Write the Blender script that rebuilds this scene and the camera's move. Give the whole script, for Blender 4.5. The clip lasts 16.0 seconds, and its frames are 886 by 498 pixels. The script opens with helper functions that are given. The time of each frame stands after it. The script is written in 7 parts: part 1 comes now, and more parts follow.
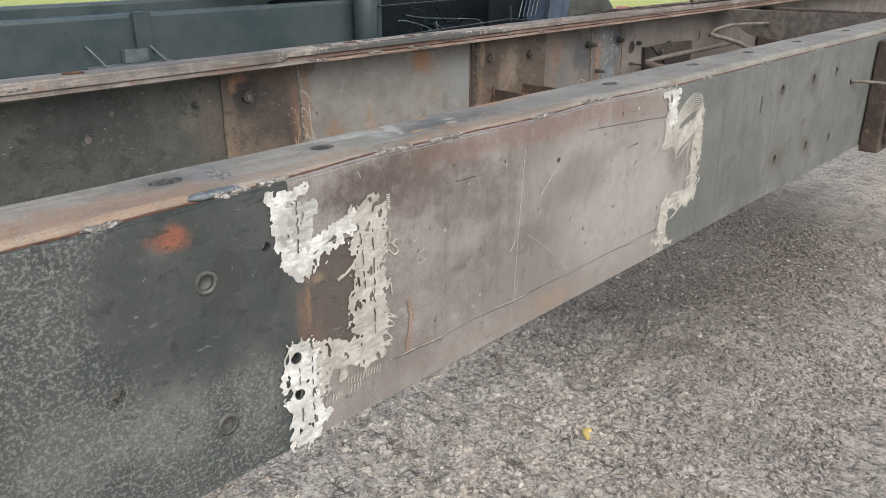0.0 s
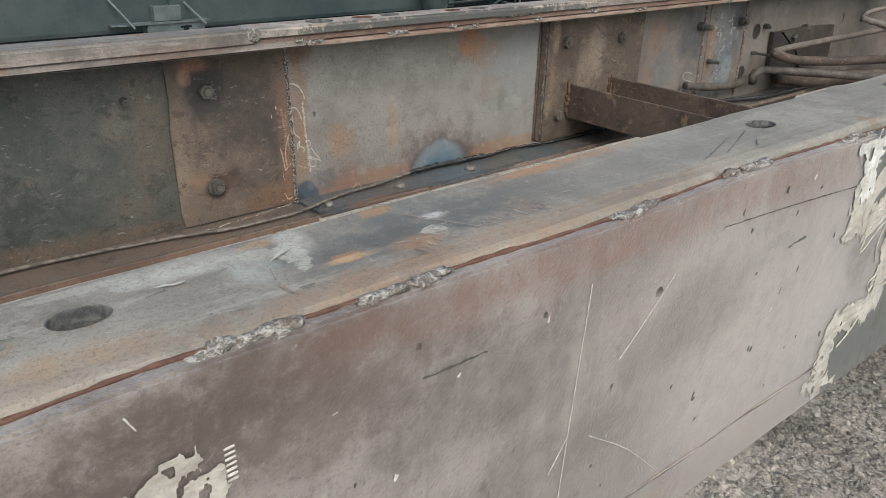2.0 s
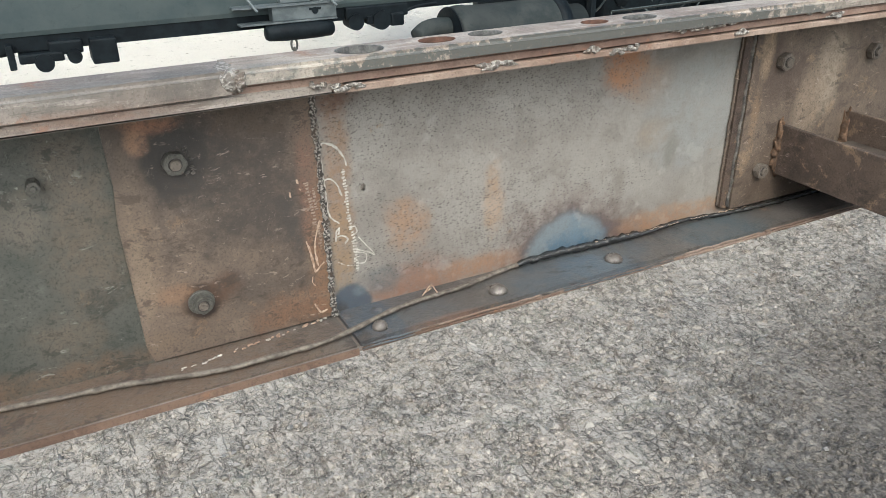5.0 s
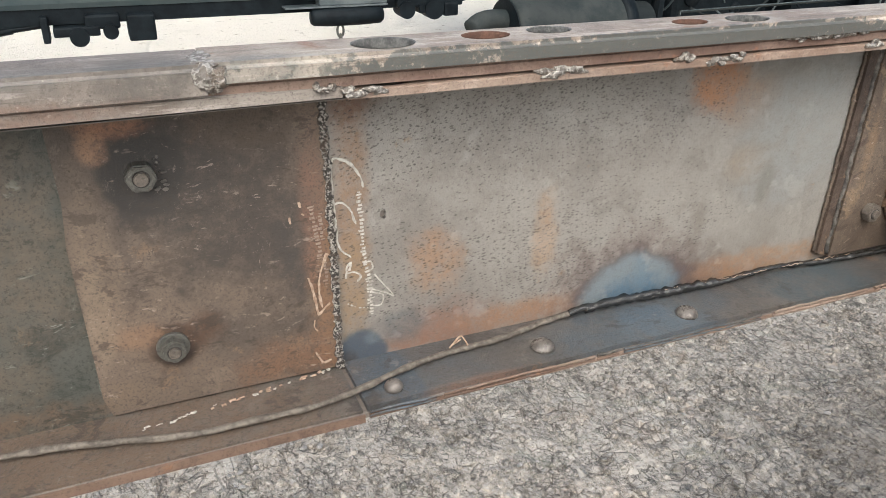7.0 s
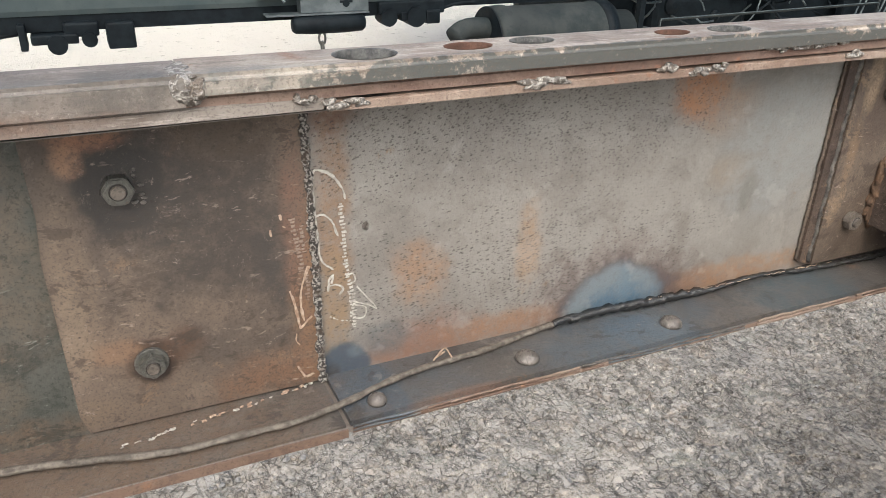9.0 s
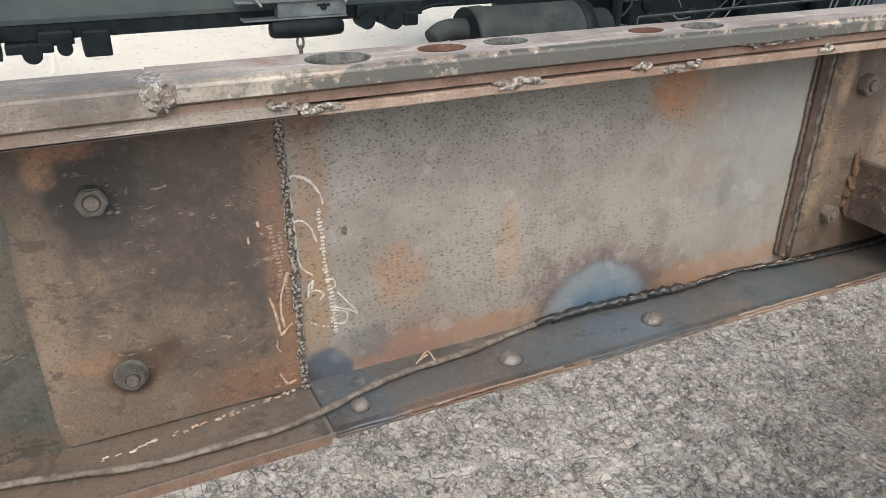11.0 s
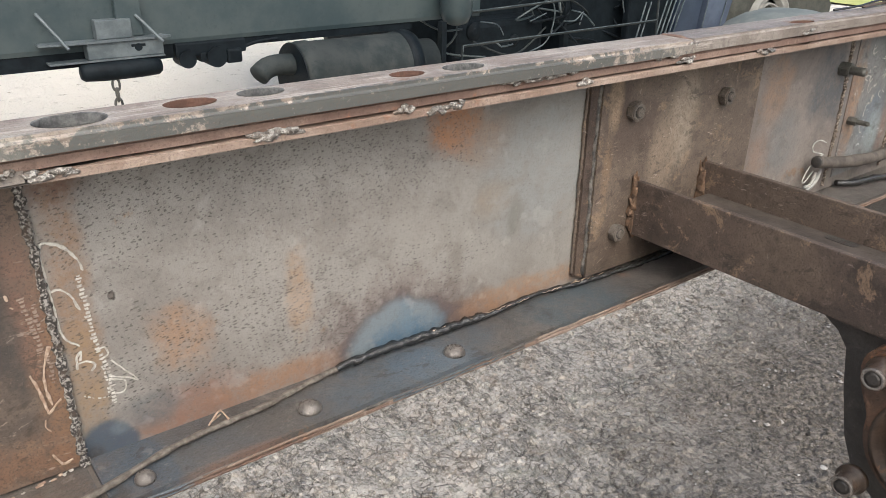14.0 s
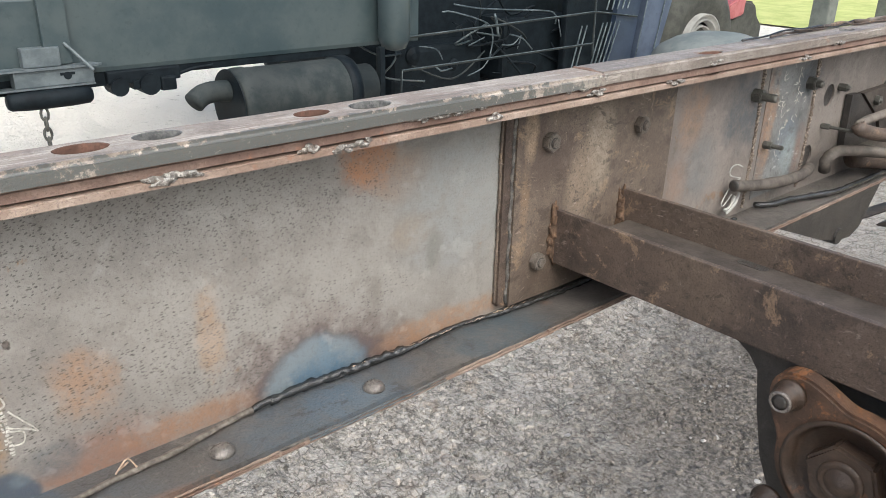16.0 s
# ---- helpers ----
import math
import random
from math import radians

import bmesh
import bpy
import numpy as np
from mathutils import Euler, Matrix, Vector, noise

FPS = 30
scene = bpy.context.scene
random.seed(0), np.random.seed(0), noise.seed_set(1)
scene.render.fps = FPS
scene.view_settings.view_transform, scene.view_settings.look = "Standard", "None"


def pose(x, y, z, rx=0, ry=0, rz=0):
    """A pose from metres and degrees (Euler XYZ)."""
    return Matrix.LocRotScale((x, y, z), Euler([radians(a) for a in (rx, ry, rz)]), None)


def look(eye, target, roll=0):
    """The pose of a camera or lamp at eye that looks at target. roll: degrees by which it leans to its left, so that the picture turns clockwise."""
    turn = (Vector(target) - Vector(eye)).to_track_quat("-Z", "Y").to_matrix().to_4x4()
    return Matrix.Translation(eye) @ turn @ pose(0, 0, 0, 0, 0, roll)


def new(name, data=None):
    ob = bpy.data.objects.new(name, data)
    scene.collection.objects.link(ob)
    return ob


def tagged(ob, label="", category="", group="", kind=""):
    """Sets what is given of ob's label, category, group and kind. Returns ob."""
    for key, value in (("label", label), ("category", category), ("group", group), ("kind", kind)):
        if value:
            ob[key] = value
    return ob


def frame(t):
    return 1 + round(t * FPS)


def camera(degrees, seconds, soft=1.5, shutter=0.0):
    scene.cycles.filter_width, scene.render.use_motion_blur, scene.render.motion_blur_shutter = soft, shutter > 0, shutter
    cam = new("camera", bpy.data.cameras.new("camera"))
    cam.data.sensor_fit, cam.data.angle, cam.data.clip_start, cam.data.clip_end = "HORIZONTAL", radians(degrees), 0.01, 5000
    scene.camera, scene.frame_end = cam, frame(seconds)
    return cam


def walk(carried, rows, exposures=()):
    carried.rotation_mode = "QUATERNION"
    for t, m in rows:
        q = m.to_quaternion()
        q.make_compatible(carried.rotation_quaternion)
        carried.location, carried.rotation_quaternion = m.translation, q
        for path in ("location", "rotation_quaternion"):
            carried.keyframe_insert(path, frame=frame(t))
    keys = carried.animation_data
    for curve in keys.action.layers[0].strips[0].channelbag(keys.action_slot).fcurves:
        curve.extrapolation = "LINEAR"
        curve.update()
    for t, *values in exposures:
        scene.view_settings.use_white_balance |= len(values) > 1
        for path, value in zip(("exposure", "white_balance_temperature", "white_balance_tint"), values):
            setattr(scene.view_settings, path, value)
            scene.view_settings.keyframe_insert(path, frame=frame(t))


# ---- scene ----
cam = camera(59.1, 16.0, soft=0.7)
EXPOSURE, KELVIN, TINT = 0.6, 6100.0, 5.0
PATH = [
    (0, (-0.241, -0.593, 1.188), (1.117, 0.684, 0.462), -0.0),
    (0.5, (-0.016, -0.533, 1.162), (1.075, 0.932, 0.348), 1.4),
    (0.8, (0.023, -0.522, 1.165), (1.099, 0.939, 0.323), 2.1),
    (1, (0.055, -0.512, 1.166), (1.123, 0.952, 0.32), 1.8),
    (1.5, (0.136, -0.392, 1.162), (1.256, 1.046, 0.339), 1.7),
    (2, (0.193, -0.265, 1.156), (1.387, 1.118, 0.341), 1.6),
    (2.5, (0.23, -0.205, 1.153), (1.417, 1.187, 0.346), 2.5),
    (3, (0.325, -0.134, 1.147), (1.364, 1.341, 0.285), 0.3),
    (3.5, (0.435, -0.075, 1.147), (1.353, 1.477, 0.281), 1.3),
    (3.7, (0.465, -0.058, 1.148), (1.353, 1.508, 0.277), 0.8),
    (5.8, (0.604, 0.199, 1.126), (1.4, 1.791, 0.214), 0.2),
    (6, (0.615, 0.213, 1.122), (1.388, 1.814, 0.206), 0.9),
    (6.5, (0.641, 0.239, 1.112), (1.388, 1.86, 0.21), 1.6),
    (7, (0.649, 0.255, 1.107), (1.374, 1.881, 0.195), 1.6),
    (7.5, (0.647, 0.262, 1.105), (1.377, 1.89, 0.201), 1.5),
    (8, (0.644, 0.264, 1.108), (1.381, 1.89, 0.205), 2.3),
    (8.5, (0.648, 0.263, 1.11), (1.378, 1.897, 0.218), 1.4),
    (9, (0.652, 0.262, 1.108), (1.419, 1.878, 0.212), 1.9),
    (9.5, (0.655, 0.262, 1.108), (1.434, 1.87, 0.209), 1.6),
    (9.7, (0.657, 0.26, 1.105), (1.447, 1.867, 0.214), 1.5),
    (11.8, (0.657, 0.263, 1.11), (1.467, 1.859, 0.218), 0.7),
    (12, (0.662, 0.262, 1.108), (1.48, 1.856, 0.219), 0.6),
    (12.5, (0.669, 0.258, 1.107), (1.52, 1.84, 0.227), 0.7),
    (13, (0.682, 0.251, 1.113), (1.612, 1.803, 0.261), 1.0),
    (13.5, (0.696, 0.246, 1.118), (1.709, 1.754, 0.281), 0.5),
    (14, (0.72, 0.236, 1.122), (1.834, 1.678, 0.298), 1.1),
    (14.5, (0.741, 0.229, 1.125), (1.93, 1.614, 0.309), 1.6),
    (15, (0.751, 0.224, 1.129), (1.982, 1.576, 0.319), 1.7),
    (15.5, (0.755, 0.218, 1.133), (1.997, 1.57, 0.338), 1.4),
    (16, (0.751, 0.218, 1.136), (1.973, 1.599, 0.361), 1.3),
]
walk(cam, [(t, look(eye, target, roll)) for t, eye, target, roll in PATH], exposures=((0.0, EXPOSURE - 0.42, 5920.0, TINT), (1.5, EXPOSURE - 0.46, 5920.0, TINT - 2), (2.2, EXPOSURE - 0.44, 5900.0, TINT - 3), (3.0, EXPOSURE - 0.28, 5760.0, TINT - 5), (3.7, EXPOSURE - 0.08, 5680.0, TINT - 6), (6.0, EXPOSURE + 0.03, 6040.0, TINT - 2), (9.7, EXPOSURE, KELVIN, TINT), (12.0, EXPOSURE - 0.05, KELVIN, TINT), (14.2, EXPOSURE, 6080.0, TINT + 1), (16.0, EXPOSURE + 0.13, 5900.0, TINT - 1)))

# ---- world and sun ----
world = bpy.data.worlds.new("sky")
scene.world = world
world.use_nodes = True
wn = world.node_tree.nodes
sky = wn.new("ShaderNodeTexSky")
sky.sky_type, sky.sun_disc = "NISHITA", False
sky.sun_elevation, sky.sun_rotation = radians(47), radians(-158)
sky.air_density, sky.dust_density, sky.ozone_density = 0.9, 6.0, 0.8
world.node_tree.links.new(sky.outputs[0], wn["Background"].inputs[0])
wn["Background"].inputs[1].default_value = 0.14
# thin overcast: a wide, weak sun
sun = new("sun", bpy.data.lights.new("sun", "SUN"))
sun.data.energy, sun.data.angle, sun.data.color = 2.0, radians(85), (1.0, 0.96, 0.9)
sun.matrix_world = look((-4.0, -9.9, 11.4), (0, 0, 0))



# ---- materials ----
class Nodes:
    def __init__(self, name):
        self.mat = bpy.data.materials.new(name)
        self.mat.use_nodes = True
        self.nt = self.mat.node_tree
        self.bsdf = self.nt.nodes["Principled BSDF"]
        tc = self.nt.nodes.new("ShaderNodeTexCoord")
        self.co = tc.outputs["Object"]

    def link(self, a, b):
        self.nt.links.new(a, b)

    def put(self, sock, v):
        if hasattr(v, "is_linked"):
            self.link(v, sock)
        else:
            sock.default_value = v

    def vec(self, op, a, b=None):
        n = self.nt.nodes.new("ShaderNodeVectorMath")
        n.operation = op
        self.put(n.inputs[0], a)
        if b is not None:
            self.put(n.inputs[1], b)
        return n.outputs["Value"] if op in ("LENGTH", "DISTANCE", "DOT_PRODUCT") else n.outputs[0]

    def math(self, op, a, b=0.0, clamp=False):
        n = self.nt.nodes.new("ShaderNodeMath")
        n.operation, n.use_clamp = op, clamp
        self.put(n.inputs[0], a)
        self.put(n.inputs[1], b)
        return n.outputs[0]

    def noise(self, scale, detail=4.0, rough=0.6, co=None, distort=0.0):
        n = self.nt.nodes.new("ShaderNodeTexNoise")
        self.link(co or self.co, n.inputs["Vector"])
        n.inputs["Scale"].default_value, n.inputs["Detail"].default_value = scale, detail
        n.inputs["Roughness"].default_value, n.inputs["Distortion"].default_value = rough, distort
        return n.outputs["Fac"]

    def colour_noise(self, scale):
        n = self.nt.nodes.new("ShaderNodeTexNoise")
        self.link(self.co, n.inputs["Vector"])
        n.inputs["Scale"].default_value = scale
        return self.vec("SUBTRACT", n.outputs["Color"], (0.5, 0.5, 0.5))

    def voronoi(self, scale, co=None, feature="F1", out="Distance"):
        n = self.nt.nodes.new("ShaderNodeTexVoronoi")
        n.feature = feature
        self.link(co or self.co, n.inputs["Vector"])
        n.inputs["Scale"].default_value = scale
        return n.outputs[out]

    def ramp(self, v, a, b, lo=0.0, hi=1.0):
        n = self.nt.nodes.new("ShaderNodeMapRange")
        n.interpolation_type = "SMOOTHSTEP"
        self.put(n.inputs[0], v)
        for i, k in enumerate((a, b, lo, hi)):
            n.inputs[1 + i].default_value = k
        return n.outputs[0]

    def mix(self, f, a, b, mode="MIX"):
        n = self.nt.nodes.new("ShaderNodeMix")
        n.data_type, n.blend_type = "RGBA", mode
        self.put(n.inputs[0], f)
        for sock, v in ((n.inputs[6], a), (n.inputs[7], b)):
            self.put(sock, (*v, 1.0) if isinstance(v, tuple) else v)
        return n.outputs[2]

    def bump(self, h, strength, dist, before=None):
        n = self.nt.nodes.new("ShaderNodeBump")
        n.inputs["Strength"].default_value, n.inputs["Distance"].default_value = strength, dist
        self.link(h, n.inputs["Height"])
        if before is not None:
            self.link(before, n.inputs["Normal"])
        return n.outputs[0]

    def done(self, col, rough, metal=0.0, normal=None, spec=0.5):
        b = self.bsdf
        self.put(b.inputs["Base Color"], (*col, 1.0) if isinstance(col, tuple) else col)
        self.put(b.inputs["Roughness"], rough)
        self.put(b.inputs["Metallic"], metal)
        b.inputs["Specular IOR Level"].default_value = spec
        if normal is not None:
            self.link(normal, b.inputs["Normal"])
        return self.mat


def steel(name, c1, c2, rust=(0.16, 0.07, 0.03), amount=0.3, rough=0.6, metal=0.0, grain=1.0, pits=0.0, streak=0.0,
          flecks=0.0, spots=(), bump=0.7, scale=1.0, brush=0.0, salt=None):
    """Worn steel: two tones in large patches, crisp blots, chips and rust, grain, and stains
    (x, y, z, rx, ry, rz, colour, strength; past 1: sharp-edged)."""
    n = Nodes(name)
    shade = lambda c, k, a=0.0: tuple(min(1.0, v * k + a) for v in c)
    big = n.ramp(n.noise(6 * scale, 6, 0.7), 0.4, 0.6)
    col = n.mix(big, c1, c2)
    if streak:
        st = n.noise(1.0, 5, 0.65, n.vec("MULTIPLY", n.co, (70.0, 70.0, 5.0)))
        col = n.mix(n.ramp(st, 0.52, 0.66, 0.0, streak), col, shade(c1, 0.6))
        col = n.mix(n.ramp(st, 0.42, 0.34, 0.0, streak * 0.6), col, shade(c2, 1.2))
    if brush:
        br = n.noise(1.0, 6, 0.75, n.vec("MULTIPLY", n.co, (7.0, 110.0, 110.0)))
        col = n.mix(n.ramp(br, 0.55, 0.63, 0.0, brush), col, shade(c2, 1.35, 0.03))
        col = n.mix(n.ramp(br, 0.45, 0.37, 0.0, brush), col, shade(c1, 0.6))
    bent = n.vec("ADD", n.co, n.vec("MULTIPLY", n.colour_noise(13), (0.05, 0.05, 0.05)))
    p1 = n.noise(14 * scale, 10, 0.74, bent)
    col = n.mix(n.ramp(p1, 0.55, 0.62, 0.0, 0.5 * grain), col, shade(c1, 0.6))
    col = n.mix(n.ramp(p1, 0.41, 0.35, 0.0, 0.45 * grain), col, shade(c2, 1.25, 0.01))
    p2 = n.noise(42 * scale, 9, 0.8, bent)
    col = n.mix(n.ramp(p2, 0.57, 0.61, 0.0, 0.35 * grain), col, shade(c1, 0.55))
    col = n.mix(n.ramp(p2, 0.42, 0.38, 0.0, 0.35 * grain), col, shade(c2, 1.3, 0.015))
    r = n.noise(19 * scale, 10, 0.75, n.vec("ADD", bent, (3.1, 1.7, 0.4)))
    t = 0.68 - 0.2 * amount
    col = n.mix(n.ramp(r, t, t + 0.07, 0.0, 0.8), col, rust)
    col = n.mix(n.ramp(r, t + 0.07, t + 0.13, 0.0, 0.6), col, shade(rust, 0.55))
    warp = n.math("MULTIPLY", n.math("SUBTRACT", n.noise(24, 7, 0.7), 0.5), 1.7)
    speck = n.ramp(n.noise(60, 8, 0.78), 0.36, 0.58, 0.35, 1.0)
    ragged = n.noise(75, 7, 0.7)
    for x, y, z, rx, ry, rz, c, s in spots:
        d = n.vec("MULTIPLY", n.vec("SUBTRACT", n.co, (x, y, z)), (1 / rx, 1 / ry, 1 / rz))
        if s > 1:
            off = n.math("ADD", n.vec("LENGTH", d), n.math("MULTIPLY", warp, 0.3))
            if min(rx, ry, rz) < 0.02:
                off = n.math("ADD", off, n.math("MULTIPLY", n.math("SUBTRACT", ragged, 0.5), 3.2))
            f = n.ramp(off, 1.08, 0.84, 0.0, s - 1)
        else:
            f = n.ramp(n.math("ADD", n.vec("LENGTH", d), warp), 1.15, 0.4, 0.0, s)
            f = n.math("MULTIPLY", f, speck)
        col = n.mix(f, col, c)
    g = n.noise(420, 3, 0.75)
    col = n.mix(n.ramp(g, 0.5, 0.66, 0.0, 0.45 * grain), col, shade(c1, 0.5))
    g2 = n.noise(150, 7, 0.8)
    col = n.mix(n.ramp(g2, 0.6, 0.68, 0.0, 0.45 * grain), col, shade(c2, 1.5, 0.04))
    col = n.mix(n.ramp(n.noise(210, 6, 0.8, bent), 0.6, 0.66, 0.0, 0.6 * grain), col, shade(c1, 0.35))
    h = n.math("ADD", n.math("MULTIPLY", r, 0.6), n.math("MULTIPLY", g, 0.25))
    if flecks:
        fl = n.noise(75, 9, 0.85, n.vec("MULTIPLY", bent, (1.0, 1.0, 0.55)))
        area = n.ramp(n.noise(7, 4, 0.6), 0.42, 0.62)
        fm = n.math("MULTIPLY", n.ramp(fl, 0.6, 0.64, 0.0, flecks), area)
        col = n.mix(fm, col, shade(c2, 2.2, 0.1))
        dash = n.noise(1.0, 5, 0.7, n.vec("MULTIPLY", bent, (60.0, 60.0, 230.0)))
        col = n.mix(n.math("MULTIPLY", n.ramp(dash, 0.61, 0.65, 0.0, flecks * 1.2), n.ramp(n.noise(11, 5, 0.7), 0.45, 0.6)), col, shade(c2, 2.0, 0.08))
        dent = n.noise(1.0, 6, 0.75, n.vec("MULTIPLY", bent, (30.0, 30.0, 55.0)))
        col = n.mix(n.ramp(dent, 0.57, 0.62, 0.0, 0.6), col, shade(c1, 0.5))
    if salt:
        # chipped primer showing as dense pale specks away from a smooth smoked patch
        x, z, rx, rz = salt
        off = n.vec("LENGTH", n.vec("MULTIPLY", n.vec("SUBTRACT", n.co, (x, 0.0, z)), (1 / rx, 0.0, 1 / rz)))
        area = n.ramp(n.math("ADD", off, n.math("MULTIPLY", n.math("SUBTRACT", n.noise(16, 5, 0.65), 0.5), 1.1)), 0.85, 1.25)
        side = n.nt.nodes.new("ShaderNodeSeparateXYZ")
        n.link(n.co, side.inputs[0])
        area = n.math("MULTIPLY", area, n.ramp(side.outputs[0], 0.17, 0.13))
        grains = n.noise(300, 3, 0.6)
        col = n.mix(n.math("MULTIPLY", n.ramp(grains, 0.51, 0.58, 0.0, 0.6), area), col, (0.2, 0.205, 0.193))
        col = n.mix(n.math("MULTIPLY", n.ramp(n.noise(170, 4, 0.7), 0.55, 0.61, 0.0, 0.45), area), col, (0.29, 0.29, 0.272))
    if pits:
        # short dark pits, level dashes low on the plate, slanting ticks towards its top
        sp = n.nt.nodes.new("ShaderNodeSeparateXYZ")
        n.link(n.co, sp.inputs[0])
        near = n.vec("LENGTH", n.vec("MULTIPLY", n.vec("SUBTRACT", n.co, (0.99, 0.82, 0.85)), (4.3, 0.0, 5.2)))
        area = n.math("ADD", n.ramp(near, 1.5, 0.6), n.math("MULTIPLY", n.math("SUBTRACT", n.noise(9, 6, 0.7), 0.5), 2.2))
        heat = n.vec("LENGTH", n.vec("MULTIPLY", n.vec("SUBTRACT", n.co, (1.113, 0.82, 0.692)), (15.0, 0.0, 16.0)))
        area = n.math("SUBTRACT", n.math("SUBTRACT", area, n.ramp(heat, 1.15, 0.8)), n.ramp(sp.outputs[2], 0.73, 0.705))
        area = n.math("SUBTRACT", area, n.ramp(n.math("ABSOLUTE", n.math("SUBTRACT", sp.outputs[2], 0.835)), 0.06, 0.015, 0.0, 0.22))
        worn = n.noise(30, 3, 0.6)
        wig = n.vec("ADD", n.co, n.vec("MULTIPLY", n.colour_noise(60), (0.006, 0.0, 0.004)))
        for k, (sx, sz, lean, where) in enumerate(((150.0, 400.0, 0.2, n.ramp(sp.outputs[2], 0.86, 0.79)), (185.0, 320.0, 0.75, n.ramp(sp.outputs[2], 0.8, 0.88)), (190.0, 420.0, 0.12, None))):
            u = n.nt.nodes.new("ShaderNodeSeparateXYZ")
            n.link(wig, u.inputs[0])
            cmb = n.nt.nodes.new("ShaderNodeCombineXYZ")
            n.link(n.math("MULTIPLY", n.math("ADD", u.outputs[0], n.math("MULTIPLY", u.outputs[2], lean)), sx), cmb.inputs[0])
            n.link(n.math("MULTIPLY", n.math("SUBTRACT", u.outputs[2], n.math("MULTIPLY", u.outputs[0], lean)), sz), cmb.inputs[1])
            v = n.nt.nodes.new("ShaderNodeTexVoronoi")
            v.voronoi_dimensions = "2D"
            n.link(cmb.outputs[0], v.inputs["Vector"])
            v.inputs["Scale"].default_value = 1.0
            pick = n.nt.nodes.new("ShaderNodeSeparateColor")
            n.link(v.outputs["Color"], pick.inputs[0])
            keep = n.ramp(n.math("ADD", pick.outputs[0], n.math("MULTIPLY", area, 0.75)), 1.25, 1.3)
            size = n.math("ADD", n.math("MULTIPLY", pick.outputs[1], 0.24), 0.05)
            pm = n.math("MULTIPLY", n.ramp(n.math("SUBTRACT", v.outputs["Distance"], size), 0.04, -0.02, 0.0, pits), keep)
            if where is not None:
                pm = n.math("MULTIPLY", pm, where)
            col = n.mix(pm, col, (0.035, 0.029, 0.025))
            h = n.math("SUBTRACT", h, n.math("MULTIPLY", pm, 0.6))
        col = n.mix(n.ramp(worn, 0.6, 0.68, 0.0, 0.25), col, shade(c2, 1.3, 0.03))
    rr = n.math("ADD", n.math("MULTIPLY", r, 0.3), rough - 0.15)
    return n.done(col, rr, metal, n.bump(h, bump, 0.004))


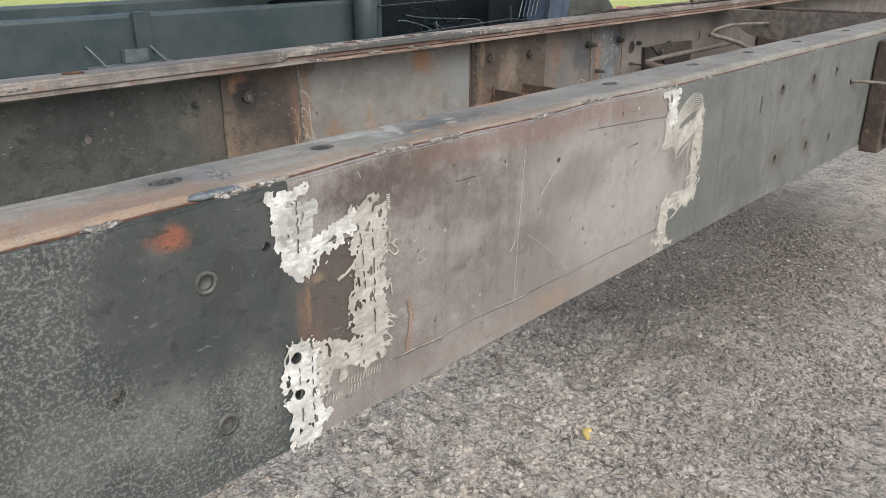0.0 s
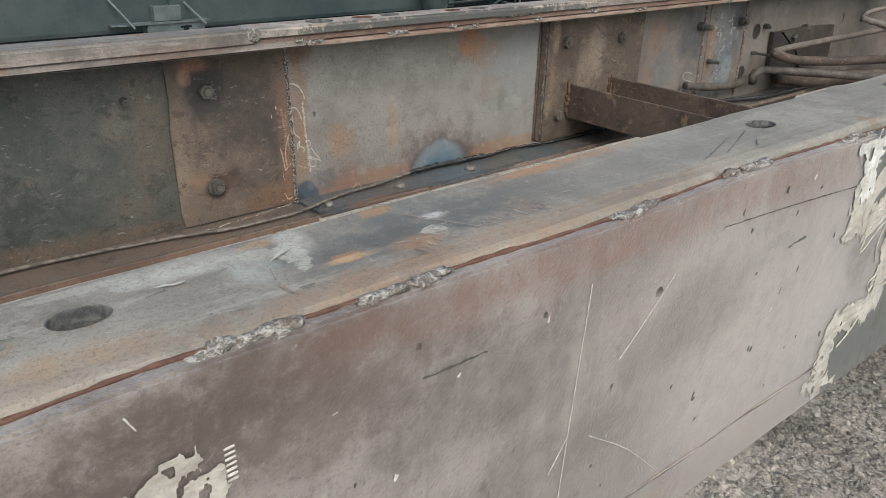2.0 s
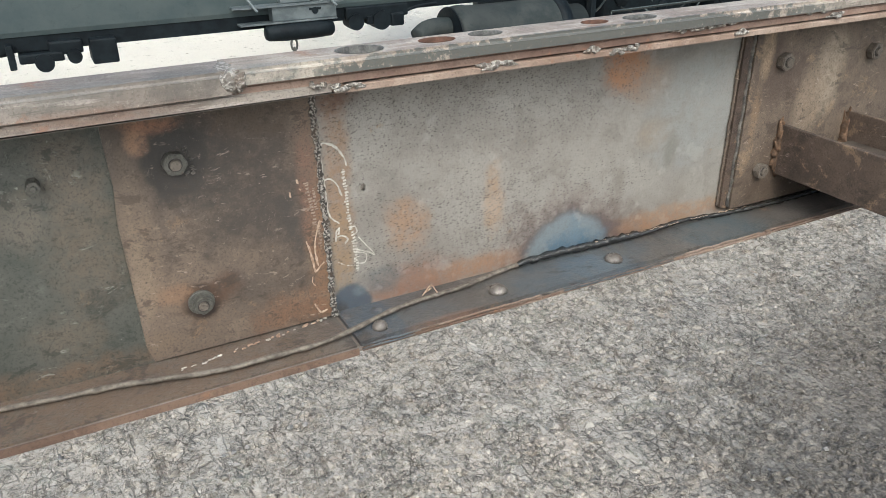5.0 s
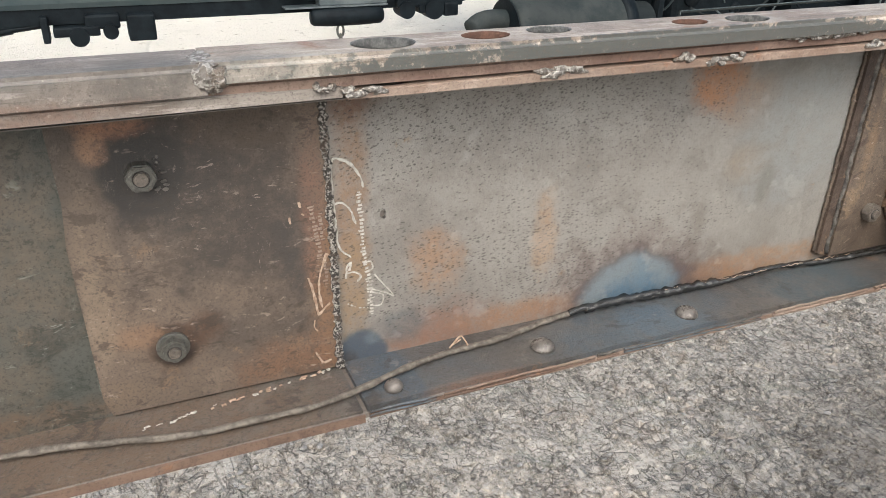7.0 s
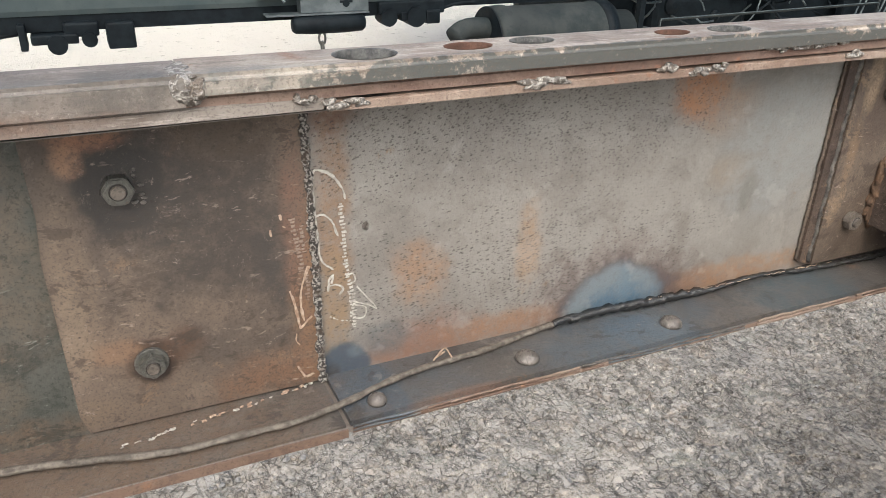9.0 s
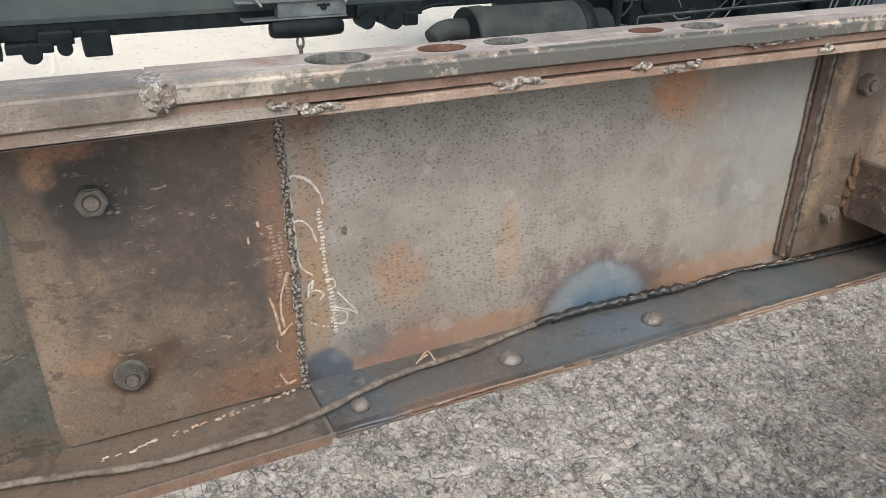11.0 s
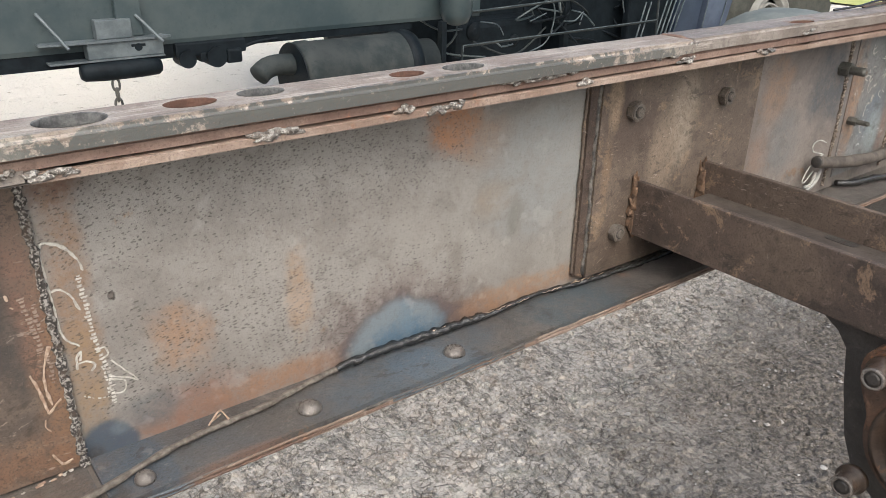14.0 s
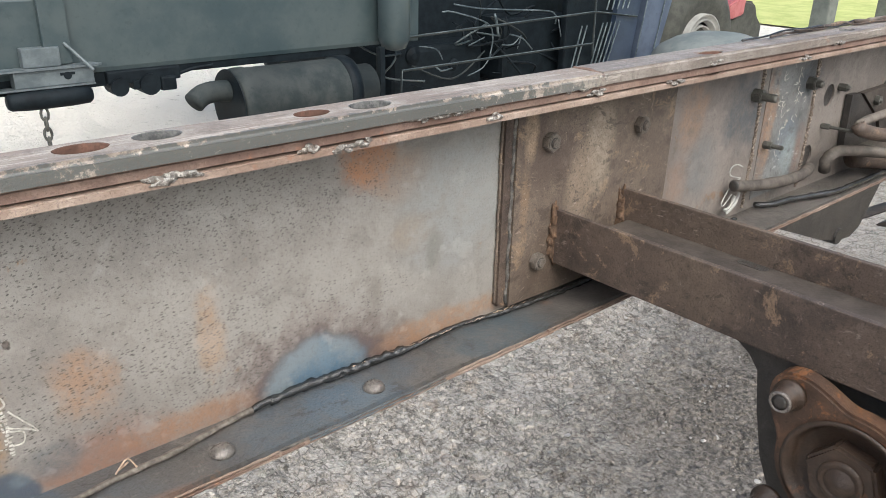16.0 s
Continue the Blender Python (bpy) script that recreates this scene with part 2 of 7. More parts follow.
def concrete():
    n = Nodes("rough_concrete")
    sepx = n.nt.nodes.new("ShaderNodeSeparateXYZ")
    n.link(n.co, sepx.inputs[0])
    big = n.noise(1.3, 5, 0.6)
    col = n.mix(n.ramp(big, 0.35, 0.68), (0.5, 0.44, 0.372), (0.59, 0.524, 0.445))
    mid = n.noise(13, 6, 0.6)
    col = n.mix(n.ramp(mid, 0.5, 0.64, 0.0, 0.3), col, (0.36, 0.316, 0.27))
    col = n.mix(n.ramp(mid, 0.46, 0.36, 0.0, 0.25), col, (0.6, 0.545, 0.475))
    # crusty areas broken into lumps; smoother trowelled skin between them
    soft = n.vec("ADD", n.co, n.vec("MULTIPLY", n.colour_noise(38), (0.007, 0.007, 0.0)))
    soft = n.vec("ADD", soft, n.vec("MULTIPLY", n.colour_noise(150), (0.0012, 0.0012, 0.0)))
    crust = n.noise(5.5, 6, 0.65)
    height = n.math("MULTIPLY", mid, 0.5)
    for sc, k, wd, lo, hgt in ((30, 0.25, 0.055, 0.47, 2.0), (60, 0.36, 0.1, 0.39, 2.2), (115, 0.34, 0.13, 0.42, 1.5)):
        long = n.vec("MULTIPLY", n.vec("ADD", soft, (sc * 0.37, sc * 0.11, 0.0)), (1.0, 0.8, 1.0))
        sep = n.nt.nodes.new("ShaderNodeSeparateColor")
        n.link(n.voronoi(sc, long, "F1", "Color"), sep.inputs[0])
        where = n.math("ADD", n.math("MULTIPLY", crust, 0.45), n.math("MULTIPLY", n.noise(sc * 0.33, 4, 0.65), 0.55))
        area = n.ramp(where, lo + 0.04, lo + 0.11)
        col = n.mix(n.math("MULTIPLY", n.ramp(sep.outputs[0], 0.55, 0.95, 0.0, k), area), col, (0.66, 0.6, 0.525))
        col = n.mix(n.math("MULTIPLY", n.ramp(sep.outputs[1], 0.6, 0.95, 0.0, k), area), col, (0.37, 0.32, 0.27))
        near = n.voronoi(sc, long)
        stands = n.math("MULTIPLY", n.ramp(sep.outputs[2], 0.3, 0.6), area)
        dome = n.math("MULTIPLY", n.ramp(near, 0.6, 0.2), stands)
        # dark broken rim: the crevice shade round each lump, put into the colour
        rim = n.math("MULTIPLY", n.ramp(near, 0.36, 0.47), n.ramp(near, 0.66, 0.55))
        rim = n.math("MULTIPLY", n.math("MULTIPLY", rim, stands), n.ramp(n.noise(sc * 1.1, 3, 0.6), 0.44, 0.56))
        col = n.mix(n.math("MULTIPLY", rim, 0.45), col, (0.13, 0.113, 0.095))
        height = n.math("ADD", height, n.math("MULTIPLY", dome, hgt * 20.0 / sc))
        height = n.math("SUBTRACT", height, n.math("MULTIPLY", rim, hgt * 9.0 / sc))
    # flaked islands of the pale skin, with a torn dark edge
    isl = n.noise(21, 7, 0.62)
    col = n.mix(n.ramp(isl, 0.53, 0.56, 0.0, 0.35), col, (0.6, 0.54, 0.468))
    height = n.math("ADD", height, n.ramp(isl, 0.5, 0.55, 0.0, 0.4))
    # combed grooves across the slab
    bent = n.vec("ADD", n.co, n.vec("MULTIPLY", n.colour_noise(14), (0.022, 0.03, 0.0)))
    drag = n.noise(1.0, 5, 0.65, n.vec("MULTIPLY", bent, (34.0, 5.0, 1.0)))
    torn = n.math("MULTIPLY", n.ramp(drag, 0.575, 0.605, 0.0, 0.6), n.ramp(n.noise(17, 5, 0.7), 0.42, 0.52))
    col = n.mix(torn, col, (0.14, 0.12, 0.1))
    col = n.mix(n.ramp(drag, 0.42, 0.37, 0.0, 0.2), col, (0.64, 0.585, 0.515))
    height = n.math("SUBTRACT", height, n.math("MULTIPLY", torn, 0.8))
    rake = n.noise(1.0, 4, 0.6, n.vec("MULTIPLY", n.vec("ADD", bent, (0.7, 0.3, 0.0)), (21.0, 1.6, 1.0)))
    ridge = n.math("MULTIPLY", n.ramp(rake, 0.57, 0.62), n.ramp(n.noise(9, 5, 0.7), 0.42, 0.52))
    col = n.mix(n.math("MULTIPLY", ridge, 0.35), col, (0.76, 0.7, 0.62))
    height = n.math("ADD", height, n.math("MULTIPLY", ridge, 0.7))
    # torn pockets between the lumps: their shade painted as short ragged strokes
    patchy = n.math("MULTIPLY", n.ramp(n.noise(15, 5, 0.65), 0.47, 0.57, 0.12, 1.0), n.ramp(crust, 0.36, 0.5, 0.35, 1.0))
    for sx, sy, lo, k in ((58.0, 46.0, 0.6, 0.35), (120.0, 40.0, 0.61, 0.4)):
        rag = n.noise(1.0, 3, 0.6, n.vec("MULTIPLY", n.vec("ADD", soft, (sx * 0.13, sy * 0.07, 0.0)), (sx, sy, 1.0)))
        rag = n.math("MULTIPLY", n.ramp(rag, lo, lo + 0.03, 0.0, k), patchy)
        col = n.mix(rag, col, (0.105, 0.09, 0.075))
        height = n.math("SUBTRACT", height, n.math("MULTIPLY", rag, 0.45))
    # crazed skin: thin broken cracks round plates of a few centimetres
    for sc, k in ((27, 0.65), (52, 0.65), (95, 0.4)):
        crazed = n.vec("ADD", soft, n.vec("MULTIPLY", n.colour_noise(sc * 1.4), (0.22 / sc, 0.22 / sc, 0.0)))
        crack = n.math("MULTIPLY", n.ramp(n.voronoi(sc, crazed, "DISTANCE_TO_EDGE"), 0.055, 0.02, 0.0, k), n.ramp(n.noise(sc * 0.4, 4, 0.65), 0.47, 0.55))
        col = n.mix(crack, col, (0.14, 0.121, 0.1))
        height = n.math("SUBTRACT", height, n.math("MULTIPLY", crack, 0.5))
    # pores, grains, tints
    pock = n.math("MULTIPLY", n.ramp(n.voronoi(170, soft), 0.3, 0.18, 0.0, 0.85), n.ramp(n.noise(26, 4), 0.5, 0.6))
    col = n.mix(pock, col, (0.13, 0.112, 0.094))
    isle = n.nt.nodes.new("ShaderNodeNewGeometry").outputs["Random Per Island"]
    col = n.mix(n.ramp(isle, 0.6, 0.98, 0.0, 0.55), col, (0.68, 0.608, 0.524))
    col = n.mix(n.ramp(isle, 0.42, 0.04, 0.0, 0.5), col, (0.2, 0.172, 0.143))
    # dark dirt lodged in open pores, in clusters
    dirt = n.math("MULTIPLY", n.ramp(n.noise(48, 5, 0.72), 0.565, 0.59, 0.0, 0.55), n.ramp(n.noise(7, 5, 0.7), 0.46, 0.58, 0.2, 1.0))
    col = n.mix(dirt, col, (0.1, 0.085, 0.07))
    grainy = n.noise(85, 4, 0.7)
    col = n.mix(n.ramp(grainy, 0.56, 0.62, 0.0, 0.35), col, (0.2, 0.172, 0.143))
    col = n.mix(n.ramp(grainy, 0.44, 0.38, 0.0, 0.35), col, (0.7, 0.63, 0.545))
    fine = n.noise(340, 3, 0.65)
    col = n.mix(n.ramp(fine, 0.58, 0.68, 0.0, 0.15), col, (0.3, 0.262, 0.222))
    col = n.mix(n.ramp(n.noise(150, 2, 0.5), 0.6, 0.66, 0.0, 0.3), col, (0.74, 0.69, 0.615))
    hue = n.noise(9, 6, 0.7, n.vec("ADD", n.co, (5.3, 2.1, 0.0)))
    col = n.mix(n.ramp(hue, 0.54, 0.66, 0.0, 0.25), col, (0.5, 0.37, 0.27))
    col = n.mix(n.ramp(hue, 0.44, 0.34, 0.0, 0.25), col, (0.41, 0.425, 0.345))
    # trodden, oily strip beside the chassis, with the near rail's shade painted in
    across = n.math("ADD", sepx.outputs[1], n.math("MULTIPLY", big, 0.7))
    shaded_strip = n.math("MULTIPLY", n.ramp(across, 0.85, 0.45), n.ramp(across, -0.3, 0.1))
    shaded_strip = n.math("MULTIPLY", shaded_strip, n.ramp(n.noise(1.9, 4), 0.3, 0.6, 0.32, 0.58))
    col = n.mix(shaded_strip, col, n.mix(n.ramp(n.noise(44, 6, 0.7), 0.4, 0.6), (0.125, 0.109, 0.097), (0.315, 0.276, 0.25)))
    # shade of the axle and its housing, painted as a dark ragged ellipse
    axle_shade = n.vec("MULTIPLY", n.vec("SUBTRACT", n.co, (2.75, 0.72, 0.0)), (1.15, 2.2, 0.0))
    col = n.mix(n.ramp(n.math("ADD", n.vec("LENGTH", axle_shade), n.math("MULTIPLY", n.math("SUBTRACT", n.noise(4, 6, 0.7), 0.5), 1.2)), 1.75, 0.75, 0.0, 0.9), col, n.mix(n.ramp(grainy, 0.42, 0.58), (0.11, 0.094, 0.079), (0.26, 0.224, 0.187)))
    # a faintly darker band further back
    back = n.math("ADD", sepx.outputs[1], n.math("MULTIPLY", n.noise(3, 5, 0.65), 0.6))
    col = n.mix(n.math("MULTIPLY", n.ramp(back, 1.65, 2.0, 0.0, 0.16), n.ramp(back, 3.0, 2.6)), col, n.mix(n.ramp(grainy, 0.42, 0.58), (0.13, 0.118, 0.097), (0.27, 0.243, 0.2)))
    # dry pale dust further out, with the open yard's sunlit glare painted in
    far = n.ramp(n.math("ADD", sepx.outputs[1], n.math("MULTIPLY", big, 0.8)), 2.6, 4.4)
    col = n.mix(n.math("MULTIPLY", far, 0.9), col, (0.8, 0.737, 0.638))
    crumbs = n.math("MULTIPLY", far, n.ramp(n.noise(13, 8, 0.8), 0.58, 0.64, 0.0, 0.8))
    col = n.mix(crumbs, col, (0.33, 0.28, 0.2))
    height = n.math("ADD", height, n.math("MULTIPLY", fine, 0.03))
    return n.done(col, 0.92, 0.0, n.bump(height, 1.0, 0.0065), 0.25)


def plain(name, c1, c2, rough=0.6, metal=0.0, scale=20.0, bump=0.2, spec=0.5):
    n = Nodes(name)
    a = n.noise(scale, 6, 0.68)
    col = n.mix(n.ramp(a, 0.35, 0.66), c1, c2)
    f = n.noise(scale * 9, 3, 0.7)
    col = n.mix(n.ramp(f, 0.55, 0.75, 0.0, 0.4), col, tuple(k * 0.6 for k in c1))
    return n.done(col, n.math("ADD", n.math("MULTIPLY", a, 0.25), rough - 0.12), metal, n.bump(n.math("ADD", a, n.math("MULTIPLY", f, 0.4)), bump, 0.003), spec)


ORANGE, DARK, BLUE, TAN = (0.34, 0.125, 0.04), (0.035, 0.031, 0.028), (0.13, 0.18, 0.22), (0.3, 0.225, 0.145)
RUST, PALE = (0.19, 0.085, 0.042), (0.42, 0.4, 0.37)
M_CONCRETE = concrete()
M_OLD = steel("old_frame_paint", (0.044, 0.05, 0.047), (0.07, 0.074, 0.07), (0.1, 0.08, 0.066), 0.15, 0.55, flecks=0.55, salt=(0.1, 0.905, 0.13, 0.105), spots=(
    (0.03, 0, 0.785, 0.06, 0.1, 0.05, (0.17, 0.172, 0.163), 0.6), (0.12, 0, 0.77, 0.04, 0.1, 0.07, (0.16, 0.16, 0.15), 0.55), (-0.06, 0, 0.79, 0.06, 0.1, 0.05, (0.16, 0.163, 0.155), 0.5),
    (0.05, 0, 0.954, 0.022, 0.05, 0.014, (0.3, 0.1, 0.055), 0.9), (0.238, 0, 0.842, 0.06, 0.1, 0.075, (0.1, 0.078, 0.066), 1.95), (0.19, 0, 0.85, 0.0045, 0.1, 0.045, (0.22, 0.14, 0.09), 0.75), (0.203, 0, 0.872, 0.014, 0.1, 0.006, (0.25, 0.18, 0.12), 0.75), (0.181, 0, 0.83, 0.009, 0.1, 0.05, (0.16, 0.1, 0.07), 0.8), (0.2, 0, 0.8, 0.012, 0.1, 0.03, (0.15, 0.1, 0.075), 0.7)))
M_NEW = steel("brown_mill_steel", (0.225, 0.193, 0.176), (0.325, 0.288, 0.266), (0.1, 0.076, 0.066), 0.4, 0.34, metal=0.25, streak=0.3, grain=1.05, spots=(
    (0.22, 0, 0.85, 0.05, 0.1, 0.06, (0.085, 0.062, 0.05), 0.85), (0.19, 0, 0.83, 0.012, 0.1, 0.05, (0.17, 0.1, 0.062), 0.35),
    (0.33, 0, 0.96, 0.12, 0.1, 0.035, (0.11, 0.075, 0.06), 0.75), (0.6, 0, 0.965, 0.3, 0.1, 0.022, (0.22, 0.12, 0.09), 0.6),
    (0.85, 0, 0.955, 0.12, 0.1, 0.03, (0.2, 0.125, 0.1), 0.5), (0.7, 0, 0.71, 0.45, 0.1, 0.022, (0.27, 0.225, 0.185), 0.6), (0.62, 0, 0.708, 0.06, 0.1, 0.018, (0.3, 0.22, 0.14), 0.7), (0.75, 0, 0.9, 0.025, 0.1, 0.012, (0.12, 0.1, 0.09), 0.7), (0.63, 0, 0.87, 0.05, 0.1, 0.03, (0.14, 0.115, 0.105), 0.75), (0.52, 0, 0.88, 0.012, 0.1, 0.08, (0.15, 0.125, 0.115), 0.6), (0.84, 0, 0.86, 0.02, 0.1, 0.09, (0.2, 0.165, 0.145), 0.6),
    # the two palest spots: lighter right half, with its glare painted in
    (0.79, 0, 0.82, 0.19, 0.1, 0.12, (0.42, 0.375, 0.345), 0.8), (0.66, 0, 0.9, 0.1, 0.1, 0.06, (0.42, 0.375, 0.345), 0.55), (0.28, 0, 0.95, 0.09, 0.1, 0.035, (0.1, 0.076, 0.064), 0.85), (0.36, 0, 0.925, 0.07, 0.1, 0.03, (0.14, 0.108, 0.092), 0.75), (0.97, 0, 0.86, 0.04, 0.1, 0.06, (0.1, 0.077, 0.065), 0.7), (0.45, 0, 0.9, 0.09, 0.1, 0.05, (0.1, 0.085, 0.08), 0.6), (0.5, 0, 0.82, 0.16, 0.1, 0.03, (0.12, 0.1, 0.09), 0.5), (0.68, 0, 0.88, 0.08, 0.1, 0.05, (0.11, 0.088, 0.078), 0.6)))
M_NEW.node_tree.nodes["Principled BSDF"].inputs["Sheen Weight"].default_value = 0.42
M_NEW.node_tree.nodes["Principled BSDF"].inputs["Sheen Roughness"].default_value = 0.4
M_RIGHT = steel("grey_green_frame_paint", (0.125, 0.128, 0.119), (0.17, 0.168, 0.156), (0.12, 0.095, 0.08), 0.4, 0.55, streak=0.5, spots=(
    (1.415, 0, 0.763, 0.05, 0.1, 0.03, (0.1, 0.075, 0.06), 0.8), (1.594, 0, 0.762, 0.04, 0.1, 0.03, (0.1, 0.075, 0.06), 0.8),
    (1.575, 0, 0.91, 0.04, 0.1, 0.04, (0.08, 0.068, 0.06), 0.8), (1.402, 0, 0.91, 0.03, 0.1, 0.03, (0.1, 0.08, 0.07), 0.7)))
M_NTOP = steel("worn_flange_steel", (0.195, 0.176, 0.149), (0.285, 0.26, 0.222), (0.22, 0.155, 0.105), 0.4, 0.58, grain=1.0, brush=0.35, spots=(
    (-0.02, 0.03, 0.985, 0.2, 0.035, 0.06, (0.34, 0.18, 0.09), 0.5), (0.2, 0.02, 0.985, 0.14, 0.02, 0.06, (0.25, 0.17, 0.11), 0.5), (0.45, 0.062, 0.985, 0.13, 0.034, 0.03, (0.115, 0.114, 0.106), 0.9), (0.42, 0.055, 0.985, 0.05, 0.02, 0.03, (0.085, 0.083, 0.078), 0.6), (0.5, 0.06, 0.985, 0.04, 0.022, 0.03, (0.09, 0.087, 0.083), 0.55), (0.45, 0.018, 0.98, 0.12, 0.016, 0.05, (0.27, 0.18, 0.12), 0.6), (0.24, 0.03, 0.985, 0.06, 0.012, 0.05, (0.33, 0.22, 0.13), 0.5),
    (0.38, 0.016, 0.98, 0.1, 0.016, 0.05, (0.25, 0.165, 0.105), 0.5), (0.62, 0.094, 0.985, 0.09, 0.01, 0.05, (0.38, 0.19, 0.085), 0.65), (0.6, 0.02, 0.98, 0.16, 0.016, 0.05, (0.27, 0.18, 0.12), 0.45),
    (0.375, 0.066, 0.985, 0.008, 0.016, 0.05, (0.42, 0.405, 0.35), 1.7), (0.362, 0.077, 0.985, 0.012, 0.007, 0.05, (0.37, 0.36, 0.31), 1.55), (0.456, 0.049, 0.985, 0.008, 0.006, 0.05, (0.44, 0.42, 0.38), 1.7), (0.312, 0.08, 0.985, 0.024, 0.006, 0.05, (0.38, 0.365, 0.32), 1.5), (0.272, 0.091, 0.985, 0.02, 0.004, 0.05, (0.38, 0.36, 0.31), 1.5),
    (0.397, 0.047, 0.985, 0.01, 0.006, 0.05, (0.36, 0.19, 0.085), 1.6), (0.446, 0.09, 0.985, 0.012, 0.006, 0.05, (0.38, 0.2, 0.085), 1.6), (0.575, 0.089, 0.985, 0.034, 0.006, 0.05, (0.38, 0.19, 0.08), 1.5), (0.368, 0.089, 0.985, 0.01, 0.005, 0.05, (0.36, 0.22, 0.11), 1.5), (0.32, 0.085, 0.985, 0.05, 0.014, 0.05, (0.4, 0.385, 0.35), 0.8), (0.385, 0.083, 0.985, 0.012, 0.022, 0.05, (0.45, 0.43, 0.4), 0.8), (0.47, 0.066, 0.985, 0.012, 0.006, 0.05, (0.5, 0.49, 0.47), 0.9), (0.4, 0.045, 0.985, 0.02, 0.004, 0.05, (0.43, 0.3, 0.17), 0.8), (0.35, 0.062, 0.985, 0.016, 0.024, 0.05, (0.34, 0.34, 0.31), 0.8), (0.44, 0.04, 0.985, 0.022, 0.01, 0.05, (0.36, 0.2, 0.1), 0.55),
    (0.13, 0.06, 0.985, 0.025, 0.04, 0.05, (0.17, 0.175, 0.18), 0.9), (0.08, 0.07, 0.985, 0.04, 0.03, 0.05, (0.09, 0.09, 0.082), 0.7), (0.75, 0.06, 0.985, 0.12, 0.03, 0.05, (0.21, 0.196, 0.172), 0.7), (0.62, 0.055, 0.985, 0.13, 0.04, 0.05, (0.16, 0.148, 0.13), 0.55)))
M_LINER = steel("scorched_brown_plate", (0.094, 0.074, 0.06), (0.152, 0.114, 0.087), (0.2, 0.135, 0.09), 0.5, 0.6, flecks=0.45, grain=1.2, spots=(
    (0.665, 0.82, 0.895, 0.075, 0.1, 0.065, (0.045, 0.038, 0.034), 0.95), (0.662, 0.82, 0.895, 0.032, 0.1, 0.034, (0.03, 0.027, 0.025), 1.9), (0.71, 0.82, 0.85, 0.07, 0.1, 0.07, (0.05, 0.043, 0.038), 0.8), (0.745, 0.82, 0.86, 0.055, 0.1, 0.1, (0.06, 0.049, 0.042), 0.85), (0.77, 0.82, 0.82, 0.022, 0.1, 0.07, (0.055, 0.047, 0.042), 0.9), (0.74, 0.82, 0.93, 0.045, 0.1, 0.03, (0.1, 0.072, 0.05), 0.7),
    (0.668, 0.82, 0.748, 0.03, 0.1, 0.03, (0.075, 0.045, 0.03), 0.9), (0.666, 0.82, 0.7475, 0.021, 0.1, 0.021, (0.04, 0.026, 0.02), 1.9), (0.648, 0.82, 0.935, 0.028, 0.1, 0.014, (0.3, 0.15, 0.09), 0.85), (0.632, 0.82, 0.917, 0.012, 0.1, 0.014, (0.32, 0.18, 0.11), 0.85), (0.64, 0.82, 0.76, 0.026, 0.1, 0.014, (0.27, 0.15, 0.085), 0.8), (0.685, 0.82, 0.757, 0.022, 0.1, 0.022, (0.085, 0.05, 0.033), 0.9),
    (0.635, 0.82, 0.76, 0.03, 0.1, 0.03, (0.18, 0.13, 0.095), 0.5), (0.795, 0.82, 0.78, 0.02, 0.1, 0.1, (0.24, 0.13, 0.07), 0.7), (0.784, 0.82, 0.86, 0.014, 0.1, 0.09, (0.19, 0.11, 0.078), 0.8),
    (0.76, 0.82, 0.71, 0.06, 0.1, 0.025, (0.2, 0.11, 0.065), 0.7), (0.6, 0.82, 0.71, 0.05, 0.1, 0.02, (0.18, 0.13, 0.09), 0.6), (0.615, 0.82, 0.78, 0.012, 0.1, 0.06, (0.26, 0.2, 0.145), 0.7), (0.62, 0.82, 0.83, 0.02, 0.1, 0.1, (0.2, 0.147, 0.105), 0.6)))
M_FOLD = steel("old_green_black_frame_paint", (0.052, 0.058, 0.05), (0.086, 0.086, 0.075), (0.15, 0.11, 0.075), 0.45, 0.5, flecks=0.7, grain=1.3, spots=(
    (0.575, 0.82, 0.83, 0.045, 0.1, 0.09, (0.15, 0.113, 0.083), 0.6), (0.575, 0.82, 0.9, 0.04, 0.1, 0.05, (0.15, 0.118, 0.09), 0.55), (0.53, 0.82, 0.86, 0.025, 0.1, 0.03, (0.19, 0.155, 0.125), 0.5), (0.54, 0.82, 0.74, 0.04, 0.1, 0.03, (0.15, 0.115, 0.085), 0.55), (0.3, 0.82, 0.7, 0.5, 0.1, 0.02, (0.18, 0.11, 0.07), 0.6)))
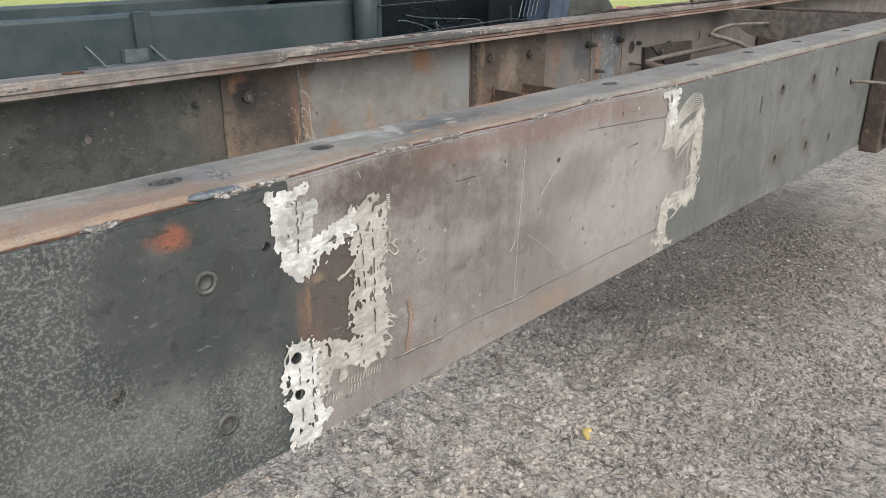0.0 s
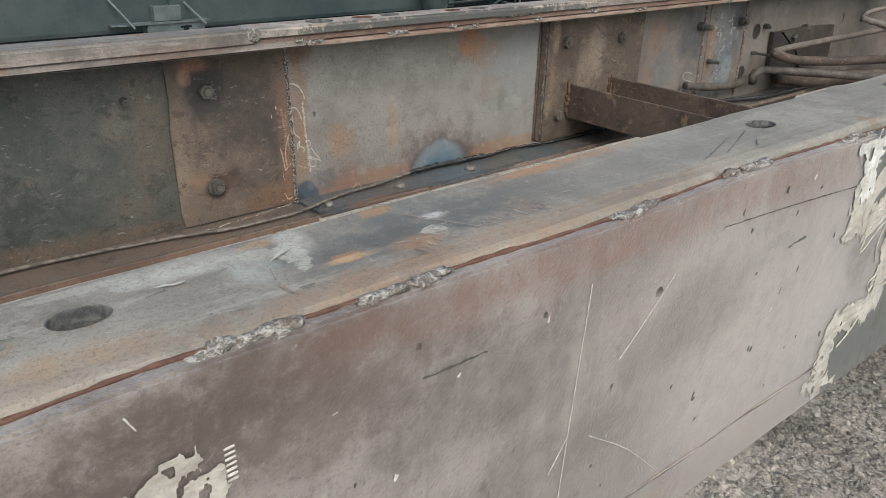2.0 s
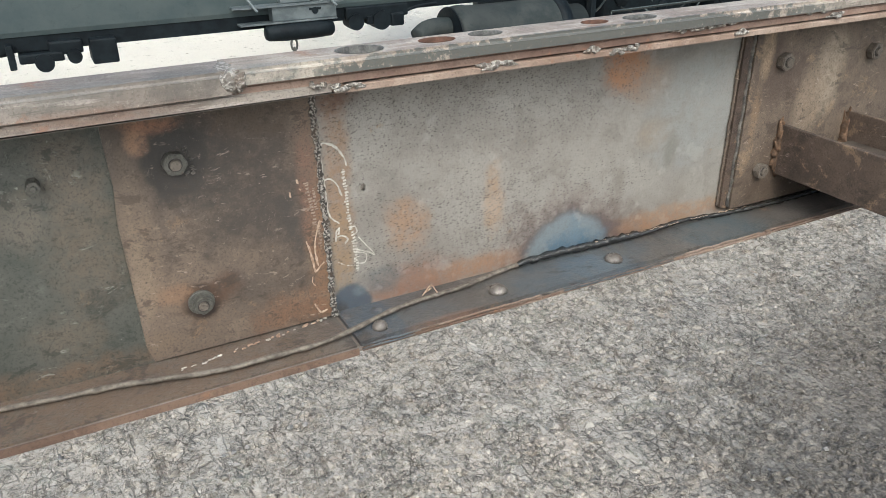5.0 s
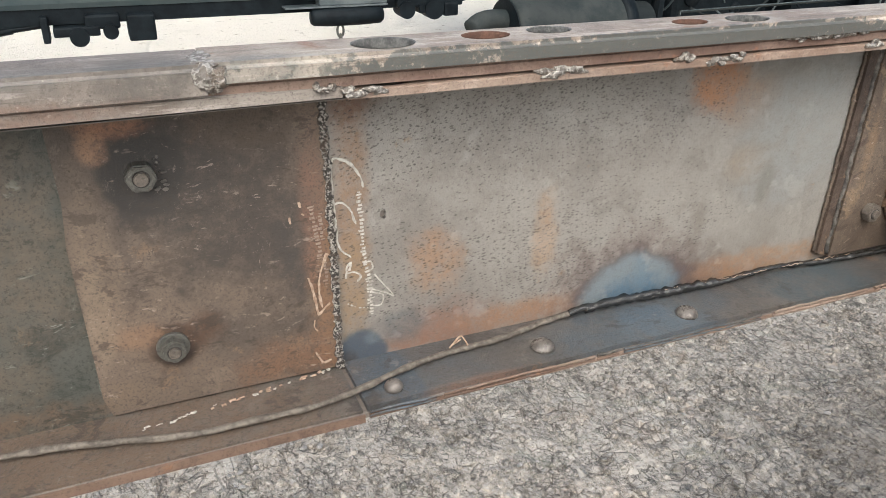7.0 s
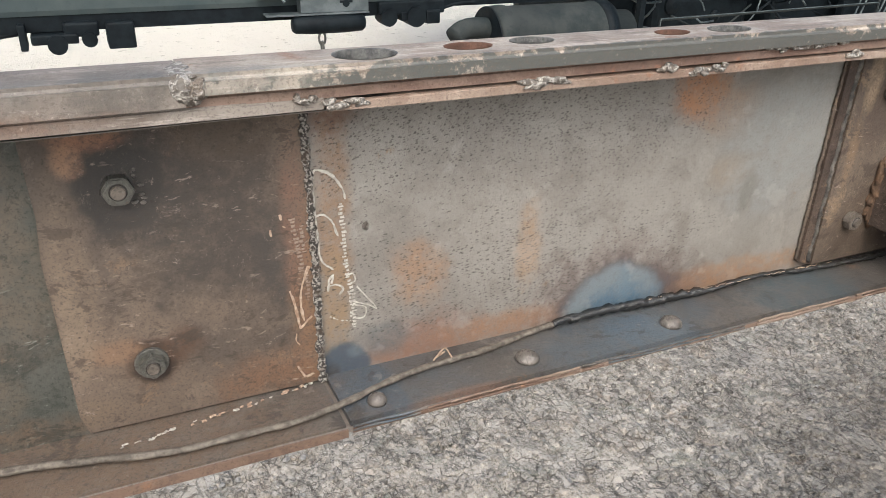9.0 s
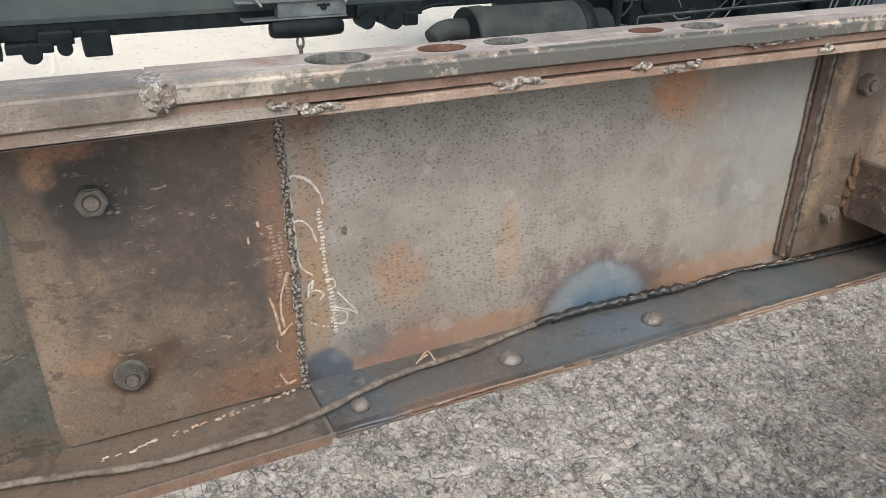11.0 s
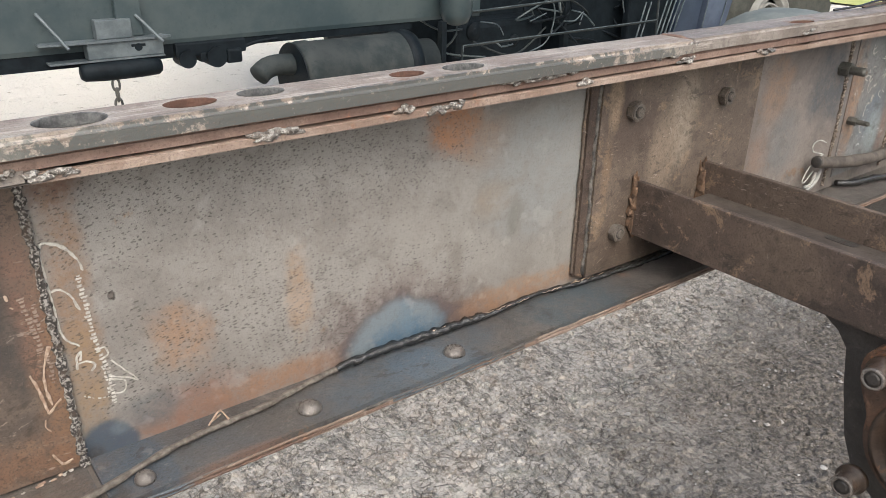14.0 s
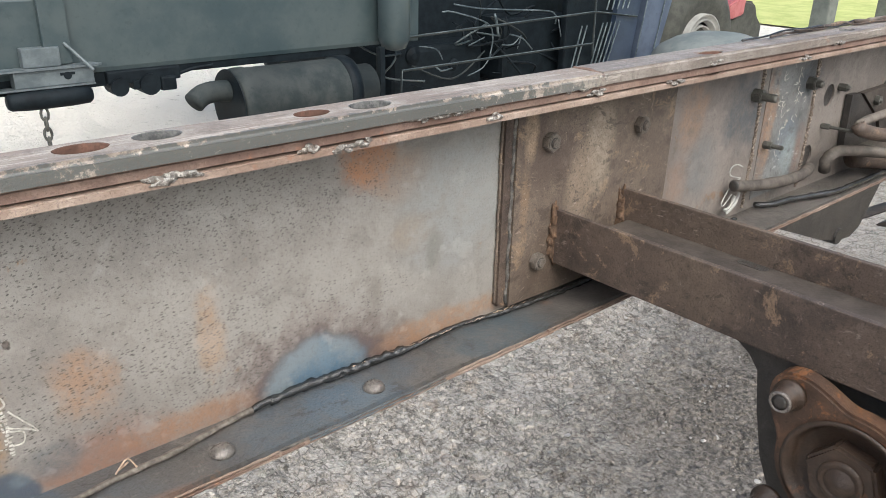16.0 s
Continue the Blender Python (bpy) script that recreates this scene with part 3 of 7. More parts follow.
M_FNEW = steel("grey_mill_scale_steel", (0.222, 0.202, 0.181), (0.286, 0.264, 0.239), (0.27, 0.18, 0.11), 0.3, 0.45, pits=0.56, grain=0.6, spots=(
    (1.183, 0.82, 0.93, 0.04, 0.1, 0.055, (0.4, 0.165, 0.06), 0.75), (1.22, 0.82, 0.9, 0.05, 0.1, 0.04, (0.3, 0.19, 0.12), 0.5),
    (0.893, 0.82, 0.775, 0.03, 0.1, 0.035, (0.36, 0.17, 0.06), 0.45), (1.005, 0.82, 0.79, 0.016, 0.1, 0.055, (0.36, 0.19, 0.075), 0.5),
    (1.24, 0.82, 0.83, 0.035, 0.1, 0.025, (0.27, 0.19, 0.12), 0.7), (1.1, 0.82, 0.695, 0.35, 0.1, 0.026, (0.25, 0.15, 0.1), 0.8),
    (0.9, 0.82, 0.71, 0.08, 0.1, 0.03, (0.22, 0.12, 0.085), 0.7), (0.818, 0.82, 0.86, 0.018, 0.1, 0.12, (0.25, 0.155, 0.095), 0.85), (0.818, 0.82, 0.76, 0.017, 0.1, 0.07, (0.27, 0.185, 0.11), 0.8),
    (0.815, 0.82, 0.94, 0.035, 0.1, 0.025, (0.14, 0.075, 0.05), 0.8), (1.3, 0.82, 0.85, 0.1, 0.1, 0.09, (0.268, 0.27, 0.262), 0.8), (1.27, 0.82, 0.8, 0.012, 0.1, 0.03, (0.17, 0.16, 0.14), 0.8), (1.19, 0.82, 0.77, 0.014, 0.1, 0.03, (0.17, 0.15, 0.13), 0.7),
    (1.28, 0.82, 0.708, 0.16, 0.1, 0.017, (0.33, 0.19, 0.105), 0.6), (0.99, 0.82, 0.708, 0.09, 0.1, 0.017, (0.3, 0.17, 0.1), 0.6), (1.112, 0.82, 0.695, 0.11, 0.1, 0.088, (0.15, 0.105, 0.09), 0.95), (1.112, 0.82, 0.695, 0.098, 0.1, 0.08, (0.1, 0.074, 0.066), 0.95), (1.112, 0.82, 0.695, 0.078, 0.1, 0.07, (0.12, 0.095, 0.095), 0.95), (1.112, 0.82, 0.692, 0.066, 0.1, 0.06, (0.1, 0.095, 0.1), 1.8), (1.113, 0.82, 0.692, 0.06, 0.1, 0.055, (0.19, 0.222, 0.24), 1.9),
    (1.12, 0.82, 0.692, 0.052, 0.1, 0.034, (0.075, 0.13, 0.19), 0.95), (1.125, 0.82, 0.72, 0.012, 0.1, 0.03, (0.14, 0.19, 0.23), 0.7), (0.823, 0.82, 0.69, 0.026, 0.1, 0.034, (0.058, 0.078, 0.104), 1.92), (0.834, 0.82, 0.712, 0.01, 0.1, 0.008, (0.15, 0.17, 0.19), 0.7), (0.81, 0.82, 0.695, 0.01, 0.1, 0.012, (0.05, 0.045, 0.042), 0.9),
    (0.86, 0.82, 0.72, 0.03, 0.1, 0.02, (0.1, 0.12, 0.13), 0.7)))
M_FPLATE = steel("brown_gusset_steel", (0.1, 0.075, 0.058), (0.15, 0.114, 0.086), (0.26, 0.185, 0.12), 0.55, 0.6, flecks=0.6, grain=1.2, spots=(
    (1.44, 0.81, 0.88, 0.05, 0.1, 0.06, (0.085, 0.06, 0.047), 0.8), (1.535, 0.81, 0.88, 0.028, 0.1, 0.075, (0.3, 0.245, 0.185), 0.75), (1.5, 0.81, 0.83, 0.03, 0.1, 0.06, (0.26, 0.2, 0.145), 0.7), (1.405, 0.81, 0.92, 0.012, 0.1, 0.05, (0.33, 0.24, 0.16), 0.85), (1.4, 0.81, 0.83, 0.01, 0.1, 0.05, (0.24, 0.16, 0.1), 0.7),
    (1.62, 0.81, 0.87, 0.05, 0.1, 0.05, (0.09, 0.068, 0.052), 0.8), (1.45, 0.81, 0.74, 0.07, 0.1, 0.045, (0.085, 0.06, 0.045), 0.8)))
M_FRIGHT = steel("brown_grey_frame_steel", (0.158, 0.134, 0.117), (0.22, 0.19, 0.168), (0.21, 0.13, 0.08), 0.4, 0.55, spots=(
    (1.76, 0.82, 0.88, 0.04, 0.1, 0.06, (0.3, 0.19, 0.12), 0.6), (1.915, 0.82, 0.87, 0.075, 0.1, 0.075, (0.075, 0.083, 0.09), 0.85), (1.8, 0.82, 0.8, 0.06, 0.1, 0.06, (0.15, 0.155, 0.155), 0.6), (1.74, 0.82, 0.78, 0.03, 0.1, 0.05, (0.24, 0.15, 0.1), 0.5),
    (2.05, 0.82, 0.84, 0.09, 0.1, 0.1, (0.2, 0.21, 0.21), 0.8), (2.12, 0.82, 0.9, 0.05, 0.1, 0.03, (0.06, 0.06, 0.06), 0.8)))
M_FTOP = steel("rusty_flange_plate", (0.178, 0.147, 0.125), (0.28, 0.244, 0.214), (0.24, 0.135, 0.09), 0.5, 0.5, metal=0.05, grain=1.1, brush=0.85, spots=(
    (0.5, 0.75, 0.985, 0.22, 0.02, 0.014, (0.13, 0.125, 0.115), 0.7), (0.3, 0.76, 0.985, 0.2, 0.03, 0.014, (0.15, 0.143, 0.13), 0.6), (0.665, 0.75, 0.98, 0.04, 0.03, 0.02, (0.1, 0.09, 0.08), 0.7), (0.6, 0.742, 0.965, 0.08, 0.02, 0.008, (0.2, 0.12, 0.085), 0.6)))
M_FTOPG = steel("grey_ground_flange_plate", (0.245, 0.192, 0.155), (0.36, 0.31, 0.262), (0.25, 0.14, 0.09), 0.5, 0.5, metal=0.1, grain=1.1, brush=0.85, spots=(
    (1.08, 0.736, 0.98, 0.36, 0.0095, 0.03, (0.085, 0.088, 0.082), 1.95), (1.4, 0.736, 0.985, 0.06, 0.01, 0.03, (0.16, 0.155, 0.14), 0.8), (0.74, 0.745, 0.985, 0.04, 0.016, 0.03, (0.17, 0.165, 0.15), 0.8), (0.78, 0.745, 0.985, 0.03, 0.01, 0.03, (0.42, 0.38, 0.32), 0.8)) + tuple((x, y, 0.986, rx * 1.5, ry * 1.45, 0.03, (0.46, 0.42, 0.37), 0.75) for x, y, rx, ry in ((0.827, 0.764, 0.0225, 0.0165), (0.906, 0.7665, 0.0185, 0.0115), (0.9605, 0.77, 0.018, 0.0115), (1.0875, 0.7645, 0.016, 0.0098), (1.1455, 0.763, 0.0205, 0.0125))))
M_FMID = steel("red_rust_edge_steel", (0.175, 0.108, 0.082), (0.26, 0.18, 0.14), (0.36, 0.16, 0.085), 0.45, 0.65)
M_FLOW = steel("brown_rust_flange_edge", (0.13, 0.082, 0.06), (0.19, 0.125, 0.092), (0.27, 0.14, 0.08), 0.45, 0.65)
M_FLIP = steel("pale_cut_edge_steel", (0.22, 0.15, 0.113), (0.33, 0.255, 0.205), (0.25, 0.13, 0.08), 0.4, 0.6)
M_FBOT = steel("blued_bottom_flange_steel", (0.1, 0.09, 0.082), (0.15, 0.133, 0.118), (0.19, 0.12, 0.08), 0.4, 0.42, metal=0.1, grain=1.3, flecks=0.2, spots=((1.125, 0.775, 0.692, 0.05, 0.035, 0.02, (0.16, 0.19, 0.22), 0.85), (1.11, 0.79, 0.692, 0.03, 0.02, 0.02, (0.09, 0.13, 0.18), 0.7), 
    (1.1, 0.78, 0.69, 0.13, 0.08, 0.05, (0.09, 0.115, 0.138), 0.7), (0.832, 0.775, 0.69, 0.032, 0.07, 0.05, (0.06, 0.088, 0.12), 1.85), (0.86, 0.78, 0.69, 0.09, 0.06, 0.05, (0.1, 0.11, 0.12), 0.7), (1.33, 0.78, 0.69, 0.1, 0.05, 0.05, (0.07, 0.095, 0.11), 0.8),
    (0.55, 0.78, 0.69, 0.3, 0.1, 0.05, (0.15, 0.104, 0.074), 0.85), (0.9, 0.752, 0.69, 0.05, 0.008, 0.05, (0.3, 0.15, 0.09), 0.45)))
def weld_metal(name, dark, bright, scale=420.0):
    n = Nodes(name)
    a = n.noise(scale, 3, 0.7)
    col = n.mix(n.ramp(a, 0.47, 0.58), dark, bright)
    col = n.mix(n.ramp(n.noise(60, 5, 0.7), 0.5, 0.62, 0.0, 0.6), col, (0.12, 0.085, 0.06))
    return n.done(col, 0.5, 0.25, n.bump(a, 1.0, 0.004))


M_WELD = weld_metal("weld_metal", (0.17, 0.15, 0.132), (0.42, 0.39, 0.355), 230.0)
M_SEAM = weld_metal("speckled_weld_seam", (0.055, 0.048, 0.043), (0.46, 0.425, 0.385), 330.0)
M_SEAMP = weld_metal("tan_weld_seam", (0.11, 0.085, 0.066), (0.42, 0.35, 0.285), 300.0)
M_WELDD = plain("dark_weld_metal", (0.06, 0.055, 0.05), (0.2, 0.18, 0.16), 0.5, 0.3, 80, 0.7)
M_PAINT = plain("white_marking_paint", (0.4, 0.385, 0.355), (0.68, 0.665, 0.63), 0.75, 0.0, 38, 0.35)
M_PAINTB = plain("cream_marking_paint", (0.32, 0.295, 0.255), (0.47, 0.44, 0.39), 0.78, 0.0, 38, 0.35)
M_PAINTG = plain("thin_grey_marking_paint", (0.3, 0.295, 0.27), (0.46, 0.445, 0.41), 0.75, 0.0, 38, 0.35)
M_CHALK = plain("chalk", (0.36, 0.33, 0.29), (0.6, 0.57, 0.52), 0.9, 0.0, 200, 0.3)
M_CHALKP = plain("peach_stained_chalk", (0.3, 0.2, 0.14), (0.52, 0.4, 0.31), 0.9, 0.0, 200, 0.3)
M_BOLT = steel("oily_bolt_steel", (0.075, 0.072, 0.063), (0.125, 0.12, 0.106), (0.12, 0.07, 0.045), 0.4, 0.45, metal=0.3, scale=4)
M_WASH = plain("dusty_washer_iron", (0.2, 0.17, 0.14), (0.36, 0.32, 0.27), 0.8, 0.0, 60, 0.5)
M_NUT = steel("brown_worn_nut_steel", (0.1, 0.083, 0.069), (0.17, 0.145, 0.122), (0.16, 0.09, 0.055), 0.4, 0.45, metal=0.2, scale=4)
M_RIVET = steel("grey_rivet_steel", (0.17, 0.15, 0.135), (0.25, 0.222, 0.2), (0.2, 0.12, 0.09), 0.3, 0.28, metal=0.4, scale=4)
M_PATCH = steel("blue_grey_patch_steel", (0.13, 0.128, 0.124), (0.205, 0.204, 0.198), (0.12, 0.09, 0.068), 0.5, 0.5, flecks=0.7, grain=1.2, spots=((1.982, 0.82, 0.85, 0.016, 0.1, 0.15, (0.24, 0.145, 0.09), 0.8), (2.06, 0.82, 0.8, 0.04, 0.1, 0.05, (0.15, 0.18, 0.21), 0.7), (2.105, 0.82, 0.9, 0.03, 0.1, 0.04, (0.04, 0.05, 0.06), 0.9), (2.12, 0.82, 0.76, 0.02, 0.1, 0.06, (0.2, 0.12, 0.085), 0.8), (2.13, 0.82, 0.9, 0.03, 0.1, 0.06, (0.05, 0.05, 0.05), 0.8), (2.0, 0.82, 0.83, 0.015, 0.1, 0.12, (0.3, 0.19, 0.12), 0.8), (2.08, 0.82, 0.77, 0.03, 0.1, 0.04, (0.28, 0.32, 0.32), 0.8)))
M_HOLER = plain("dark_rust", (0.09, 0.045, 0.03), (0.15, 0.075, 0.05), 0.8, 0.0, 120, 0.8)
M_HOLEG = plain("dark_drilled_steel", (0.07, 0.07, 0.068), (0.2, 0.195, 0.185), 0.5, 0.2, 150, 0.9)
M_BAR = steel("dark_rusty_channel_steel", (0.055, 0.039, 0.031), (0.1, 0.071, 0.054), (0.23, 0.155, 0.1), 0.6, 0.62, flecks=0.55, grain=1.3, scale=1.6, spots=((1.45, 0.6, 0.78, 0.05, 0.07, 0.04, (0.17, 0.125, 0.088), 0.45), (1.45, 0.35, 0.78, 0.05, 0.05, 0.04, (0.05, 0.033, 0.025), 0.8), (1.58, 0.66, 0.79, 0.05, 0.12, 0.05, (0.15, 0.11, 0.08), 0.5)))
M_HUB = steel("orange_rusted_flange", (0.065, 0.037, 0.024), (0.13, 0.069, 0.04), (0.27, 0.115, 0.045), 0.7, 0.5, scale=2, flecks=0.3)
M_HUBD = steel("dark_oily_iron", (0.028, 0.025, 0.023), (0.05, 0.043, 0.038), (0.075, 0.045, 0.03), 0.3, 0.5, scale=2)
M_HUBM = steel("brown_oily_nut", (0.042, 0.027, 0.019), (0.07, 0.045, 0.031), (0.15, 0.072, 0.035), 0.45, 0.33, scale=2)
M_CABLE = plain("grimy_tan_cable", (0.09, 0.074, 0.06), (0.23, 0.198, 0.165), 0.7, 0.0, 110, 0.8)
M_CABLEB = plain("black_cable", (0.01, 0.01, 0.01), (0.03, 0.029, 0.028), 0.2, 0.0, 140, 0.45, 0.9)
M_FLAKE = plain("thin_dusty_paint_flake", (0.2, 0.2, 0.19), (0.46, 0.45, 0.42), 0.8, 0.0, 90, 0.4)
M_BLUED = steel("blued_weld_steel", (0.15, 0.163, 0.172), (0.29, 0.302, 0.31), (0.1, 0.09, 0.085), 0.4, 0.35, metal=0.35, scale=4)
M_BLACK = plain("dusty_black_truck_paint", (0.031, 0.046, 0.051), (0.053, 0.067, 0.068), 0.36, 0.0, 5, 0.1)
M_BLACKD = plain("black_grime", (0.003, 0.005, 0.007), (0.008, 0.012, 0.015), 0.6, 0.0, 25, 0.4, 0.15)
M_GREYM = plain("grey_primed_steel", (0.07, 0.084, 0.09), (0.12, 0.137, 0.143), 0.5, 0.1, 15, 0.15)
M_MUFF = plain("soot_grey_muffler_steel", (0.019, 0.024, 0.025), (0.04, 0.044, 0.043), 0.75, 0.0, 9, 0.15, 0.15)
M_LINE = plain("dull_bright_engine_pipe", (0.04, 0.055, 0.062), (0.14, 0.165, 0.17), 0.4, 0.3, 15, 0.15)
M_PANEL = plain("faded_blue_grey_panel", (0.034, 0.046, 0.075), (0.07, 0.088, 0.125), 0.5, 0.0, 5, 0.1)
M_LID = plain("dusty_green_grey_lid", (0.1, 0.115, 0.112), (0.16, 0.17, 0.16), 0.7, 0.0, 9, 0.3)
M_POST = plain("mossy_grey_concrete_post", (0.08, 0.088, 0.075), (0.13, 0.137, 0.12), 0.85, 0.0, 6, 0.3)
M_BLUE = plain("dark_blue_truck_paint", (0.016, 0.025, 0.046), (0.03, 0.044, 0.07), 0.4, 0.0, 8, 0.1)
M_TYRE = plain("dusty_rubber", (0.026, 0.027, 0.021), (0.056, 0.055, 0.045), 0.85, 0.0, 15, 0.4)
M_PIPE = plain("dusty_dark_pipe", (0.05, 0.041, 0.034), (0.115, 0.096, 0.08), 0.7, 0.0, 45, 0.6)
M_CRUST = plain("crusty_orange_brown_weld", (0.07, 0.042, 0.026), (0.17, 0.1, 0.058), 0.8, 0.0, 90, 0.9)
M_WEBD = plain("dark_brown_steel", (0.036, 0.028, 0.023), (0.075, 0.06, 0.049), 0.7, 0.0, 30, 0.5)
M_HOSE = plain("dusty_brown_hose", (0.095, 0.078, 0.064), (0.18, 0.152, 0.127), 0.7, 0.0, 40, 0.4)
M_RED = plain("faded_red_plastic", (0.24, 0.055, 0.06), (0.34, 0.12, 0.12), 0.5, 0.0, 12, 0.1)
M_DUST = plain("dusty_grey_metal", (0.16, 0.155, 0.14), (0.24, 0.235, 0.215), 0.7, 0.0, 12, 0.3)
M_GRASS = plain("sunlit_dry_grass", (0.32, 0.35, 0.1), (0.46, 0.47, 0.17), 0.9, 0.0, 3, 0.5)
M_LEAF = plain("hedge_leaves", (0.04, 0.085, 0.018), (0.09, 0.14, 0.035), 0.8, 0.0, 3, 0.3)
M_YELLOW = plain("yellow_scrap_paper", (0.55, 0.38, 0.1), (0.66, 0.5, 0.2), 0.8, 0.0, 60, 0.3)


# ---- building helpers ----
def part(name, bm, material, parent=None, label="", smooth=False):
    me = bpy.data.meshes.new(name)
    bm.normal_update()
    bm.to_mesh(me)
    bm.free()
    me.materials.append(material)
    if smooth:
        for p in me.polygons:
            p.use_smooth = True
    ob = new(name, me)
    if parent is not None:
        ob.parent = parent
    if label:
        ob["label"] = label
    return ob


def box(x0, x1, y0, y1, z0, z1, bevel=0.0, seg=2):
    bm = bmesh.new()
    bmesh.ops.create_cube(bm, size=1, matrix=Matrix.Translation(((x0 + x1) / 2, (y0 + y1) / 2, (z0 + z1) / 2)) @ Matrix.Diagonal((x1 - x0, y1 - y0, z1 - z0, 1)))
    if bevel:
        bmesh.ops.bevel(bm, geom=bm.edges[:], offset=bevel, segments=seg, affect="EDGES", profile=0.6)
    return bm


def outlined(outline, holes, place, depth):
    """A plate from an outline and round or oval holes (u, v, ru, rv), through which one sees; place(u, v, w) gives the point, w from 0 to depth."""
    bm = bmesh.new()
    loops = [list(outline)]
    for u, v, ru, rv in holes:
        loops.append([(u + ru * math.cos(a * math.tau / 22), v + rv * math.sin(a * math.tau / 22)) for a in range(22)])
    edges = []
    for lp in loops:
        vs = [bm.verts.new((u, v, 0)) for u, v in lp]
        edges += [bm.edges.new((vs[i], vs[(i + 1) % len(vs)])) for i in range(len(vs))]
    bmesh.ops.triangle_fill(bm, edges=edges, use_beauty=True, use_dissolve=False)
    ext = bmesh.ops.extrude_face_region(bm, geom=bm.faces[:])
    for v in ext["geom"]:
        if isinstance(v, bmesh.types.BMVert):
            v.co.z = depth
    for v in bm.verts:
        v.co = place(*v.co)
    bmesh.ops.recalc_face_normals(bm, faces=bm.faces[:])
    return bm


def swept(profile, x0, x1, step=0.02, wave=0.0, seed=0.0):
    """A closed yz profile drawn along x, with a little unevenness."""
    bm = bmesh.new()
    n = max(1, int(round((x1 - x0) / step)))
    rings = []
    for i in range(n + 1):
        x = x0 + (x1 - x0) * i / n
        ring = []
        for y, z in profile:
            d = noise.noise_vector(Vector((x * 9 + seed, y * 40, z * 40))) * wave
            ring.append(bm.verts.new((x, y + d.y, z + d.z)))
        rings.append(ring)
    k = len(profile)
    for a, b in zip(rings, rings[1:]):
        for j in range(k):
            bm.faces.new((a[j], a[(j + 1) % k], b[(j + 1) % k], b[j]))
    bm.faces.new(rings[0])
    bm.faces.new(rings[-1][::-1])
    bmesh.ops.recalc_face_normals(bm, faces=bm.faces[:])
    return bm


def spline(pts, step):
    """Points along a smooth line through pts."""
    pts = [Vector(p) for p in pts]
    out = []
    for i in range(len(pts) - 1):
        a, b, c, d = pts[max(i - 1, 0)], pts[i], pts[i + 1], pts[min(i + 2, len(pts) - 1)]
        n = max(1, int((c - b).length / step))
        for j in range(n):
            t = j / n
            out.append(0.5 * ((2 * b) + (c - a) * t + (2 * a - 5 * b + 4 * c - d) * t * t + (3 * b - a - 3 * c + d) * t ** 3))
    out.append(pts[-1])
    return out


def tube(pts, r, step=0.02, sides=10, lump=0.0, freq=60.0, seed=0.0, flat=1.0):
    bm = bmesh.new()
    line = spline(pts, step)
    rings = []
    up = Vector((0.13, 0.31, 0.94))
    for i, p in enumerate(line):
        d = (line[min(i + 1, len(line) - 1)] - line[max(i - 1, 0)]).normalized()
        u = d.cross(up)
        u = u.normalized() if u.length > 1e-4 else d.orthogonal().normalized()
        w = u.cross(d)
        ring = []
        for j in range(sides):
            a = math.tau * j / sides
            q = p + u * math.cos(a) * r + w * math.sin(a) * r * flat
            k = 1 + lump * noise.noise(q * freq + Vector((seed, 0, 0)))
            ring.append(bm.verts.new(p + (q - p) * k))
        rings.append(ring)
    for a, b in zip(rings, rings[1:]):
        for j in range(sides):
            bm.faces.new((a[j], a[(j + 1) % sides], b[(j + 1) % sides], b[j]))
    bm.faces.new(rings[0][::-1])
    bm.faces.new(rings[-1])
    return bm


def lathe(profile, centre, axis="X", sides=32, open_front=False):
    """(along, radius) pairs turned round an axis through centre."""
    bm = bmesh.new()
    rings = []
    for s, r in profile:
        ring = []
        for j in range(sides):
            a = math.tau * j / sides
            c, d = r * math.cos(a), r * math.sin(a)
            p = {"X": (s, c, d), "Y": (c, s, d), "Z": (c, d, s)}[axis]
            ring.append(bm.verts.new(Vector(centre) + Vector(p)))
        rings.append(ring)
    for a, b in zip(rings, rings[1:]):
        for j in range(sides):
            bm.faces.new((a[j], a[(j + 1) % sides], b[(j + 1) % sides], b[j]))
    if not open_front:
        bm.faces.new(rings[0])
    bm.faces.new(rings[-1])
    bmesh.ops.recalc_face_normals(bm, faces=bm.faces[:])
    return bm


def joined(*bms):
    out = bmesh.new()
    for b in bms:
        me = bpy.data.meshes.new("tmp")
        b.to_mesh(me)
        b.free()
        out.from_mesh(me)
        bpy.data.meshes.remove(me)
    return out


def blob(p, r, amp=0.35, freq=45.0, seed=0.0, sub=3):
    bm = bmesh.new()
    bmesh.ops.create_icosphere(bm, subdivisions=sub, radius=1)
    for v in bm.verts:
        q = Vector((v.co.x * r[0], v.co.y * r[1], v.co.z * r[2]))
        k = 1 + amp * noise.fractal((q + Vector(p)) * freq + Vector((seed, 0, 0)), 1.0, 2.0, 3)
        v.co = Vector(p) + q * k
    return bm


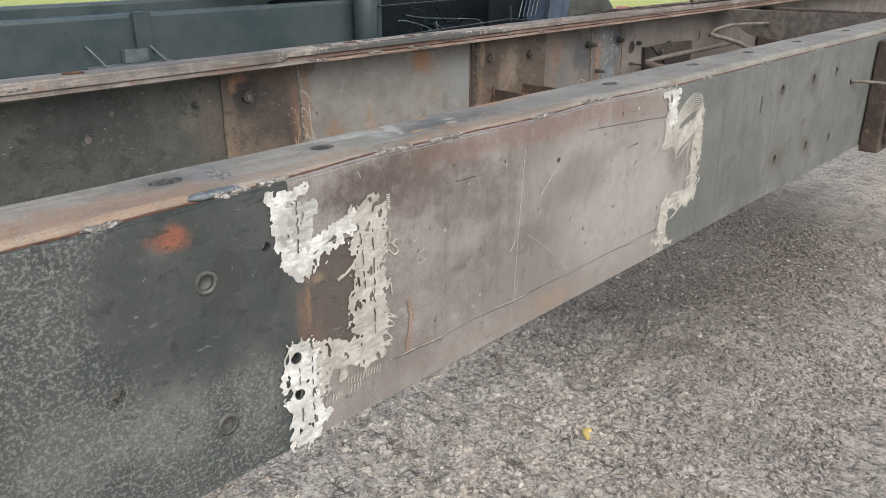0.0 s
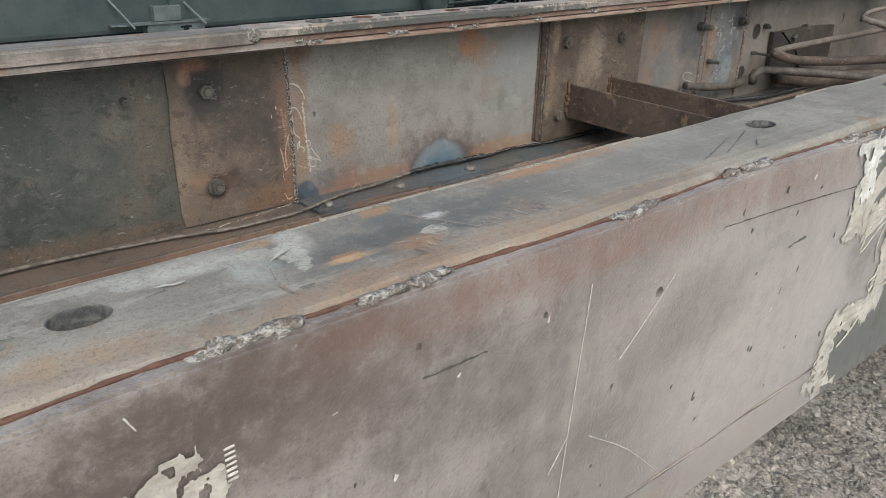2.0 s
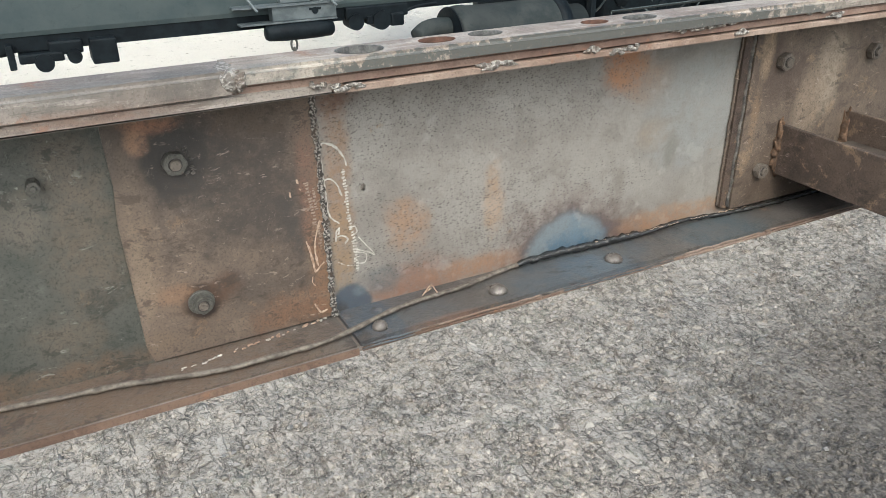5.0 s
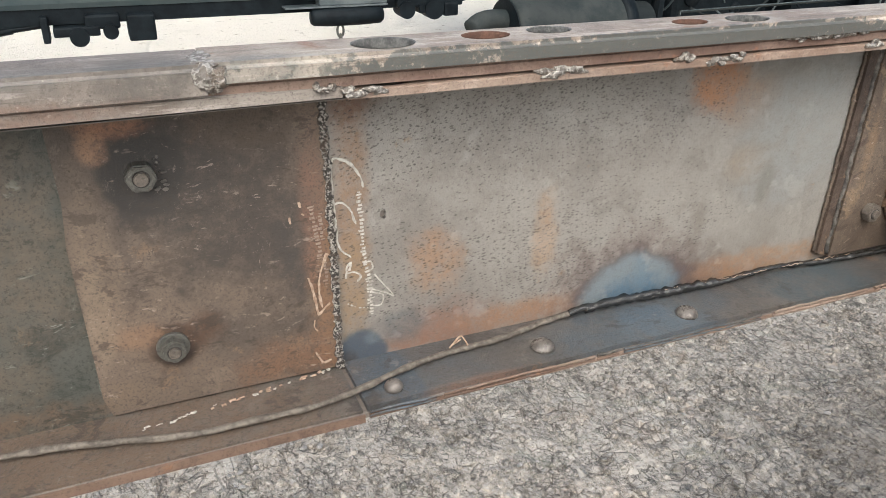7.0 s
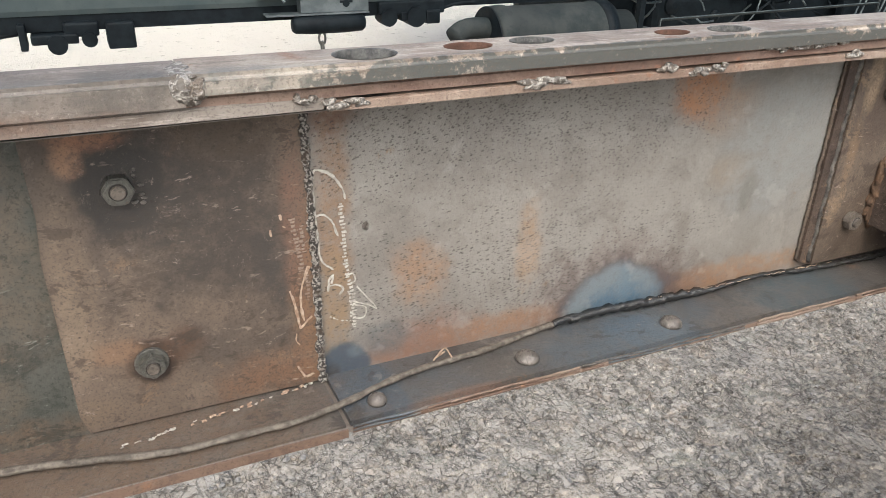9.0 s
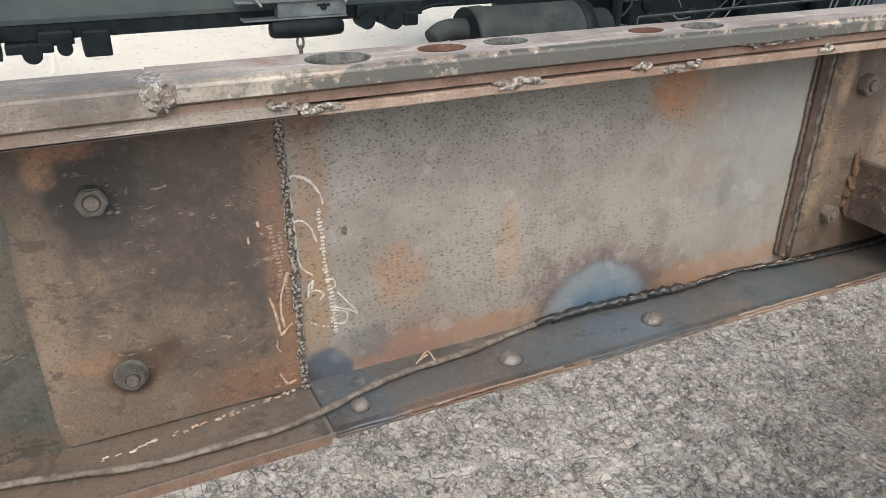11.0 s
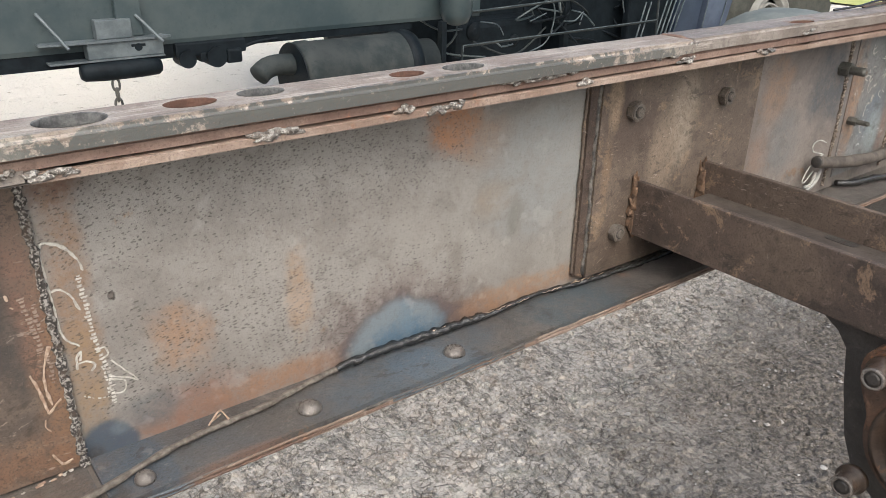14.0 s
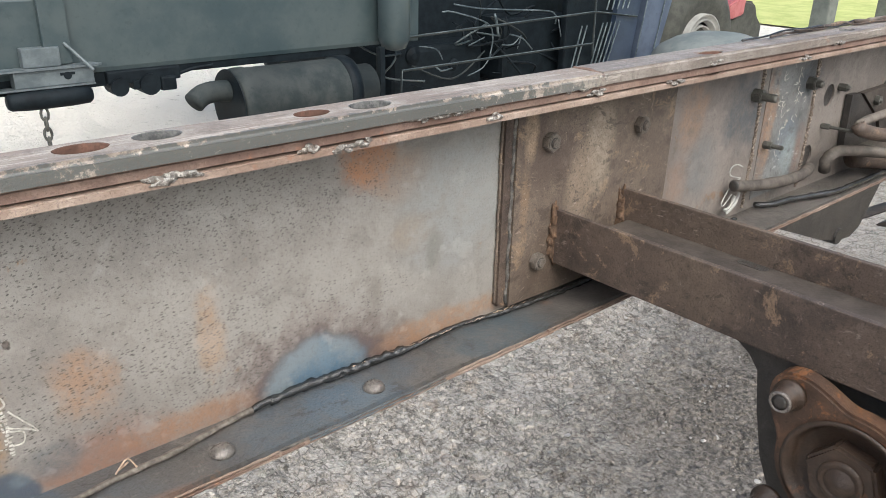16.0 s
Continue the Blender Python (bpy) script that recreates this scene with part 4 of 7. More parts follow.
def stroke(pts, width, face, rag=0.35, thick=0.0012, step=0.003, gap=0.0, seed=0.0):
    """A brush or chalk stroke: (u, v) points on the upright face y = face, seen from its -y side, with ragged edges and, by gap, breaks."""
    bm = bmesh.new()
    line = spline([(u, 0, v) for u, v in pts], step)
    rows = []
    for i, p in enumerate(line):
        d = (line[min(i + 1, len(line) - 1)] - line[max(i - 1, 0)]).normalized()
        s = Vector((-d.z, 0, d.x))
        a = width * 0.5 * (1 + rag * 1.5 * noise.fractal(p * (0.9 / max(width, 0.012)) * 2.2 + Vector((seed, 3, 0)), 1.0, 2.2, 5))
        b = width * 0.5 * (1 + rag * 1.5 * noise.fractal(p * (0.9 / max(width, 0.012)) * 2.2 + Vector((seed, 9, 5)), 1.0, 2.2, 5))
        if i in (0, len(line) - 1):
            a, b = a * 0.75, b * 0.75
        keep = noise.noise(p * 160 + Vector((seed, 7, 0))) > gap * 2 - 1
        rows.append(((p + s * a), (p + s * (a - 0.15 * width)), (p - s * (b - 0.15 * width)), (p - s * b)) if keep else None)
    for ra, rb in zip(rows, rows[1:]):
        if ra is None or rb is None:
            continue
        for j in range(3):
            h = [0.0, thick, thick, 0.0]
            q = [(ra[j], h[j]), (ra[j + 1], h[j + 1]), (rb[j + 1], h[j + 1]), (rb[j], h[j])]
            bm.faces.new([bm.verts.new((c.x, face - 0.0004 - k, c.z)) for c, k in q])
    bmesh.ops.remove_doubles(bm, verts=bm.verts[:], dist=0.00001)
    bmesh.ops.recalc_face_normals(bm, faces=bm.faces[:])
    return bm


def painted(strokes, face, cell=0.0013, seed=0.0, lift=0.0, holes=()):
    """Brushed paint on the face y = face: a skin, uneven in thickness and ragged in outline, wherever one of the strokes (points, width) passes."""
    pts = [(p.x, p.z, w) for line, w in strokes for p in spline([(u, 0, v) for u, v in line], 0.004)]
    a = np.array(pts)
    u0, v0 = a[:, 0].min() - 0.04, a[:, 1].min() - 0.04
    nu, nv = int((a[:, 0].max() + 0.04 - u0) / cell), int((a[:, 1].max() + 0.04 - v0) / cell)
    bm = bmesh.new()
    grid = {}
    def at(i, j):
        if (i, j) not in grid:
            p = Vector((u0 + i * cell, 0, v0 + j * cell))
            h = 0.0011 + lift + 0.0007 * noise.fractal(Vector((p.x * 60, seed, p.z * 140)), 1.0, 2.0, 3)
            grid[i, j] = bm.verts.new((p.x, face - max(h, 0.0005), p.z))
        return grid[i, j]
    for j in range(nv):
        for i in range(nu):
            u, v = u0 + (i + 0.5) * cell, v0 + (j + 0.5) * cell
            d = ((a[:, 0] - u) ** 2 + (a[:, 1] - v) ** 2) ** 0.5 / a[:, 2]
            e = d.min()
            if e > 0.9 or any((u - hu) ** 2 + (v - hv) ** 2 < hr * hr for hu, hv, hr in holes):
                continue
            p = Vector((u, seed, v))
            k = 0.5 + 0.24 * noise.fractal(p * 55, 1.0, 2.0, 3) + 0.2 * noise.noise(p * 190) + 0.08 * noise.noise(p * 420)
            if e < k and noise.fractal(Vector((u * 130, seed + 4, v * 60)), 1.0, 2.0, 3) < 0.62 - 0.5 * max(0.0, e):
                bm.faces.new((at(i, j), at(i + 1, j), at(i + 1, j + 1), at(i, j + 1)))
    for k in range(2):
        rim = [v for v in bm.verts if v.is_boundary]
        bmesh.ops.smooth_vert(bm, verts=rim, factor=0.5, use_axis_x=True, use_axis_y=False, use_axis_z=True)
    return bm


def hole_wall(x, y, rx, ry, top):
    """The wall and floor of an oval hole drilled from above."""
    bm = bmesh.new()
    rings = [[bm.verts.new((x + c * rx * math.cos(a * math.tau / 28), y + c * ry * math.sin(a * math.tau / 28), top + z)) for a in range(28)] for c, z in ((1.03, 0.0), (0.99, -0.0005), (0.97, -0.0035), (0.96, -0.018))]
    for p, q in zip(rings, rings[1:]):
        for a in range(28):
            bm.faces.new((p[a], p[(a + 1) % 28], q[(a + 1) % 28], q[a]))
    bm.faces.new(rings[-1])
    return bm


def hexnut(p, r, h, stud=0.0, washer=0.0):
    """A hexagon nut that stands off an upright face towards -y."""
    x, y, z = p
    turn = random.uniform(0, 1)
    bm = bmesh.new()
    bmesh.ops.create_cone(bm, cap_ends=True, segments=6, radius1=r, radius2=r, depth=h, matrix=Matrix.Translation((x, y - h / 2, z)) @ Matrix.Rotation(radians(90), 4, "X") @ Matrix.Rotation(turn, 4, "Z"))
    bmesh.ops.bevel(bm, geom=bm.edges[:], offset=r * 0.1, segments=2, affect="EDGES")
    bits = [bm]
    if washer:
        bits.append(lathe([(-0.003, washer * 0.94), (-0.0026, washer), (0, washer)], (x, y, z), "Y", 28))
    if stud:
        k = r * 0.55
        bits.append(lathe([(-stud, k * 0.6), (-stud + 0.001, k * 0.82), (-stud + 0.003, k), (0, k)], (x, y - h + 0.001, z), "Y", 20))
    return joined(*bits)


# ---- the ground ----
def graded(lo, hi, step, far, grow=1.28):
    a = list(np.arange(lo, hi + step / 2, step))
    s, x = step, hi
    while x < far:
        s *= grow
        x += s
        a.append(x)
    s, x, b = step, lo, []
    while x > -far:
        s *= grow
        x -= s
        b.append(x)
    return b[::-1] + a


RIDGES = (((2.36, 1.08), (2.16, 0.79), 0.009), ((2.44, 1.62), (2.2, 1.06), 0.006), ((1.9, 1.5), (1.83, 1.2), 0.006), ((2.9, 1.62), (2.66, 1.12), 0.005), ((1.56, 1.46), (1.5, 1.2), 0.005))


def lie_of_land(x, y):
    """Height of the concrete: broad waves, furrows drawn along y, and a few ridges of spilt mortar."""
    p = Vector((x, y, 0))
    d = 0.004 * noise.fractal(p * 9, 1.0, 2.0, 4) - 0.014 * max(0, noise.noise(Vector((x * 24 + 0.9 * noise.noise(p * 5), y * 2.4, 3))) - 0.16)
    for (ax, ay), (bx, by), h in RIDGES:
        t = (x - ax) * (bx - ax) + (y - ay) * (by - ay)
        t = min(1.0, max(0.0, t / ((bx - ax) ** 2 + (by - ay) ** 2)))
        off = math.hypot(x - ax - t * (bx - ax), y - ay - t * (by - ay)) + 0.006 * noise.noise(p * 28)
        if off < 0.04:
            d += h * math.exp(-(off / 0.013) ** 2) * (0.75 + 0.5 * noise.noise(p * 17))
    return d


def ground():
    xs, ys = graded(0.45, 3.0, 0.0075, 400, 1.06), graded(0.0, 2.0, 0.0075, 400, 1.06)
    verts = []
    for y in ys:
        for x in xs:
            d = 0.0
            if -1 < x < 6 and -2 < y < 4:
                d = lie_of_land(x, y)
                if 0.2 < x < 3.3 and -0.3 < y < 2.3:
                    p = Vector((x, y, 0))
                    q = p + 0.006 * noise.noise_vector(p * 70)
                    c = noise.voronoi(Vector((q.x * 46, q.y * 38, 0)))[0]
                    rough = 0.25 + 0.75 * min(1.0, max(0.0, noise.noise(p * 7) * 2.2 + 0.5))
                    d += rough * 0.008 * min(0.45, c[1] - c[0])
            verts.append((x, y, d))
    w = len(xs)
    faces = [(j * w + i, j * w + i + 1, (j + 1) * w + i + 1, (j + 1) * w + i) for j in range(len(ys) - 1) for i in range(w - 1)]
    me = bpy.data.meshes.new("ground")
    me.from_pydata(verts, [], faces)
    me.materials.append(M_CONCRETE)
    for p in me.polygons:
        p.use_smooth = True
    return tagged(new("ground", me), "rough weathered grey concrete yard floor", "ground", kind="structure")


ground()


# ---- posts at the yard's edge ----
for x, y in ((9.33, 4.0), (11.0, 4.0)):
    tagged(part("yard_post", box(x - 0.095, x + 0.095, y - 0.095, y + 0.095, 0, 3.2, 0.02), M_POST), "plain grey concrete post at the yard's edge", "post", "yard posts", "structure")


# ---- the chassis that is under repair ----
chassis = new("truck_chassis")
tagged(chassis, "stripped truck chassis with patched and welded steel side rails", "chassis")
XA, XB = -2.6, 7.0


def near_rail():
    # the seam under the flange's rounded nose wanders up and down
    top = lambda x: float(np.interp(x, (-2.6, 0.0, 0.18, 0.28, 0.42, 0.57, 0.73, 0.85, 0.96, 1.3, 7.0), (0.976, 0.977, 0.98, 0.983, 0.981, 0.978, 0.981, 0.977, 0.974, 0.974, 0.97))) + 0.0007 * noise.noise(Vector((x * 21, 0, 0)))
    prof = [(0.0092, 0.692), (0.0092, 0.9765), (0.0098, 0.98), (0.0114, 0.9828), (0.014, 0.9845), (0.0175, 0.985), (0.0262, 0.985), (0.0262, 0.9765), (0.017, 0.972), (0.017, 0.701), (0.1, 0.701), (0.1, 0.692)]
    rail = part("side_rail", swept(prof, XA, XB, 0.03, 0.0012), M_NTOP, chassis, "inner channel of the side rail, brown grey steel")
    holes = [(-0.32, 0.064, 0.019, 0.015), (0.088, 0.066, 0.016, 0.0105), (0.268, 0.064, 0.0138, 0.0098), (0.836, 0.062, 0.016, 0.0108),
             (1.12, 0.066, 0.016, 0.0105), (1.36, 0.066, 0.016, 0.0105), (1.62, 0.066, 0.016, 0.0105), (1.95, 0.066, 0.016, 0.0105), (2.3, 0.066, 0.016, 0.0105)]
    edge = [(XA + i * 0.05, 0.0255) for i in range(193)] + [(XB - i * 0.05, 0.0965 + 0.0012 * math.sin(i * 1.7)) for i in range(193)]
    part("top_flange", outlined(edge, holes, lambda u, v, w: Vector((u, v, 0.9765 + w)), 0.0088), M_NTOP, rail, "worn grey and orange rusty top flange with drilled holes")
    for k, (x, y, rx, ry) in enumerate(holes):
        part("hole_wall", hole_wall(x, y, rx, ry, 0.9856), M_HOLEG, rail, "grey drilled hole wall")
    part("doubler", box(XA, XB, 0.03, 0.094, 0.966, 0.9755, 0.001), M_WELDD, rail, "rough grey doubler under the flange")
    # outer plates, joined along stepped seams
    zb = 0.69
    rim = lambda a, b: [(x, top(x)) for x in np.linspace(a, b, max(2, int(abs(b - a) / 0.02)))]
    left = [(XA, zb), (0.186, zb), (0.186, 0.772), (0.272, 0.772), (0.272, 0.905), (0.175, 0.905)] + rim(0.175, XA)
    mid = [(0.186, zb), (0.952, zb), (0.952, 0.776), (1.04, 0.776), (1.024, 0.89), (0.935, 0.89)] + rim(0.935, 0.175) + [(0.175, 0.905), (0.272, 0.905), (0.272, 0.772), (0.186, 0.772)]
    right = [(0.952, zb), (XB, zb)] + rim(XB, 0.935) + [(0.935, 0.89), (1.024, 0.89), (1.04, 0.776), (0.952, 0.776)]
    flat = lambda u, v, w: Vector((u, w, v))
    hl = [(0.08, 0.906, 0.0075, 0.0075), (0.086, 0.755, 0.0075, 0.0075), (-0.012, 0.83, 0.006, 0.006), (0.146, 0.922, 0.005, 0.005), (-0.14, 0.905, 0.008, 0.008), (-0.3, 0.77, 0.008, 0.008), (0.169, 0.794, 0.0048, 0.0056), (0.17, 0.751, 0.0045, 0.0054)]
    hm = [(0.619, 0.9145, 0.0042, 0.0042)]
    hr = [(x, z, 0.009, 0.011) for x, z in ((1.415, 0.763), (1.594, 0.762), (1.402, 0.911), (1.575, 0.914), (1.719, 0.914), (1.744, 0.756))] + [(1.84, 0.877, 0.007, 0.008), (1.30, 0.895, 0.004, 0.018)]
    for nm, o, h, m, lab in (("web_plate", left, hl, M_OLD, "old dark grey-green painted web plate"), ("web_plate", mid, hm, M_NEW, "new brown steel web plate let in with welds"),
                             ("web_plate", right, hr, M_RIGHT, "faded grey-green painted web plate with bolt holes")):
        bm = outlined(o, h, flat, 0.0088)
        bmesh.ops.bevel(bm, geom=[e for e in bm.edges if all(v.co.y < 1e-5 and abs(v.co.z - top(v.co.x)) < 1e-4 for v in e.verts)], offset=0.002, segments=2, affect="EDGES")
        part(nm, bm, m, rail, lab)
    for x, z in ((0.08, 0.906), (0.086, 0.755)):
        part("bush", lathe([(0.004, 0.0075), (-0.0015, 0.008), (-0.002, 0.009), (-0.0015, 0.0115), (0.003, 0.0118)], (x, 0, z), "Y", 30), M_BOLT, rail, "greasy bush ring", True)
    # weld beads under the flange's edge
    part("seam_bead", tube([(x, 0.0088 + 0.0006 * math.sin(x * 31), top(x) + 0.0006) for x in np.arange(XA, 2.6, 0.02)], 0.0013, 0.006, 6, 0.9, 130), M_HOLER, rail, "dark rusty seam along the flange edge")
    for i, (x, w) in enumerate(((-0.24, 0.02), (0.0, 0.024), (0.118, 0.03), (0.16, 0.02), (0.308, 0.03), (0.33, 0.03), (0.404, 0.05), (0.585, 0.04), (0.712, 0.034), (0.738, 0.03), (0.9, 0.05), (1.06, 0.03), (1.31, 0.034), (1.6, 0.03), (2.1, 0.03))):
        w *= 0.62
        part("weld_lump", joined(*[blob((x + w * (q - 2) * 0.3, 0.0075 - 0.002 * (q % 2), top(x) + 0.0005 + 0.0015 * math.sin(q * 2 + i)), (w * random.uniform(0.3, 0.55), 0.0034, random.uniform(0.0016, 0.003)), 0.7, 200, i + q, 3) for q in range(5)]), M_WELD, rail, "silver grey weld lump", True)
    part("grind_patch", blob((0.134, 0.05, 0.9846), (0.012, 0.022, 0.0013), 0.45, 90, 2, 4), M_WELD, rail, "ground weld across the flange", True)
    part("flange_patch", joined(blob((0.108, 0.0115, 0.9815), (0.026, 0.006, 0.0042), 0.25, 60, 6, 4), blob((0.09, 0.012, 0.982), (0.012, 0.006, 0.0036), 0.4, 120, 8, 3)), M_BLUED, rail, "blue-grey built-up weld on the flange's nose", True)
    part("flange_tab", blob((0.17, 0.0105, 0.981), (0.017, 0.006, 0.0034), 0.35, 110, 3, 4), M_NTOP, rail, "grey filled gap in the flange's nose", True)
    # scuffs, rust and paint flakes on the flange's upper face
    def lying(pts, w, m, lab, k, rag=1.1, gap=0.3):
        bm = stroke(pts, w * 0.7, -0.0006 - 0.00002 * (k % 17), rag, 0.0001, 0.0015, gap, seed=k * 3.1)
        for v in bm.verts:
            v.co = (v.co.x, v.co.z, 0.9855 - v.co.y)
        bmesh.ops.recalc_face_normals(bm, faces=bm.faces[:])
        part("flange_scuff", bm, m, rail, lab)
    for k, (pts, w, m, lab) in enumerate(((((0.361, 0.063), (0.369, 0.069), (0.381, 0.073)), 0.0022, M_PAINTG, "white scrape"), (((0.456, 0.046), (0.463, 0.049)), 0.003, M_FLAKE, "white paint flake"),
            (((0.455, 0.075), (0.468, 0.053), (0.48, 0.033)), 0.0013, M_FLIP, "pale scratch"), (((0.357, 0.056), (0.352, 0.038), (0.355, 0.023)), 0.0013, M_FLIP, "pale scratch"), (((0.476, 0.07), (0.478, 0.062)), 0.0016, M_FLIP, "pale scratch"),
            (((0.302, 0.07), (0.318, 0.068)), 0.0025, M_FLAKE, "thin pale paint"), (((0.7, 0.03), (0.76, 0.05)), 0.0012, M_HOLEG, "dark scratch"), (((0.73, 0.03), (0.8, 0.056)), 0.001, M_HOLEG, "dark scratch"), (((0.77, 0.028), (0.79, 0.04)), 0.0012, M_HOLEG, "dark scratch"))):
        lying(pts, w, m, lab, k)
    rnd = random.Random(31)
    for k in range(26):
        x, y = 0.425 + 0.0045 * k + rnd.uniform(-0.002, 0.002), 0.021 + rnd.uniform(-0.002, 0.006) + 0.0004 * k
        d = rnd.uniform(0.006, 0.013)
        lying([(x, y), (x - 0.0015, y + d * 0.5), (x - 0.005 * rnd.random(), y + d)], rnd.uniform(0.0008, 0.0018), rnd.choice((M_FLIP, M_FLIP, M_WASH)), "tan grinding tick", 40 + k)
    for k in range(22):
        x, y = rnd.uniform(0.2, 0.9), rnd.uniform(0.025, 0.088)
        lying([(x, y), (x + rnd.uniform(0.003, 0.014), y + rnd.uniform(-0.003, 0.003))], rnd.uniform(0.0006, 0.0018), rnd.choice((M_WASH, M_HOLEG, M_FLIP)), "small scuff", 80 + k)
    for k in range(3):
        pts = [(0.3 + 0.033 * q, 0.7375 + 0.0012 * math.sin(q * 1.3 + k) - 0.0008 * k) for q in range(20)]
        part("scratch", stroke(pts, 0.0009, 0.0, 1.3, 0.0003, 0.002, seed=k * 7), (M_FLIP, M_CHALK, M_BOLT)[k], rail, "worn ledge line along the plate")
    # marking paint over the seams
    f = 0.0
    holed = ((0.169, 0.794, 0.0062), (0.17, 0.751, 0.0056))
    def paint(strokes, m, lab, **k):
        part("paint_mark", painted(strokes, f, **k), m, rail, lab)
    paint(((((0.166, 0.95), (0.182, 0.949), (0.2, 0.946)), 0.02), (((0.172, 0.946), (0.177, 0.925), (0.182, 0.905)), 0.034), (((0.194, 0.94), (0.19, 0.915)), 0.02)), M_PAINTG, "thin greyish marking paint", seed=2)
    paint(((((0.155, 0.967), (0.171, 0.966), (0.19, 0.969)), 0.015), (((0.163, 0.948), (0.166, 0.92), (0.171, 0.9), (0.18, 0.886)), 0.022), (((0.173, 0.908), (0.184, 0.89)), 0.024), (((0.182, 0.889), (0.213, 0.904), (0.248, 0.92)), 0.027)), M_PAINT, "white brushed marking paint", seed=1, lift=0.0004)
    paint(((((0.274, 0.914), (0.275, 0.88), (0.271, 0.83), (0.268, 0.775)), 0.056), (((0.258, 0.92), (0.287, 0.918)), 0.02), (((0.278, 0.764), (0.222, 0.777), (0.18, 0.792)), 0.036), (((0.204, 0.768), (0.202, 0.745)), 0.018), (((0.23, 0.765), (0.228, 0.748)), 0.014)), M_PAINTB, "cream brushed marking paint", seed=5, lift=0.0007, holes=holed)
    paint(((((0.175, 0.79), (0.175, 0.745), (0.177, 0.704)), 0.046), (((0.157, 0.708), (0.19, 0.706), (0.207, 0.714)), 0.01)), M_PAINT, "white brushed marking paint", seed=7, lift=0.001, holes=holed)
    paint(((((0.9, 0.968), (0.948, 0.967)), 0.013), (((0.93, 0.958), (0.934, 0.926)), 0.034)), M_PAINT, "white brushed marking paint on the second seam", seed=8, lift=0.0004)
    paint(((((0.923, 0.922), (0.925, 0.885)), 0.03), (((0.919, 0.884), (0.963, 0.888), (1.005, 0.9)), 0.026), (((1.03, 0.918), (1.034, 0.854), (1.033, 0.784)), 0.038), (((1.03, 0.768), (0.985, 0.776), (0.94, 0.779)), 0.032),
           (((0.938, 0.776), (0.934, 0.712)), 0.035), (((0.905, 0.718), (0.976, 0.7)), 0.012)), M_PAINTB, "cream brushed marking paint on the second seam", seed=9, holes=((1.03, 0.91, 0.007), (1.038, 0.756, 0.007)))
    def line(pts, w, m, lab, k, **kw):
        part("brush_line", stroke(pts, w, f - 0.0002 * (k % 7), 0.4, 0.0008, 0.002, seed=k, **kw), m, rail, lab)
    for k in range(12):
        a = 0.235 + 0.0042 * k
        line([(a, 0.733 - 0.0002 * k), (a + 0.0025, 0.742 - 0.0002 * k)], 0.0013, M_PAINTB, "thin cream paint tick", k)
    for k in range(12):
        a = 0.203 + 0.0044 * k
        line([(a, 0.722), (a + 0.0025, 0.731)], 0.0012, M_PAINTB, "thin cream paint tick", k + 3)
    for k, pts in enumerate((((0.29, 0.905), (0.301, 0.899), (0.302, 0.886), (0.292, 0.877)), ((0.302, 0.885), (0.316, 0.872), (0.311, 0.867), (0.301, 0.876)), ((0.292, 0.804), (0.312, 0.789), (0.293, 0.798)), ((0.291, 0.798), (0.307, 0.782), (0.289, 0.784)),
                             ((0.289, 0.784), (0.302, 0.765), (0.285, 0.766)), ((0.25, 0.843), (0.243, 0.838), (0.244, 0.829), (0.251, 0.827)), ((0.249, 0.826), (0.243, 0.821), (0.249, 0.815)), ((0.296, 0.83), (0.302, 0.836), (0.304, 0.822)), ((0.168, 0.808), (0.156, 0.797), (0.158, 0.787), (0.17, 0.784)))):
        line(pts, 0.0021, M_PAINTB, "cream paint loop", k + 20)
    for k in range(7):
        line([(0.3, 0.938 - k * 0.0027), (0.305, 0.9385 - k * 0.0027)], 0.0011, M_CHALK, "short chalk tick", k)
    line([(0.228, 0.862), (0.24, 0.866), (0.252, 0.874)], 0.0034, M_PAINTB, "cream paint dab", 31)
    line([(0.329, 0.806), (0.334, 0.781), (0.327, 0.74)], 0.006, M_FLIP, "tan smear", 32)
    for k in range(9):
        d = 0.0042 * k
        line([(0.938 + 0.3 * d, 0.905 - d), (0.96, 0.934 - 0.8 * d), (1.0, 0.955 - 0.9 * d), (1.034, 0.947 - 0.7 * d), (1.032, 0.924 - 0.7 * d), (0.99, 0.903 - 0.8 * d), (0.962 - 0.3 * d, 0.888 - 0.7 * d)], 0.0016, M_PAINTB, "thin cream scribble", k + 50)
    for k, pts in enumerate((((0.983, 0.9), (0.961, 0.86), (0.965, 0.852), (1.0, 0.872), (1.014, 0.865)), ((1.014, 0.88), (1.0, 0.85), (1.006, 0.83)), ((1.02, 0.81), (1.004, 0.806), (1.008, 0.796), (1.02, 0.8)), ((1.045, 0.81), (1.06, 0.797), (1.048, 0.79)), ((0.93, 0.75), (0.915, 0.74), (0.926, 0.73)), ((0.96, 0.745), (0.985, 0.755), (1.0, 0.768)))):
        line(pts, 0.0018, M_PAINTB, "thin cream scribble", k + 70)
    # bare weld showing through the paint
    for k, pts in enumerate((((0.181, 0.962), (0.181, 0.937), (0.18, 0.905)), ((0.259, 0.908), (0.263, 0.869), (0.263, 0.831)), ((0.277, 0.908), (0.277, 0.848), (0.276, 0.772)), ((0.171, 0.784), (0.171, 0.706)), ((0.189, 0.807), (0.187, 0.769), (0.186, 0.706)), ((0.196, 0.9), (0.213, 0.907), (0.24, 0.915)))):
        way = spline([(u, 0, v) for u, v in pts], 0.001)
        i = 2
